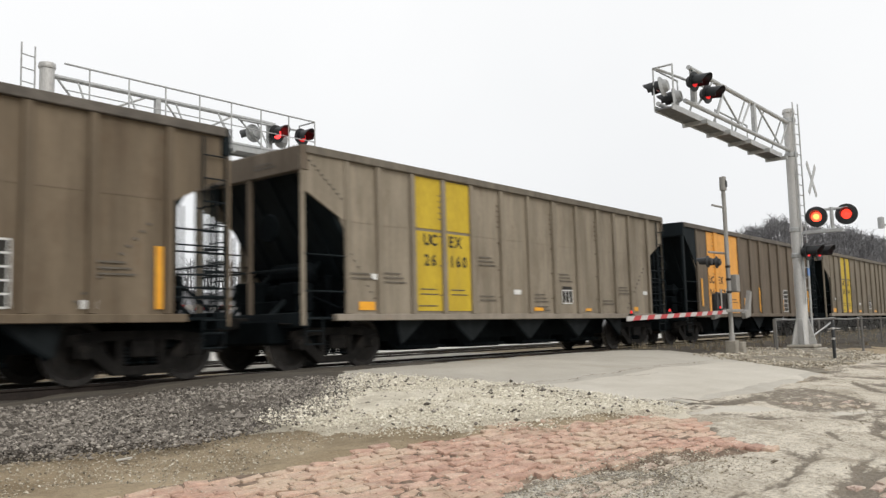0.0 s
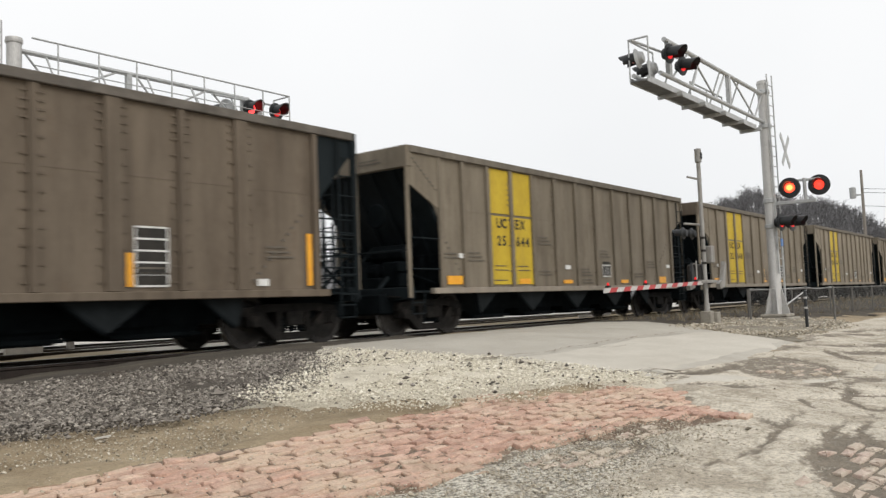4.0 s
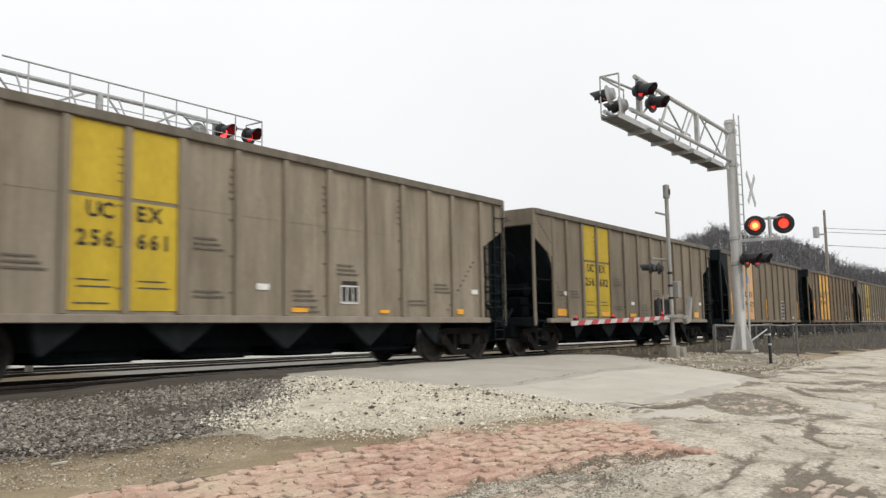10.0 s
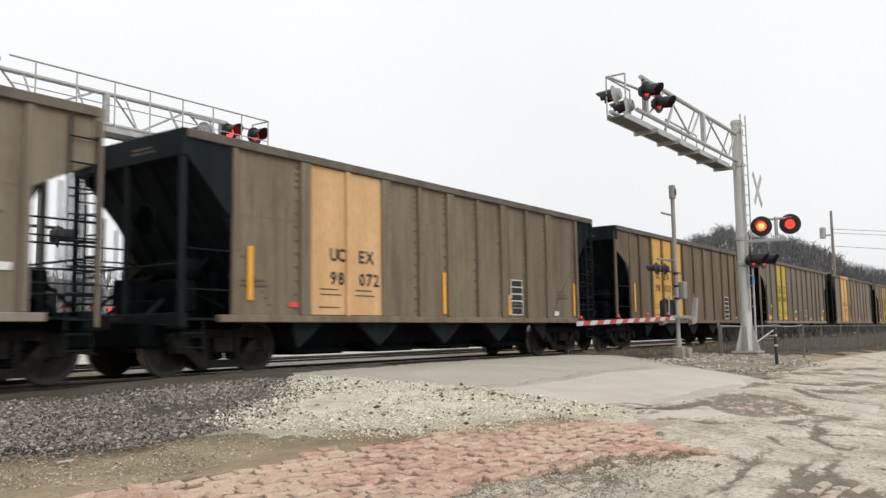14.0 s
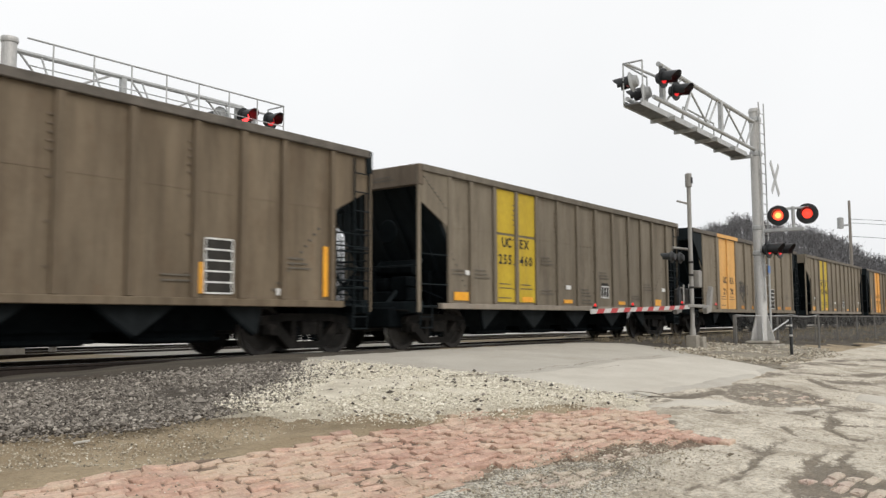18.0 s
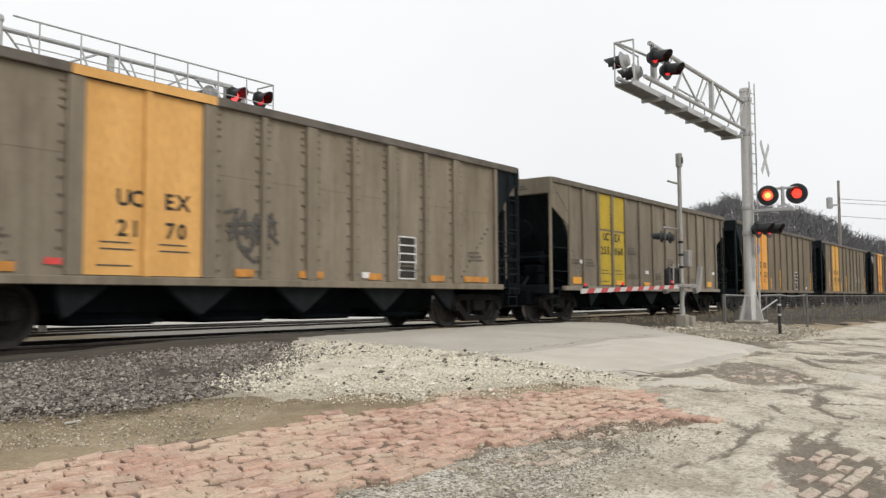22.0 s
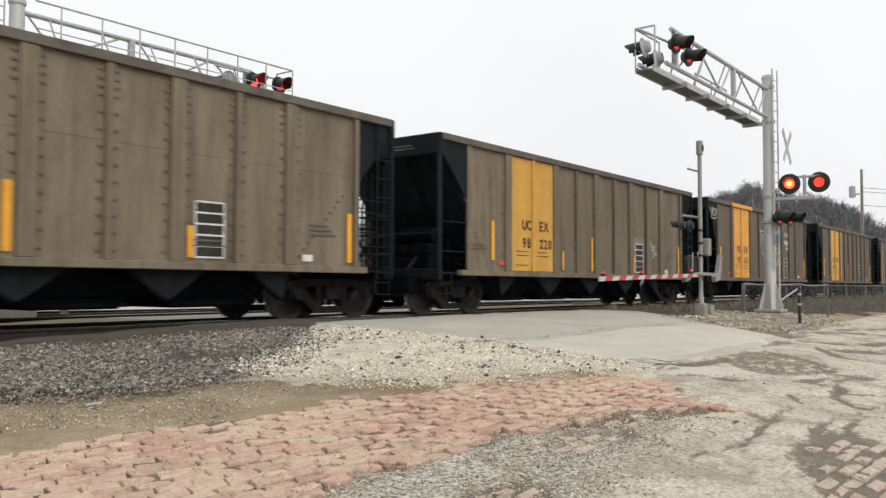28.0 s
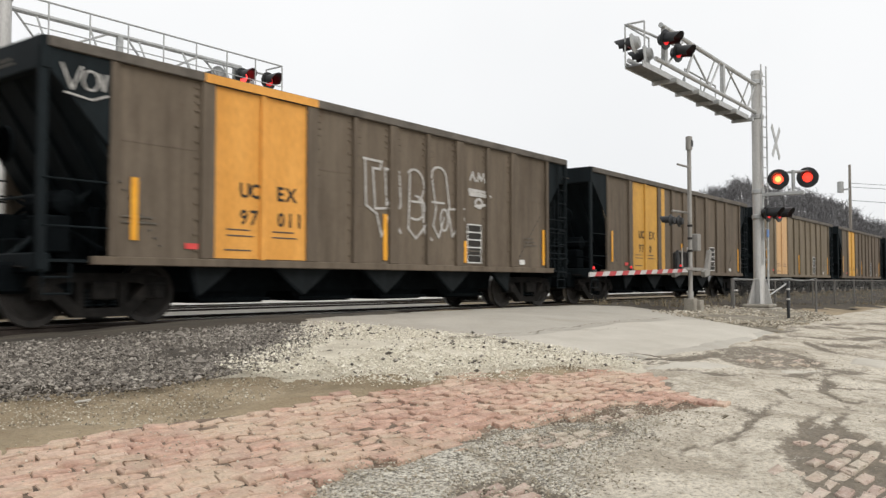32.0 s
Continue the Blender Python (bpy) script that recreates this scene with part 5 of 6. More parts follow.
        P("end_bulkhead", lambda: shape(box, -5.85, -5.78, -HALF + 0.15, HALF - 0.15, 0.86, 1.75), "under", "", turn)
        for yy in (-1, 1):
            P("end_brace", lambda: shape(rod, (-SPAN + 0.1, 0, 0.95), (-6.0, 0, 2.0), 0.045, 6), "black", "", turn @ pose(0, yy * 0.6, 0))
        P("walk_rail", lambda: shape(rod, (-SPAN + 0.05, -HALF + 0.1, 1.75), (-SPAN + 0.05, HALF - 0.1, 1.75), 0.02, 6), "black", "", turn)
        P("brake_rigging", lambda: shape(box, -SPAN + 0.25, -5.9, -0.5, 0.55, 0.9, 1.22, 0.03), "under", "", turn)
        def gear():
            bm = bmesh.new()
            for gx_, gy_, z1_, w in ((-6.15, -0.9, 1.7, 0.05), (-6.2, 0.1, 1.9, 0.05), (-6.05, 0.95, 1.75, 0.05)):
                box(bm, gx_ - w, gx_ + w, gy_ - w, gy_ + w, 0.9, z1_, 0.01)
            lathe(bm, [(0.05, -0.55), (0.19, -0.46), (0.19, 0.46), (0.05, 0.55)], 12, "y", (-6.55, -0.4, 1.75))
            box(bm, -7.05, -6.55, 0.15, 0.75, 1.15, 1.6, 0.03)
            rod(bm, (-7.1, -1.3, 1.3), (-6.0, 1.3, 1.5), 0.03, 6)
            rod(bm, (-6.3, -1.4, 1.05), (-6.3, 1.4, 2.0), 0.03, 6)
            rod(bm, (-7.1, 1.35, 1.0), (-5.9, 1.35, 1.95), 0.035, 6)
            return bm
        P("end_gear", gear, "under", "black brake pipes, valves and brackets", turn)
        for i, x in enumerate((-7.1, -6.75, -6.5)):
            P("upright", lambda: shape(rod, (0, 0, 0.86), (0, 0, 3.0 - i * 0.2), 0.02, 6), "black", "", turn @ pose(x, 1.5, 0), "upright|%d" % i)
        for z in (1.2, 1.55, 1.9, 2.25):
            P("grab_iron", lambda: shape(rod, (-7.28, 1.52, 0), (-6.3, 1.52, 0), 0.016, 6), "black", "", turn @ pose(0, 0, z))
        # Oversized block added to fill the gap below the couplers with dark gear.
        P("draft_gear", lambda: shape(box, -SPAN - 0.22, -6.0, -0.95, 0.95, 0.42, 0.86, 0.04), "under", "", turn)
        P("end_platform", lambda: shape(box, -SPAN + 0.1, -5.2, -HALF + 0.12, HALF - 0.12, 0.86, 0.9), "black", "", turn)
        P("end_post", lambda: shape(box, -SPAN + 0.02, -SPAN + 0.1, -0.05, 0.05, 0.9, SIDE_TOP - 0.25, 0.008), end_face, "", turn @ pose(0, s * 0.05, 0), "end_post")
        for e in (-1, 1):
            yy = e * (HALF - 0.05)
            P("corner_post", lambda: shape(box, -SPAN, -SPAN + (0.13 if black_end else 0.09), -0.03, 0.03, 0.75, SIDE_TOP, 0.008), end_paint, "", turn @ pose(0, yy, 0), "corner_post|%s" % black_end)
            P("sill_step", lambda: shape(step_iron), "black", "", turn @ pose(0, yy, 0))
            if black_end:
                P("gusset", lambda: shape(slab, [(-SPAN + 0.13, SIDE_TOP), (-cut, SIDE_TOP), (-cut, 2.5), (-6.36, 2.58), (-SPAN + 0.13, 3.5)], "y", -0.03, 0.0), "black", "black corner gusset", turn @ pose(0, yy, 0), "gusset|b")
            else:
                P("gusset", lambda: shape(slab, [(-SPAN + 0.09, SIDE_TOP), (-cut, SIDE_TOP), (-cut, 2.62), (-6.4, 2.69), (-SPAN + 0.09, 3.12)], "y", -0.03, 0.0), paint, "taupe corner gusset", turn @ pose(0, yy, 0), "gusset|y")
            for z in (1.35, 2.0):
                P("grab_rail", lambda: shape(rod, (-SPAN + 0.05, 0, 0), (-cut, 0, 0), 0.014, 6), "black", "", turn @ pose(0, yy * 1.02, z), "grab_rail|h")
        # ladder on the corner: uprights and rungs
        def ladder():
            bm = bmesh.new()
            for x in (-SPAN + 0.1, -SPAN + 0.52):
                rod(bm, (x, HALF, 0.7), (x, HALF, SIDE_TOP - 0.05), 0.02, 6)
            for i in range(8):
                rod(bm, (-SPAN + 0.1, HALF + 0.01, 0.85 + i * 0.37), (-SPAN + 0.52, HALF + 0.01, 0.85 + i * 0.37), 0.014, 6)
            for yy in (0.55, 1.05):
                rod(bm, (-SPAN - 0.04, yy, 0.8), (-SPAN - 0.04, yy, TOP - 0.05), 0.02, 6)
            for i in range(8):
                rod(bm, (-SPAN - 0.04, 0.55, 0.9 + i * 0.37), (-SPAN - 0.04, 1.05, 0.9 + i * 0.37), 0.014, 6)
            return bm
        P("ladder", ladder, "black", "black corner ladder", turn)
        def coupler():
            bm = bmesh.new()
            box(bm, -SPAN - 0.45, -SPAN + 0.1, -0.09, 0.09, 0.72, 0.92, 0.02)
            box(bm, -SPAN - 0.78, -SPAN - 0.4, -0.17, 0.12, 0.68, 0.97, 0.04)
            rod(bm, (-SPAN - 0.1, 0.32, 0.75), (-SPAN - 0.3, 0.36, 0.4), 0.028, 6)
            rod(bm, (-SPAN - 0.3, 0.36, 0.4), (-SPAN - 0.72, 0.3, 0.34), 0.028, 6)
            rod(bm, (-SPAN - 0.02, -1.3, 0.78), (-SPAN - 0.02, 0.2, 0.85), 0.018, 6)
            return bm
        P("coupler", coupler, "cast", "cast coupler with air hose", turn)
        build_truck(car, s * BOGIE)
    # brake gear on one end only
    def reservoir():
        bm = bmesh.new()
        lathe(bm, [(0.05, -0.5), (0.2, -0.42), (0.2, 0.42), (0.05, 0.5)], 14, "y", (-6.6, 0.3, 1.35))
        box(bm, -6.95, -6.5, -0.9, -0.45, 1.0, 1.55, 0.03)
        return bm
    P("brake_reservoir", reservoir, "under", "black air reservoir and brake cylinder")
    P("brake_wheel", lambda: shape(lathe, [(0.24, 0), (0.265, 0.03), (0.24, 0.05), (0.22, 0.03), (0.24, 0)], 18, "x", (-SPAN - 0.08, -0.75, 2.5)), "under", "")
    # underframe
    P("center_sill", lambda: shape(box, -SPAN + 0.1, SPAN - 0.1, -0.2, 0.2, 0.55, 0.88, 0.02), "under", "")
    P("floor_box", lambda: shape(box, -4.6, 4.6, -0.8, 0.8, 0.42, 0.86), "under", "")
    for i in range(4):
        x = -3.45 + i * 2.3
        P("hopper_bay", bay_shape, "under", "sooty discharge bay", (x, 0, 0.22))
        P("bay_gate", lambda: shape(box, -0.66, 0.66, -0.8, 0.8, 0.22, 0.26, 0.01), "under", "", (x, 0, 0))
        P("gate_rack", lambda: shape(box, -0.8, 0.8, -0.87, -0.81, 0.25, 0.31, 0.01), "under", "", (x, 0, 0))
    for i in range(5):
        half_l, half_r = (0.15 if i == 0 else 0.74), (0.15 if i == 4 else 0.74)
        P("bay_plate", lambda: shape(slab, [(-half_l, 0.85), (half_r, 0.85), (0.03, 0.37), (-0.03, 0.37)], "y", -1.36, -1.305), "bay", "lighter sloped plate between two bays, light put into its colour", (-4.6 + i * 2.3, 0, 0), "bay_plate|%d" % (i in (0, 4)) + str(i == 4))
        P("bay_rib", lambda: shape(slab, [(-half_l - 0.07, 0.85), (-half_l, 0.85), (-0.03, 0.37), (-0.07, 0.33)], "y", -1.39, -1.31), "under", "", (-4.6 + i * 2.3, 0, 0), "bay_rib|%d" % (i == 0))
    return car


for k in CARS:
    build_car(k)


def spray(k, name, strokes, material, width, label):
    """Sprayed lines on a car's side: each stroke is a run of (x, z) points."""
    bm = bmesh.new()
    for st in strokes:
        for a, b in zip(st, st[1:]):
            d = Vector((b[0] - a[0], b[1] - a[1]))
            if d.length > 0:
                n = Vector((-d.y, d.x)).normalized() * width / 2
                e = d.normalized() * width / 2
                q = [(a[0] - e.x + n.x, a[1] - e.y + n.y), (b[0] + e.x + n.x, b[1] + e.y + n.y), (b[0] + e.x - n.x, b[1] + e.y - n.y), (a[0] - e.x - n.x, a[1] - e.y - n.y)]
                slab(bm, q, "y", -HALF + 0.0405, -HALF + 0.0435)
    tagged(part(name, bm, material, TRAIN[k], label), kind="stuff")


def loop(cx, cz, rx, rz, a0=0, a1=360, n=12):
    return [(cx + rx * math.cos(radians(a0 + (a1 - a0) * i / n)), cz + rz * math.sin(radians(a0 + (a1 - a0) * i / n))) for i in range(n + 1)]


spray(14, "graffiti", [
    [(-0.9, 3.02), (-0.35, 3.0), (-0.4, 2.85), (-0.62, 2.85), (-0.55, 2.05), (0.2, 2.1), (0.05, 2.35), (-0.2, 2.15), (-0.25, 2.88), (0.2, 2.85), (0.25, 2.15)],
    [(-0.85, 3.0), (-0.82, 2.1), (-0.5, 1.95), (-0.35, 1.5), (-0.1, 1.95), (0.25, 1.6)], loop(0.7, 2.62, 0.32, 0.34, 130, -60), [(0.55, 2.85), (0.5, 1.7), (0.75, 1.5), (1.1, 1.8)],
    loop(0.75, 2.15, 0.3, 0.25, 90, -120), [(0.62, 2.28), (0.95, 2.28), (1.05, 1.65), (1.3, 1.5)], [(1.3, 2.85)] + loop(1.55, 2.85, 0.28, 0.25, 150, 0) + [(1.95, 2.2), (2.5, 2.25)],
    [(1.3, 2.85), (1.45, 2.2), (1.35, 1.8), (1.55, 1.55), (1.75, 2.0)], loop(1.75, 1.95, 0.14, 0.24), [(1.9, 2.2), (2.05, 1.6), (2.4, 1.95)], [(1.2, 2.32), (1.75, 2.32)], [(2.35, 2.3), (2.5, 2.0)],
], "chalk", 0.045, "thin white outlined graffiti")
spray(14, "graffiti", [[(2.75, 2.95), (2.85, 3.12), (2.95, 2.95)], [(3.05, 2.95), (3.1, 3.12), (3.2, 2.98), (3.3, 3.12), (3.35, 2.95)], [(2.7, 2.72), (3.5, 2.7)], [(2.72, 2.66), (3.6, 2.62)], [(2.75, 2.6), (3.55, 2.6)], loop(3.1, 2.42, 0.14, 0.1), [(2.95, 2.35), (3.35, 2.4)]], "chalk", 0.06, "small white graffiti tag")
bm = bmesh.new()
for st in ([(-7.05, 3.6), (-6.9, 3.25), (-6.75, 3.6)], loop(-6.62, 3.42, 0.12, 0.14), [(-6.5, 3.55), (-6.42, 3.3), (-6.38, 3.55)], [(-7.0, 3.2), (-6.6, 3.15), (-6.35, 3.25)]):
    for a, b in zip(st, st[1:]):
        rod(bm, (a[0], -HALF + 0.015, a[1]), (b[0], -HALF + 0.015, b[1]), 0.02, 4)
tagged(part("graffiti", bm, "chalk", TRAIN[14], "chalky scrawl on the black gusset"), kind="stuff")
spray(10, "graffiti", [
    [(-1.95, 2.05), (-1.7, 2.12), (-1.85, 1.7), (-1.55, 2.1), (-1.5, 1.65), (-1.3, 2.05), (-1.2, 1.7), (-0.95, 2.1), (-0.85, 1.75)], [(-1.9, 1.85), (-1.4, 1.9), (-0.85, 1.95)],
    [(-1.85, 1.6), (-1.55, 1.78), (-1.25, 1.6), (-1.0, 1.75), (-0.8, 1.6)], [(-1.75, 1.95), (-1.65, 1.5), (-1.4, 1.45), (-1.35, 1.85)], [(-1.6, 1.45), (-1.35, 1.25), (-1.1, 1.3)], loop(-1.15, 1.82, 0.16, 0.17),
    [(-1.5, 1.35), (-1.3, 1.6), (-1.0, 1.5)], [(-1.9, 1.75), (-1.5, 1.72), (-1.1, 1.9)]], "spray", 0.055, "small dense black graffiti tag")
spray(13, "graffiti", [[(3.8, 2.02), (3.89, 1.75), (4.0, 1.52), (4.05, 1.65), (4.24, 1.62), (4.06, 1.76), (3.89, 1.75)], [(4.06, 1.76), (4.12, 1.9), (3.98, 1.82), (3.86, 1.94)]], "chalk", 0.04, "small white scrawl")


# ---- crossing signals ----
def lamp_head(parent, at, facing, lit="dim", big=False, back="shell", size=1.0, nod=0):
    """Round flasher: dish, hood, lens; faces along +y before it is turned."""
    r = 0.3 if big else 0.25
    m = Matrix.Translation(at) @ pose(0, 0, 0, 0, 0, facing) @ pose(0, 0, 0, -nod) @ Matrix.Diagonal((size, size, size, 1))
    head = part("flasher", shape(lathe, [(0.03, -0.16), (0.13, -0.15), (0.17, -0.05), (r, 0.0), (r, 0.012), (0.15, 0.016)], 24, "y"), "hood" if back != "shell" else "shell", parent, "round black-faced flasher", m, True)
    face = part("dish", shape(lathe, [(r - 0.005, 0.013), (r - 0.005, 0.02), (0.14, 0.026), (0.14, 0.013)], 24, "y"), "hood", head, "black dish")

    def visor():
        bm = bmesh.new()
        n = 16
        rows = []
        for i in range(n + 1):
            a = radians(-35 + 250 * i / n)
            length = 0.3 if big else 0.46
            length *= 0.72 + 0.28 * max(0.0, math.sin(a)) ** 0.6
            c, s = math.cos(a), math.sin(a)
            rows.append([bm.verts.new((q * c, h, q * s)) for q, h in ((0.17, 0.02), (0.175, length), (0.165, length), (0.16, 0.02))])
        for a, b in zip(rows, rows[1:]):
            for j in range(4):
                bm.faces.new((a[j], a[(j + 1) % 4], b[(j + 1) % 4], b[j]))
        bm.faces.new(rows[0])
        bm.faces.new(rows[-1][::-1])
        return bm
    part("visor", visor(), "hood", head, "black visor", None, True)
    part("lens", shape(lathe, [(0.002, 0.055), (0.07, 0.05), (0.14, 0.028), (0.14, 0.02)], 20, "y"), lit, head, "red lens", None, True)
    if lit == "lit":
        part("lens_core", shape(lathe, [(0.002, 0.068), (0.05, 0.064), (0.085, 0.05)], 16, "y"), "core", head, "glowing centre of the lens", None, True)
    return head


def base_fins(mast, x, y, z, r):
    for a in range(0, 360, 60):
        part("base_fin", shape(slab, [(r - 0.01, 0), (r + 0.22, 0), (r + 0.2, 0.1), (r + 0.03, 0.7), (r - 0.01, 0.74)], "y", -0.012, 0.012), "alum", mast, "", pose(x, y, z, 0, 0, a + 20))


def ladder_on(mast, x, y, z0, z1, turn=0):
    lad = part("ladder", shape(rod, (-0.17, 0, z0), (-0.17, 0, z1), 0.02, 6), "galv", mast, "galvanised ladder", pose(x, y, 0, 0, 0, turn))
    part("ladder_rail", shape(rod, (0.17, 0, z0), (0.17, 0, z1), 0.02, 6), "galv", lad)
    for i in range(int((z1 - z0) / 0.3)):
        part("rung", shape(rod, (-0.17, 0, z0 + 0.15 + i * 0.3), (0.17, 0, z0 + 0.15 + i * 0.3), 0.013, 6), "galv", lad)


G = float(height(25.06, 7.23))
gantry = thing("cantilever_signal", "grey aluminium cantilever mast with walkway truss and red flashers", "crossing signal", "cantilever signals")
MX, MY = 25.06, 7.23
part("foundation", shape(box, MX - 0.55, MX + 0.55, MY - 0.5, MY + 0.5, G - 0.3, G + 0.07, 0.03), "old_concrete", gantry, "weathered concrete foundation")
part("plinth", shape(box, MX - 0.4, MX + 0.4, MY - 0.38, MY + 0.38, G + 0.07, G + 0.17, 0.03), "old_concrete", gantry, "concrete plinth")
part("mast", shape(lathe, [(0.17, G + 0.17), (0.165, G + 0.19), (0.155, 7.62)], 24, "z", (MX, MY, 0)), "alum", gantry, "brushed aluminium mast", None, True)
part("mast_cap", shape(lathe, [(0.17, 7.6), (0.175, 7.64), (0.15, 7.72), (0.02, 7.74)], 24, "z", (MX, MY, 0)), "alum", gantry, "", None, True)
for z in (6.35, 7.38, 4.15, 3.4):
    part("clamp", shape(lathe, [(0.17, z - 0.07), (0.185, z - 0.05), (0.185, z + 0.05), (0.17, z + 0.07)], 24, "z", (MX, MY, 0)), "galv", gantry, "", None, True)
base_fins(gantry, MX, MY, G + 0.17, 0.16)
ladder_on(gantry, MX + 0.03, MY - 0.19, 2.0, 7.88, -8)
TIP = 17.0


def gantry_arm(parent, x_root, x_tip, y_truss, y_walk, y_rail, z_up, z_low, z_deck, z_rail, railed=True):
    """Truss with two chords and webs, a grating walkway beside it and a handrail."""
    s = 1 if x_tip > x_root else -1
    part("upper_chord", shape(rod, (x_root, y_truss, z_up), (x_tip - s * 0.9, y_truss, z_up), 0.055, 10), "galv", parent, "galvanised tube chord", None, True)
    part("lower_chord", shape(rod, (x_root, y_truss, z_low), (x_tip - s * 0.6, y_truss, z_low), 0.05, 10), "galv", parent, "galvanised tube chord", None, True)
    part("lower_chord", shape(rod, (x_root, y_walk, z_low - 0.12), (x_tip, y_walk, z_low - 0.12), 0.05, 10), "galv", parent, "galvanised tube chord", None, True)
    span = x_tip - s * 0.9 - x_root
    for u in (0.42, 0.97):
        part("web_post", shape(box, x_root + span * u - 0.07, x_root + span * u + 0.07, y_truss - 0.05, y_truss + 0.05, z_low, z_up), "galv", parent)
    for u0, u1 in ((0.02, 0.13), (0.38, 0.13), (0.45, 0.56), (0.78, 0.56), (0.8, 0.95), (0.7, 0.78)):
        part("web", shape(rod, (x_root + span * u0, y_truss, z_up), (x_root + span * u1, y_truss, z_low), 0.026, 8), "galv", parent)
    for u in (0.1, 0.3, 0.5, 0.7, 0.9):
        part("cross_brace", shape(rod, (x_root + span * u, y_truss, z_up), (x_root + span * u, y_walk, z_low - 0.12), 0.022, 8), "galv", parent)
        part("joist", shape(box, x_root + span * u - 0.04, x_root + span * u + 0.04, y_truss - 0.1, y_rail + (0.06 if y_rail > y_truss else -0.06), z_deck - 0.12, z_deck - 0.02), "galv", parent)
    y0, y1 = sorted((y_truss + (0.05 if y_rail > y_truss else -0.05), y_rail))
    a, b = sorted((x_root + s * 0.7, x_tip))
    part("walkway", shape(box, a, b, y0, y1, z_deck - 0.03, z_deck), "grating", parent, "steel grating walkway")
    for yy in (y0, y1):
        part("toe_rail", shape(box, a, b, yy - 0.012, yy + 0.012, z_deck - 0.06, z_deck + 0.07), "galv", parent)
    runs = [(x_root, x_tip)] if railed else [(x_tip - s * 1.3, x_tip), (x_root + s * 2.3, x_root + s * 4.6)]
    for n, (a, b) in enumerate(runs):
        top = z_rail if railed or n == 0 else z_rail - 0.25
        part("handrail", shape(rod, (a, y_rail, top), (b, y_rail, top), 0.022, 8), "galv", parent, "thin handrail")
        part("mid_rail", shape(rod, (a, y_rail, (top + z_deck) / 2), (b, y_rail, (top + z_deck) / 2), 0.014, 8), "galv", parent)
        count = 8 if railed else 2 + n
        for i in range(count):
            x = a + (b - a) * ((i + 0.6) / (count - 0.4) if railed else i / (count - 1))
            part("rail_post", shape(rod, (x, y_rail, z_deck), (x, y_rail, top), 0.018, 8), "galv", parent)
    part("end_rail", shape(rod, (x_tip, y_truss, z_rail), (x_tip, y_rail, z_rail), 0.022, 8), "galv", parent)
    part("rail_post", shape(rod, (x_tip, y_truss, z_deck), (x_tip, y_truss, z_rail), 0.02, 8), "galv", parent)


gantry_arm(gantry, MX, TIP - 0.1, MY, 7.6, 7.68, 7.3, 6.47, 6.24, 7.16, False)
part("lamp_arm", shape(rod, (18.9, MY, 7.05), (16.6, MY + 0.25, 7.05), 0.03, 8), "galv", gantry)
for x, y, z, f, mat in ((17.75, 7.1, 6.93, 172, "dim"), (18.5, 7.1, 6.8, 172, "dim"), (17.05, 7.55, 6.76, 6, "dim"), (17.75, 7.55, 6.66, 6, "dim")):
    lamp_head(gantry, (x, y, z), f, mat, False, "shell" if f < 90 else "black", 0.9, 7)
part("lamp_bracket", shape(box, MX - 0.05, MX + 0.05, 5.95, 7.2, 4.0, 4.1, 0.01), "galv", gantry, "grey steel lamp bracket")
part("lamp_post", shape(rod, (25.4, 6.33, 4.05), (25.4, 6.33, 4.75), 0.05, 10), "galv", gantry)
part("crossarm", shape(rod, (25.35, 6.75, 4.7), (25.5, 5.92, 4.7), 0.04, 10), "galv", gantry)
lamp_head(gantry, (25.3, 6.72, 4.5), 100, "lit", True, "black")
lamp_head(gantry, (25.5, 5.96, 4.52), 100, "lamp2", True, "black")
part("crossarm", shape(rod, (24.7, 6.95, 3.62), (25.5, 6.75, 3.64), 0.035, 10), "hood", gantry)
lamp_head(gantry, (24.85, 6.9, 3.48), 172, "dim", False, "black")
lamp_head(gantry, (25.35, 6.74, 3.49), 172, "dim", False, "black")
part("blue_notice", shape(box, 24.86, 25.06, 6.93, 6.95, 2.8, 3.02, 0.005), "blue", gantry, "small blue emergency notice")
part("conduit", shape(rod, (25.15, 7.0, 1.2), (25.15, 7.0, 3.4), 0.03, 8), "galv", gantry)
cross = part("crossbuck", shape(box, -0.6, 0.6, -0.008, 0.008, -0.085, 0.085), "galv", gantry, "pale grey back of a crossbuck board", pose(25.27, 6.77, 5.6, 0, 48, 0))
part("board", shape(box, -0.6, 0.6, -0.018, -0.009, -0.085, 0.085), "galv", cross, "pale grey back of a crossbuck board", pose(0, 0, 0, 0, -96, 0))

GF = 0.86
far_gantry = thing("cantilever_signal", "grey cantilever mast with handrailed walkway beyond the tracks", "crossing signal", "cantilever signals")
part("plinth", shape(box, 8.33 - 0.4, 8.33 + 0.4, 17.5, 18.3, 0.6, GF + 0.2, 0.03), "concrete", far_gantry, "concrete plinth")
part("mast", shape(lathe, [(0.17, GF + 0.2), (0.155, 7.5)], 24, "z", (8.33, 17.9, 0)), "alum", far_gantry, "brushed aluminium mast", None, True)
part("mast_cap", shape(lathe, [(0.17, 7.46), (0.185, 7.5), (0.17, 7.58), (0.02, 7.6)], 24, "z", (8.33, 17.9, 0)), "alum", far_gantry, "", None, True)
base_fins(far_gantry, 8.33, 17.9, GF + 0.2, 0.16)
ladder_on(far_gantry, 7.9, 17.85, 1.5, 7.9, 15)
gantry_arm(far_gantry, 8.4, 15.55, 17.9, 17.35, 17.25, 7.33, 6.55, 6.3, 7.45)
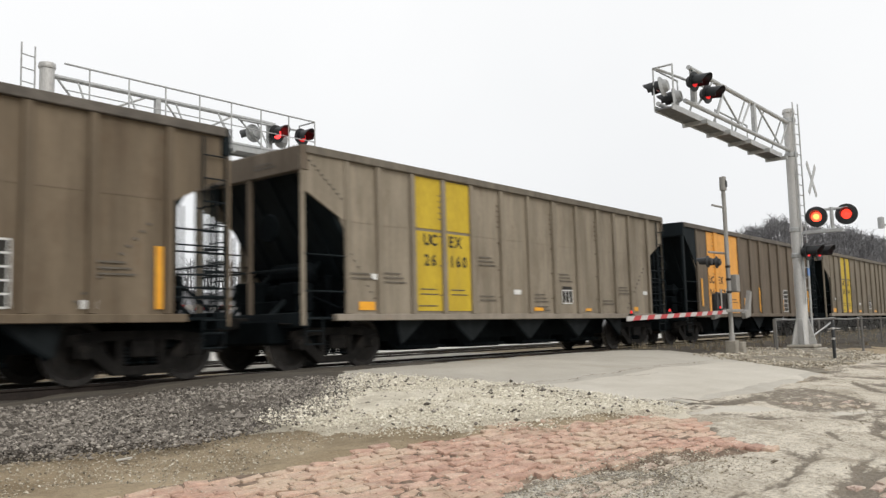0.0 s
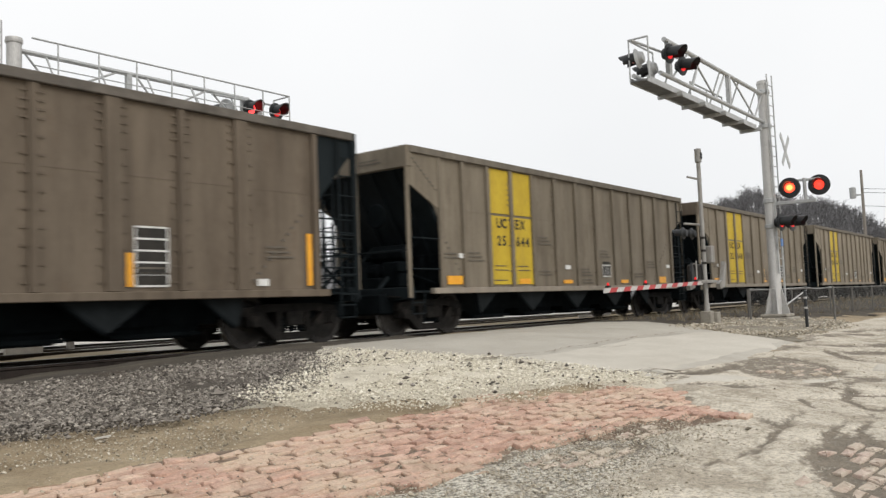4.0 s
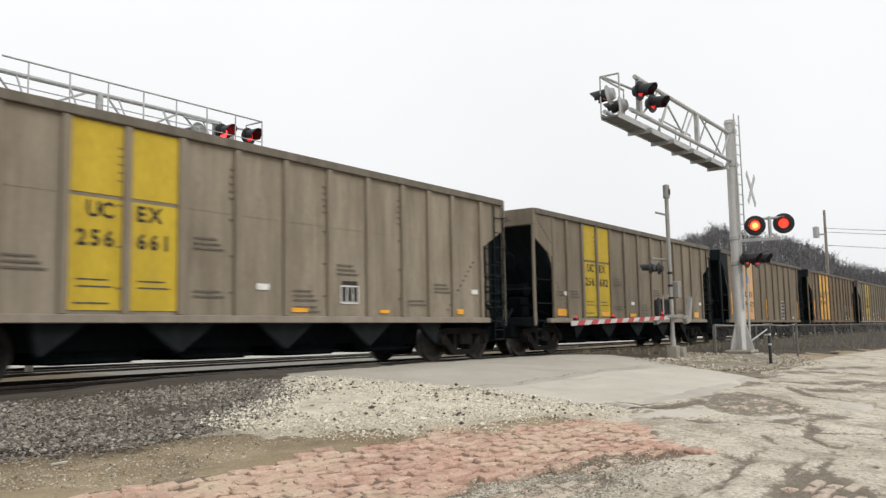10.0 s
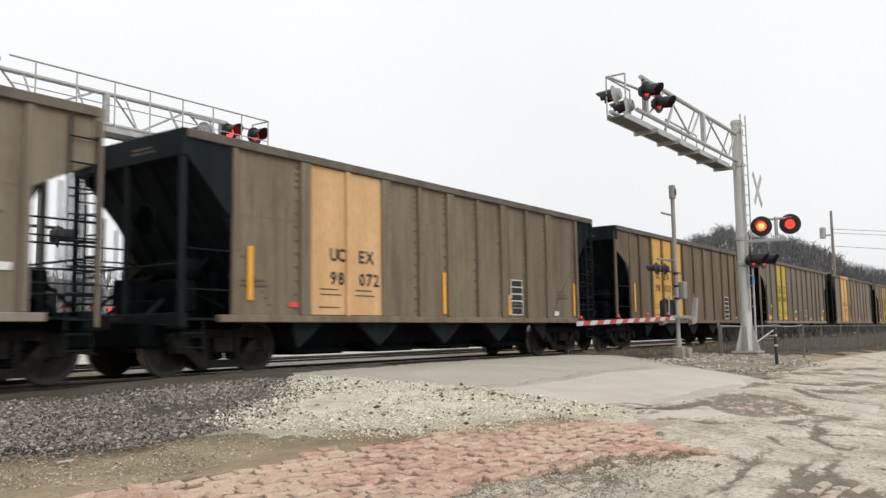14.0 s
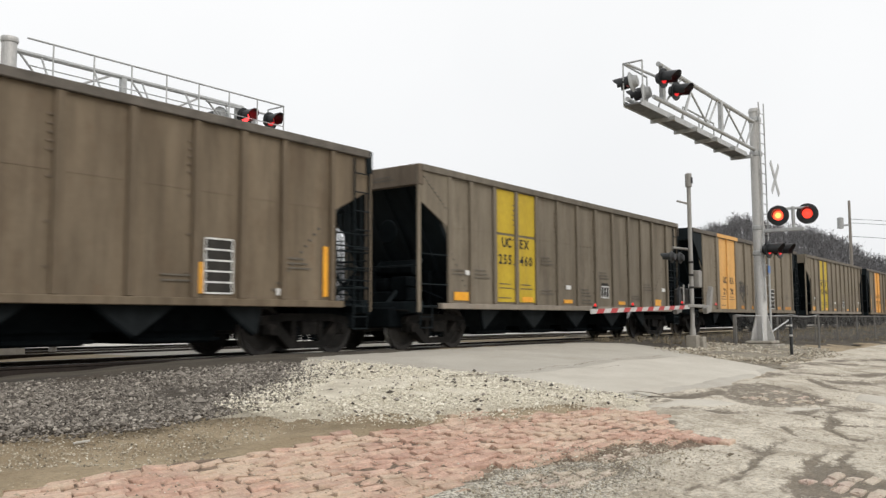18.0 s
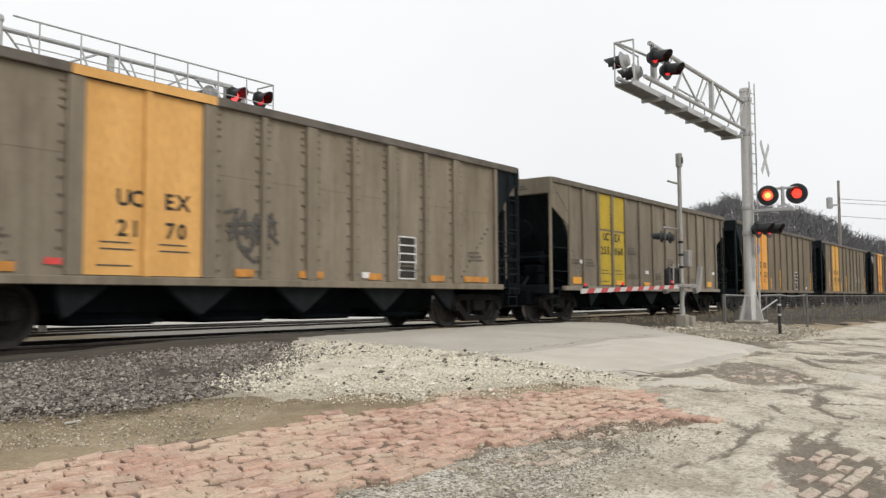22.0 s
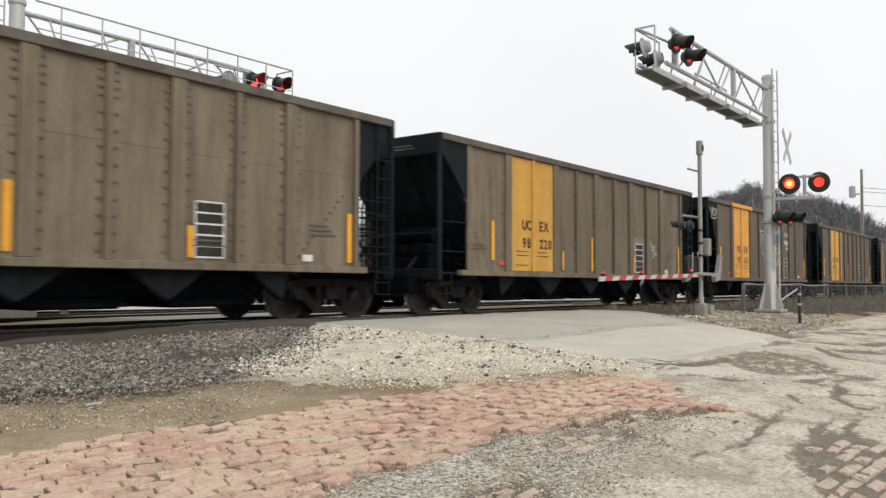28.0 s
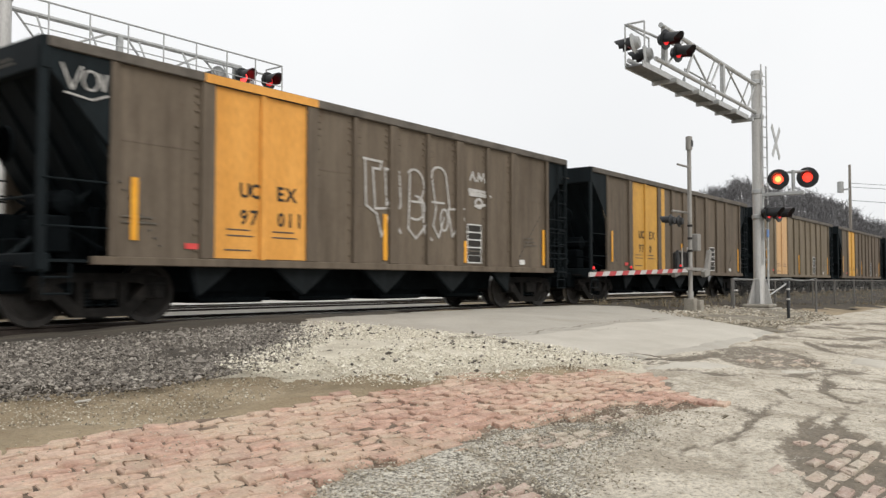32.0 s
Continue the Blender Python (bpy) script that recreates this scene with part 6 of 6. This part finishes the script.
part("lamp_arm", shape(rod, (13.4, 17.85, 7.25), (15.5, 17.7, 7.25), 0.03, 8), "galv", far_gantry)
for x, z, f, mat in ((14.55, 7.02, 180, "lit2"), (15.45, 7.08, 180, "dim"), (14.0, 7.0, 0, "dim"), (14.95, 6.98, 0, "dim")):
    lamp_head(far_gantry, (x, 17.7 if f else 18.0, z), f, mat, False, "shell" if f == 0 else "black")
part("crossarm", shape(rod, (8.3, 17.7, 3.95), (9.9, 17.65, 3.95), 0.035, 10), "hood", far_gantry)
for x in (8.6, 9.7):
    lamp_head(far_gantry, (x, 17.5, 3.75), -112, "off", False, "black")

# ---- gate on the near side ----
gx, gy = 21.0, 7.79
gz = float(height(gx, gy))
gate = thing("crossing_gate", "grey gate mast with a lowered red and white arm", "crossing gate")
part("foundation", shape(box, gx - 0.13, gx + 0.13, gy - 0.14, gy + 0.14, gz - 0.3, gz + 0.34, 0.02), "old_concrete", gate, "stained concrete foundation")
part("base_box", shape(box, gx + 0.08, gx + 0.32, gy - 0.24, gy + 0.04, gz - 0.05, gz + 0.3, 0.02), "old_concrete", gate, "grey junction box")
part("gate_mast", shape(lathe, [(0.075, gz + 0.1), (0.075, gz + 0.5), (0.056, gz + 0.55), (0.052, 5.0)], 16, "z", (gx, gy, 0)), "gate_alum", gate, "aluminium gate mast", None, True)
part("bell", shape(lathe, [(0.03, 4.9), (0.085, 4.92), (0.085, 5.26), (0.03, 5.28)], 16, "z", (gx, gy, 0)), "gate_alum", gate, "grey warning bell", None, True)
part("bell_slot", shape(box, gx - 0.04, gx + 0.04, gy - 0.1, gy - 0.08, 5.0, 5.16), "hood", gate)
part("bracket", shape(rod, (gx + 0.12, gy, 4.47), (gx - 0.5, gy + 0.12, 4.5), 0.028, 8), "gate_alum", gate)
part("crossarm", shape(rod, (gx - 0.7, gy + 0.2, 3.3), (gx + 0.1, gy + 0.1, 3.3), 0.03, 8), "gate_alum", gate)
for x, y in ((gx - 0.72, gy + 0.22), (gx - 0.25, gy + 0.18)):
    lamp_head(gate, (x, y, 3.06), 0, "dim", False, "black", 0.62)
part("mechanism", shape(box, gx - 0.16, gx + 0.2, gy + 0.08, gy + 0.42, 1.74, 2.28, 0.04), "wheel", gate, "dark gate mechanism housing")
part("cable_box", shape(box, gx + 0.2, gx + 0.42, gy - 0.14, gy + 0.06, 2.3, 2.75, 0.02), "gate_alum", gate, "grey cable box")
part("arm_bar", shape(box, gx - 0.75, gx + 0.45, gy - 0.2, gy - 0.1, 1.78, 1.86, 0.01), "gate_alum", gate)
part("counterweight", shape(slab, [(gx + 0.25, 1.62), (gx + 0.6, 1.68), (gx + 0.78, 2.3), (gx + 0.66, 2.34), (gx + 0.45, 1.85), (gx + 0.2, 1.76)], "y", gy - 0.3, gy - 0.2), "gate_alum", gate, "grey counterweight arm")
part("counterweight", shape(slab, [(gx + 0.25, 1.62), (gx + 0.6, 1.68), (gx + 0.78, 2.3), (gx + 0.66, 2.34), (gx + 0.45, 1.85), (gx + 0.2, 1.76)], "y", gy + 0.5, gy + 0.6), "gate_alum", gate, "grey counterweight arm")
part("flood_plate", shape(box, gx + 0.62, gx + 0.88, gy + 0.3, gy + 0.32, 1.92, 2.42, 0.005), "gate_white", gate, "small white plate behind the counterweight")
part("motor_guard", shape(slab, [(gx - 0.62, 1.8), (gx - 0.42, 1.8), (gx - 0.44, 2.12), (gx - 0.54, 2.3), (gx - 0.62, 2.1)], "y", gy + 0.1, gy + 0.16), "hood", gate, "black rubber guard")
for z in (2.95, 2.62, 2.3):
    part("clamp", shape(lathe, [(0.056, z - 0.03), (0.068, z - 0.02), (0.068, z + 0.02), (0.056, z + 0.03)], 12, "z", (gx, gy, 0)), "wheel", gate, "dark pipe clamp")
part("cable", shape(rod, (gx - 0.7, gy - 0.05, 1.85), (gx - 0.55, gy, 2.35), 0.02, 6), "gate_alum", gate)
x0, x1, n = 15.0, 20.35, 17
for i in range(n):
    a, b = x0 + (x1 - x0) * i / n, x0 + (x1 - x0) * (i + 1) / n
    za, zb = 1.6 + 0.14 * i / n, 1.6 + 0.14 * (i + 1) / n
    lean = 0.1
    part("arm_band", shape(slab, [(a - (lean if i else 0), za), (b - (lean if i < n - 1 else 0), zb), (b, zb + 0.092), (a, za + 0.092)], "y", gy - 0.18, gy - 0.15), "red" if i % 2 else "gate_white", gate, "red band" if i % 2 else "white band")
for x, z in ((15.2, 1.76), (17.0, 1.8), (19.9, 1.88)):
    g_l = part("arm_lamp", shape(box, x - 0.04, x + 0.04, gy - 0.21, gy - 0.12, z - 0.05, z - 0.01), "hood", gate, "small red gate lamp")
    part("lens", shape(lathe, [(0.024, z - 0.01), (0.027, z + 0.025), (0.01, z + 0.05)], 10, "z", (x, gy - 0.165, 0)), "gatelamp", g_l, "red lens", None, True)
# far gate arm seen between the cars
fg = thing("crossing_gate", "far gate mast with a lowered striped arm", "crossing gate", at=(9.2, 17.3, GF))
part("gate_mast", shape(lathe, [(0.085, 0), (0.065, 0.5), (0.06, 3.9)], 12, "z"), "gate_alum", fg, "aluminium gate mast", None, True)
part("mechanism", shape(box, -0.3, 0.3, -0.25, 0.2, 1.0, 1.6, 0.04), "hood", fg, "dark gate mechanism housing")
for i in range(17):
    part("arm_band", shape(slab, [(0.1 + 0.33 * i, 1.3), (0.43 + 0.33 * i, 1.3), (0.53 + 0.33 * i, 1.42), (0.2 + 0.33 * i, 1.42)], "y", -0.1, -0.07), "red" if i % 2 else "gate_white", fg, "red band" if i % 2 else "white band")

fl = part("arm_lamp", shape(box, 1.56, 1.64, -0.13, -0.04, 1.24, 1.32), "hood", fg, "small red gate lamp")
part("lens", shape(lathe, [(0.002, -0.165), (0.04, -0.155), (0.045, -0.13)], 10, "y", (1.6, 0, 1.28)), "lit2", fl, "red lens", None, True)

# ---- fence along the yard ----
fence = thing("chain_link_fence", "low rusty chain-link fence with steel posts", "fence")
line = [(24.6, 7.9), (30.4, 7.0), (37.0, 6.3), (46.0, 5.9), (60.0, 5.7), (80.0, 5.6)]
TOPZ = 1.56
wires = bmesh.new()
for (ax, ay), (bx_, by_) in zip(line, line[1:]):
    L = math.hypot(bx_ - ax, by_ - ay)
    m = max(2, round(L / 2.6))
    part("top_rail", shape(rod, (ax, ay, TOPZ), (bx_, by_, TOPZ), 0.018, 6), "old_steel", fence)
    for i in range(m):
        x, y = ax + (bx_ - ax) * i / m, ay + (by_ - ay) * i / m
        lean = random.uniform(-0.06, 0.06)
        part("fence_post", shape(rod, (x, y, float(height(x, y)) - 0.1), (x + lean, y, TOPZ + 0.04), 0.027, 8), "old_steel", fence)
    step_w = 0.075 if ax < 38 else 0.13
    cnt = int(L / step_w)
    z0 = float(height(ax, ay)) + 0.03
    dz = TOPZ - z0
    for i in range(-int(dz / step_w), cnt):
        for sgn in (1, -1):
            u0, u1 = i * step_w, i * step_w + dz
            if sgn < 0:
                u0, u1 = u1, u0
            za, zb = z0, TOPZ
            pts = []
            for u, z in ((u0, za), (u1, zb)):
                pts.append((u, z))
            (ua, za), (ub, zb) = pts
            if ua < 0 or ub < 0 or ua > L or ub > L:
                lo, hi = (0 - ua) / (ub - ua), (L - ua) / (ub - ua)
                lo, hi = sorted((lo, hi))
                lo, hi = max(lo, 0), min(hi, 1)
                if hi <= lo:
                    continue
                ua, ub, za, zb = ua + (ub - ua) * lo, ua + (ub - ua) * hi, za + (zb - za) * lo, za + (zb - za) * hi
            dx, dy = (bx_ - ax) / L, (by_ - ay) / L
            rod(wires, (ax + dx * ua, ay + dy * ua, za), (ax + dx * ub, ay + dy * ub, zb), 0.003 if ax < 38 else 0.005, 3, None, False)
tagged(part("wire_mesh", wires, "wire", fence, "rusty diagonal wire mesh"), kind="stuff")
part("brace", shape(rod, (25.0, 6.98, 1.08), (26.3, 6.72, 1.5), 0.022, 6), "galv", fence)
for x, y in ((23.9, 7.62), (26.45, 6.0)):
    part("corner_post", shape(rod, (x, y, float(height(x, y)) - 0.1), (x, y, 1.6), 0.03, 8), "old_steel", fence, "stout steel corner post")
for a, b, dip in (((26.25, 6.7), (26.45, 6.0), 0.06), ((23.9, 7.62), (26.25, 6.7), 0.03), ((26.45, 6.0), (30.4, 7.0), 0.05)):
    bm = bmesh.new()
    last = None
    for i in range(9):
        u = i / 8
        q = (a[0] + (b[0] - a[0]) * u, a[1] + (b[1] - a[1]) * u, 1.6 - dip * 4 * u * (1 - u))
        if last:
            rod(bm, last, q, 0.011, 5, None, False)
        last = q
    part("slack_wire", bm, "galv", fence, "slack pale wire along the top")

marker = thing("marker_post", "short black marker post with white bands", "post", at=(21.9, 5.62, float(height(21.9, 5.62)) - 0.05))
part("post", shape(lathe, [(0.04, 0), (0.04, 0.98), (0.02, 1.02)], 10, "z"), "hood", marker, "", None, True)
for z in (0.55, 0.8):
    part("white_band", shape(lathe, [(0.042, z), (0.042, z + 0.05)], 10, "z"), "gate_white", marker, "", None, True)

# ---- utility pole and wires ----
pole = thing("utility_pole", "weathered wooden utility pole with a transformer", "utility pole", at=(94.6, 18.0, 0.8))
part("pole", shape(rod, (0, 0, -0.5), (0.15, 0, 12.95), 0.2, 10, 0.13), "wood", pole, "", None, True)
part("transformer", shape(lathe, [(0.05, 10.0), (0.32, 10.05), (0.32, 11.15), (0.1, 11.25)], 12, "z", (-0.2, 0.85, 0)), "shell", pole, "grey can transformer", None, True)
part("bracket", shape(box, -0.1, 0.1, 0.0, 0.8, 10.3, 10.45), "galv", pole)
for z0, z1 in ((11.0, 8.0), (10.6, 7.6), (9.2, 6.0)):
    bm = bmesh.new()
    last = None
    for i in range(11):
        u = i / 10
        p = (0 + u * 6, -u * 42, z0 + (z1 - z0) * u - 2.4 * u * (1 - u))
        if last:
            rod(bm, last, p, 0.028, 4, None, False)
        last = p
    part("cable", bm, "hood", pole, "sagging overhead cable")


# ---- wooded hill and far trees ----
AZ = [-12, -5, 0, 3, 6, 8.8, 10.2, 11.2, 13, 15, 17.2, 19.4, 21, 22.5, 24, 27, 32]
EL = [0.4, 0.7, 1.1, 1.5, 2.0, 2.6, 3.2, 4.1, 4.7, 5.0, 5.8, 5.0, 4.4, 3.6, 2.6, 1.3, 0.4]
R0, R1 = 120.0, 210.0
az, rr = np.radians(np.linspace(-14, 34, 70)), np.linspace(R0, 330, 30)
A, R = np.meshgrid(az, rr)


def hill_z(a, r):
    top = R1 * np.tan(np.radians(np.interp(np.degrees(a), AZ, EL)))
    return 0.7 + top * step((r - R0) / (R1 - R0)) - 0.04 * np.maximum(r - R1, 0)


HX, HY, HZ = R * np.cos(A), R * np.sin(A), hill_z(A, R) + 0.7 * rough_noise(A * 40, R * 0.05, 31)
n_r, n_a = A.shape
me = bpy.data.meshes.new("wooded_hill")
me.from_pydata(np.stack([HX, HY, HZ], -1).reshape(-1, 3).tolist(), [], [(i * n_a + j, i * n_a + j + 1, (i + 1) * n_a + j + 1, (i + 1) * n_a + j) for i in range(n_r - 1) for j in range(n_a - 1)])
me.materials.append(M["slope"])
me.shade_smooth()
tagged(new("hill", me), "hillside under bare trees, haze put into its grey", "hill", "", "structure")


def wood(name, spots, label, seed, tall=(7, 11), twigs=34):
    """Bare trees: thin forked trunks with sprays of twigs, joined in one mesh."""
    r = np.random.RandomState(seed)
    V, F = [], []

    def stick(p, q, w0, w1):
        d = q - p
        side = np.cross(d, (0, 0, 1.0))
        side = side / (np.linalg.norm(side) + 1e-9) if np.linalg.norm(side) > 1e-6 else np.array([1.0, 0, 0])
        up = np.cross(side, d)
        up /= np.linalg.norm(up) + 1e-9
        b = len(V)
        for c, w in ((p, w0), (q, w1)):
            for k in range(3):
                ang = 2.094 * k
                V.append(c + w * (math.cos(ang) * side + math.sin(ang) * up))
        for k in range(3):
            F.append((b + k, b + (k + 1) % 3, b + 3 + (k + 1) % 3, b + 3 + k))

    for x, y, z in spots:
        h = r.uniform(*tall)
        base = np.array([x, y, z - 0.3])
        top = base + (r.normal(0, 0.4), r.normal(0, 0.4), h)
        stick(base, top, 0.14, 0.03)
        for i in range(r.randint(5, 8)):
            u = r.uniform(0.25, 0.8)
            p = base + (top - base) * u
            a, out = r.rand() * 6.28, h * r.uniform(0.22, 0.42) * (1.2 - u * 0.6)
            q = p + np.array([math.cos(a) * out, math.sin(a) * out, out * r.uniform(0.4, 1.2)])
            stick(p, q, 0.06, 0.02)
            for j in range(twigs // 6):
                v = r.uniform(0.3, 1.0)
                s0 = p + (q - p) * v
                a2 = r.rand() * 6.28
                l2 = out * r.uniform(0.3, 0.65)
                stick(s0, s0 + np.array([math.cos(a2) * l2, math.sin(a2) * l2, l2 * r.uniform(0.1, 1.0)]), 0.026, 0.01)
    me = bpy.data.meshes.new(name)
    me.from_pydata([tuple(v) for v in V], [], F)
    me.materials.append(M["bark"])
    return tagged(new(name, me), label, "trees", "", "stuff")


r = np.random.RandomState(5)
pa, pr = np.radians(r.uniform(3, 28, 2000)), R0 + 4 + (R1 + 12 - R0) * r.rand(2000) ** 0.65
wood("bare_woods", list(zip(pr * np.cos(pa), pr * np.sin(pa), hill_z(pa, pr))), "grey leafless woods covering the hill", 6, (3.0, 5.2), 42)
ta, tr_ = np.meshgrid(np.radians(np.linspace(24, 100, 160)), np.linspace(96, 170, 12))
tz = 0.8 + 9.0 * step((tr_ - 96) / 34) * step((np.degrees(ta) - 24) / 12) * (1 + 0.22 * rough_noise(ta * 22, tr_ * 0.02, 61)) - 0.05 * np.maximum(tr_ - 130, 0)
me = bpy.data.meshes.new("wooded_bank")
me.from_pydata(np.stack([tr_ * np.cos(ta), tr_ * np.sin(ta), tz], -1).reshape(-1, 3).tolist(), [], [(i * 160 + j, i * 160 + j + 1, (i + 1) * 160 + j + 1, (i + 1) * 160 + j) for i in range(11) for j in range(159)])
me.materials.append(M["haze"])
me.shade_smooth()
tagged(new("wooded_bank", me), "grey brushy bank beyond the far lot", "hill", "", "structure")
pa, pr = np.radians(r.uniform(26, 96, 420)), r.uniform(100, 140, 420)
wood("bare_trees", list(zip(pr * np.cos(pa), pr * np.sin(pa), 0.8 + 8.2 * step((pr - 96) / 34))), "grey leafless trees beyond the far lot", 7, (2.6, 5.2), 30)

comb = thing("guard_panel", "low white comb-shaped guard beside the far track", "guard", at=(27.2, 14.9, 0.72))
part("guard_bar", shape(box, 0, 2.6, -0.02, 0.02, 0.14, 0.19), "gate_white", comb)
for i in range(16):
    part("tooth", shape(box, 0.08 + i * 0.16, 0.14 + i * 0.16, -0.02, 0.02, 0.0, 0.14), "gate_white", comb)


# ---- paving bricks ----
SKEW = 0.36  # the courses' cross joints lean


def brick_mesh(seed, material="brick"):
    """A worn brick top: rounded, slightly uneven, with cross joints that lean."""
    r = random.Random(seed)
    bm = bmesh.new()
    lx, ly = 0.1205 - r.choice((0.0, 0.001, 0.002, 0.004, 0.009, 0.016)), 0.0645 - r.uniform(0.0, 0.004)
    rings = []
    lump = [(r.uniform(-0.014, 0.009), r.uniform(-0.009, 0.008), r.uniform(-0.012, 0.007)) for _ in range(8)]
    for grow, z in ((1.0, -0.05), (1.0, 0.02), (0.955, 0.03), (0.75, 0.034)):
        ring = []
        for (sx_, sy_), (dx, dy, dz) in zip(((-1, -0.85), (-0.92, -1), (0.92, -1), (1, -0.85), (1, 0.85), (0.92, 1), (-0.92, 1), (-1, 0.85)), lump):
            k = 1 if z > 0 else 0
            x, y = sx_ * (lx - (1 - grow) * 0.1) + dx * k, sy_ * (ly - (1 - grow) * 0.1) + dy * k
            ring.append(bm.verts.new((x + SKEW * y, y, z + dz * k)))
        rings.append(ring)
    for a, b in zip(rings, rings[1:]):
        for i in range(8):
            bm.faces.new((a[i], a[(i + 1) % 8], b[(i + 1) % 8], b[i]))
    bm.faces.new(rings[-1])
    return mesh_of(bm, "brick", material)


VARIANTS = [brick_mesh(i) for i in range(14)]
DUSTY = [brick_mesh(i + 20, "pale_brick") for i in range(10)]
paving = thing("brick_paving", "worn red street bricks laid in uneven courses", "pavement", kind="structure")
loose = thing("exposed_bricks", "old street bricks showing through worn asphalt", "pavement", kind="structure")
rb = random.Random(11)
spots = []
for row in range(-12, 40):
    for col in range(-4, 62):
        x = 0.243 * col + (0.1215 if row % 2 else 0) + SKEW * 0.124 * row + 0.05 * math.sin(row * 1.7) + rb.uniform(-0.01, 0.01)
        y = 1.6 + 0.124 * row + 0.03 * math.sin(x * 0.7 + row * 0.05) + rb.uniform(-0.005, 0.005) - 0.035 * (x - 5)
        spots.append((x, y))
SX, SY = np.array([s[0] for s in spots]), np.array([s[1] for s in spots])
edge = inside(BRICKS, SX, SY) + 0.17 * rough_noise(SX * 2.5, SY * 2.5, 40)
WORN = [[(5.15, 3.3), (5.4, 3.5), (5.8, 3.38), (6.3, 3.15), (6.9, 3.4), (7.2, 3.15), (6.5, 2.95), (5.8, 2.84), (5.4, 2.95)], [(3.8, 2.8), (4.1, 3.05), (4.6, 2.95), (4.6, 2.5), (4.0, 2.4)], [(5.1, 1.1), (5.4, 1.6), (6.5, 1.55), (7.2, 1.85), (7.9, 1.9), (8.05, 1.65), (7.6, 1.3), (7.2, 0.9), (6.0, 0.5)], [(11.9, 3.75), (13.2, 4.1), (13.4, 3.6), (13.0, 3.0), (12.4, 2.8), (12.1, 3.2)]]
worn = np.max([inside(w, SX, SY) for w in WORN], axis=0) + 0.1 * rough_noise(SX * 3, SY * 3, 41)
near_count, worn_count = 0, 0
order = sorted(range(len(spots)), key=lambda i: abs(SX[i] - 4.2) + abs(SY[i] - 4.2))
coords, faces = [], []
for i in order:
    if edge[i] < 0.03 and worn[i] < 0.0:
        continue
    if SX[i] < 1.0 or (edge[i] < 0.03 and rb.random() < 0.3) or (edge[i] < 0.15 and rb.random() < 0.12):
        continue
    x, y = spots[i]
    z = float(height(x, y)) + rb.uniform(-0.01, 0.008) + (0.004 if edge[i] >= 0.03 else -0.001)
    m = pose(x, y, z, 1.5 + rb.uniform(-3.4, 3.4), rb.uniform(-3.2, 3.2), -2 + rb.uniform(-5, 5))
    if edge[i] < 0.03 and worn_count < 290:
        worn_count += 1
        part("brick", DUSTY[rb.randrange(10)], None, loose, "", m @ Matrix.Diagonal((1.02, 0.74, 1, 1)))
    elif edge[i] >= 0.03 and near_count < 300:
        near_count += 1
        part("brick", VARIANTS[rb.randrange(14)], None, paving, "", m)
    else:
        src = VARIANTS[rb.randrange(14)]
        b = len(coords)
        coords += [tuple(m @ v.co) for v in src.vertices]
        faces += [tuple(b + k for k in p.vertices) for p in src.polygons]
me = bpy.data.meshes.new("far_bricks")
me.from_pydata(coords, [], faces)
me.materials.append(M["brick_far"])
far_bricks = new("brick_course", me)
far_bricks.parent = paving
tagged(far_bricks, "worn red bricks further along the street", kind="stuff")
stick_thing = thing("stick", "pale broken stick lying on the dirt", "stick", at=pose(3.94, 6.87, float(height(3.94, 6.87)) + 0.015, 0, 0, -12))
part("wood", shape(rod, (-0.07, 0, 0), (0.07, 0.012, 0.008), 0.01, 6), "sand", stick_thing)


def motions():
    """The train rolls past and slows; its wheels turn with it."""
    for k, car in TRAIN.items():
        x0 = (k + 0.085) * PITCH + 0.33 + SHIFT.get(k, 0)
        walk(car, [(t, pose(x0 - s, TRACK, RAIL + BODY)) for t, yaw, pitch, lean, s in PATH])
    times = [i * 0.1 for i in range(321)]
    run = np.interp(times, [p[0] for p in PATH], [p[4] for p in PATH])
    for group in WHEELS:
        first = group[0]
        at = first.matrix_basis.translation.copy()
        walk(first, [(t, pose(*at, 0, -math.degrees(s / RADIUS) % 360)) for t, s in zip(times, run)])
        for other in group[1:]:
            other.rotation_mode = "QUATERNION"
            keys = other.animation_data_create()
            keys.action = first.animation_data.action
            keys.action_slot = first.animation_data.action_slot


motions()
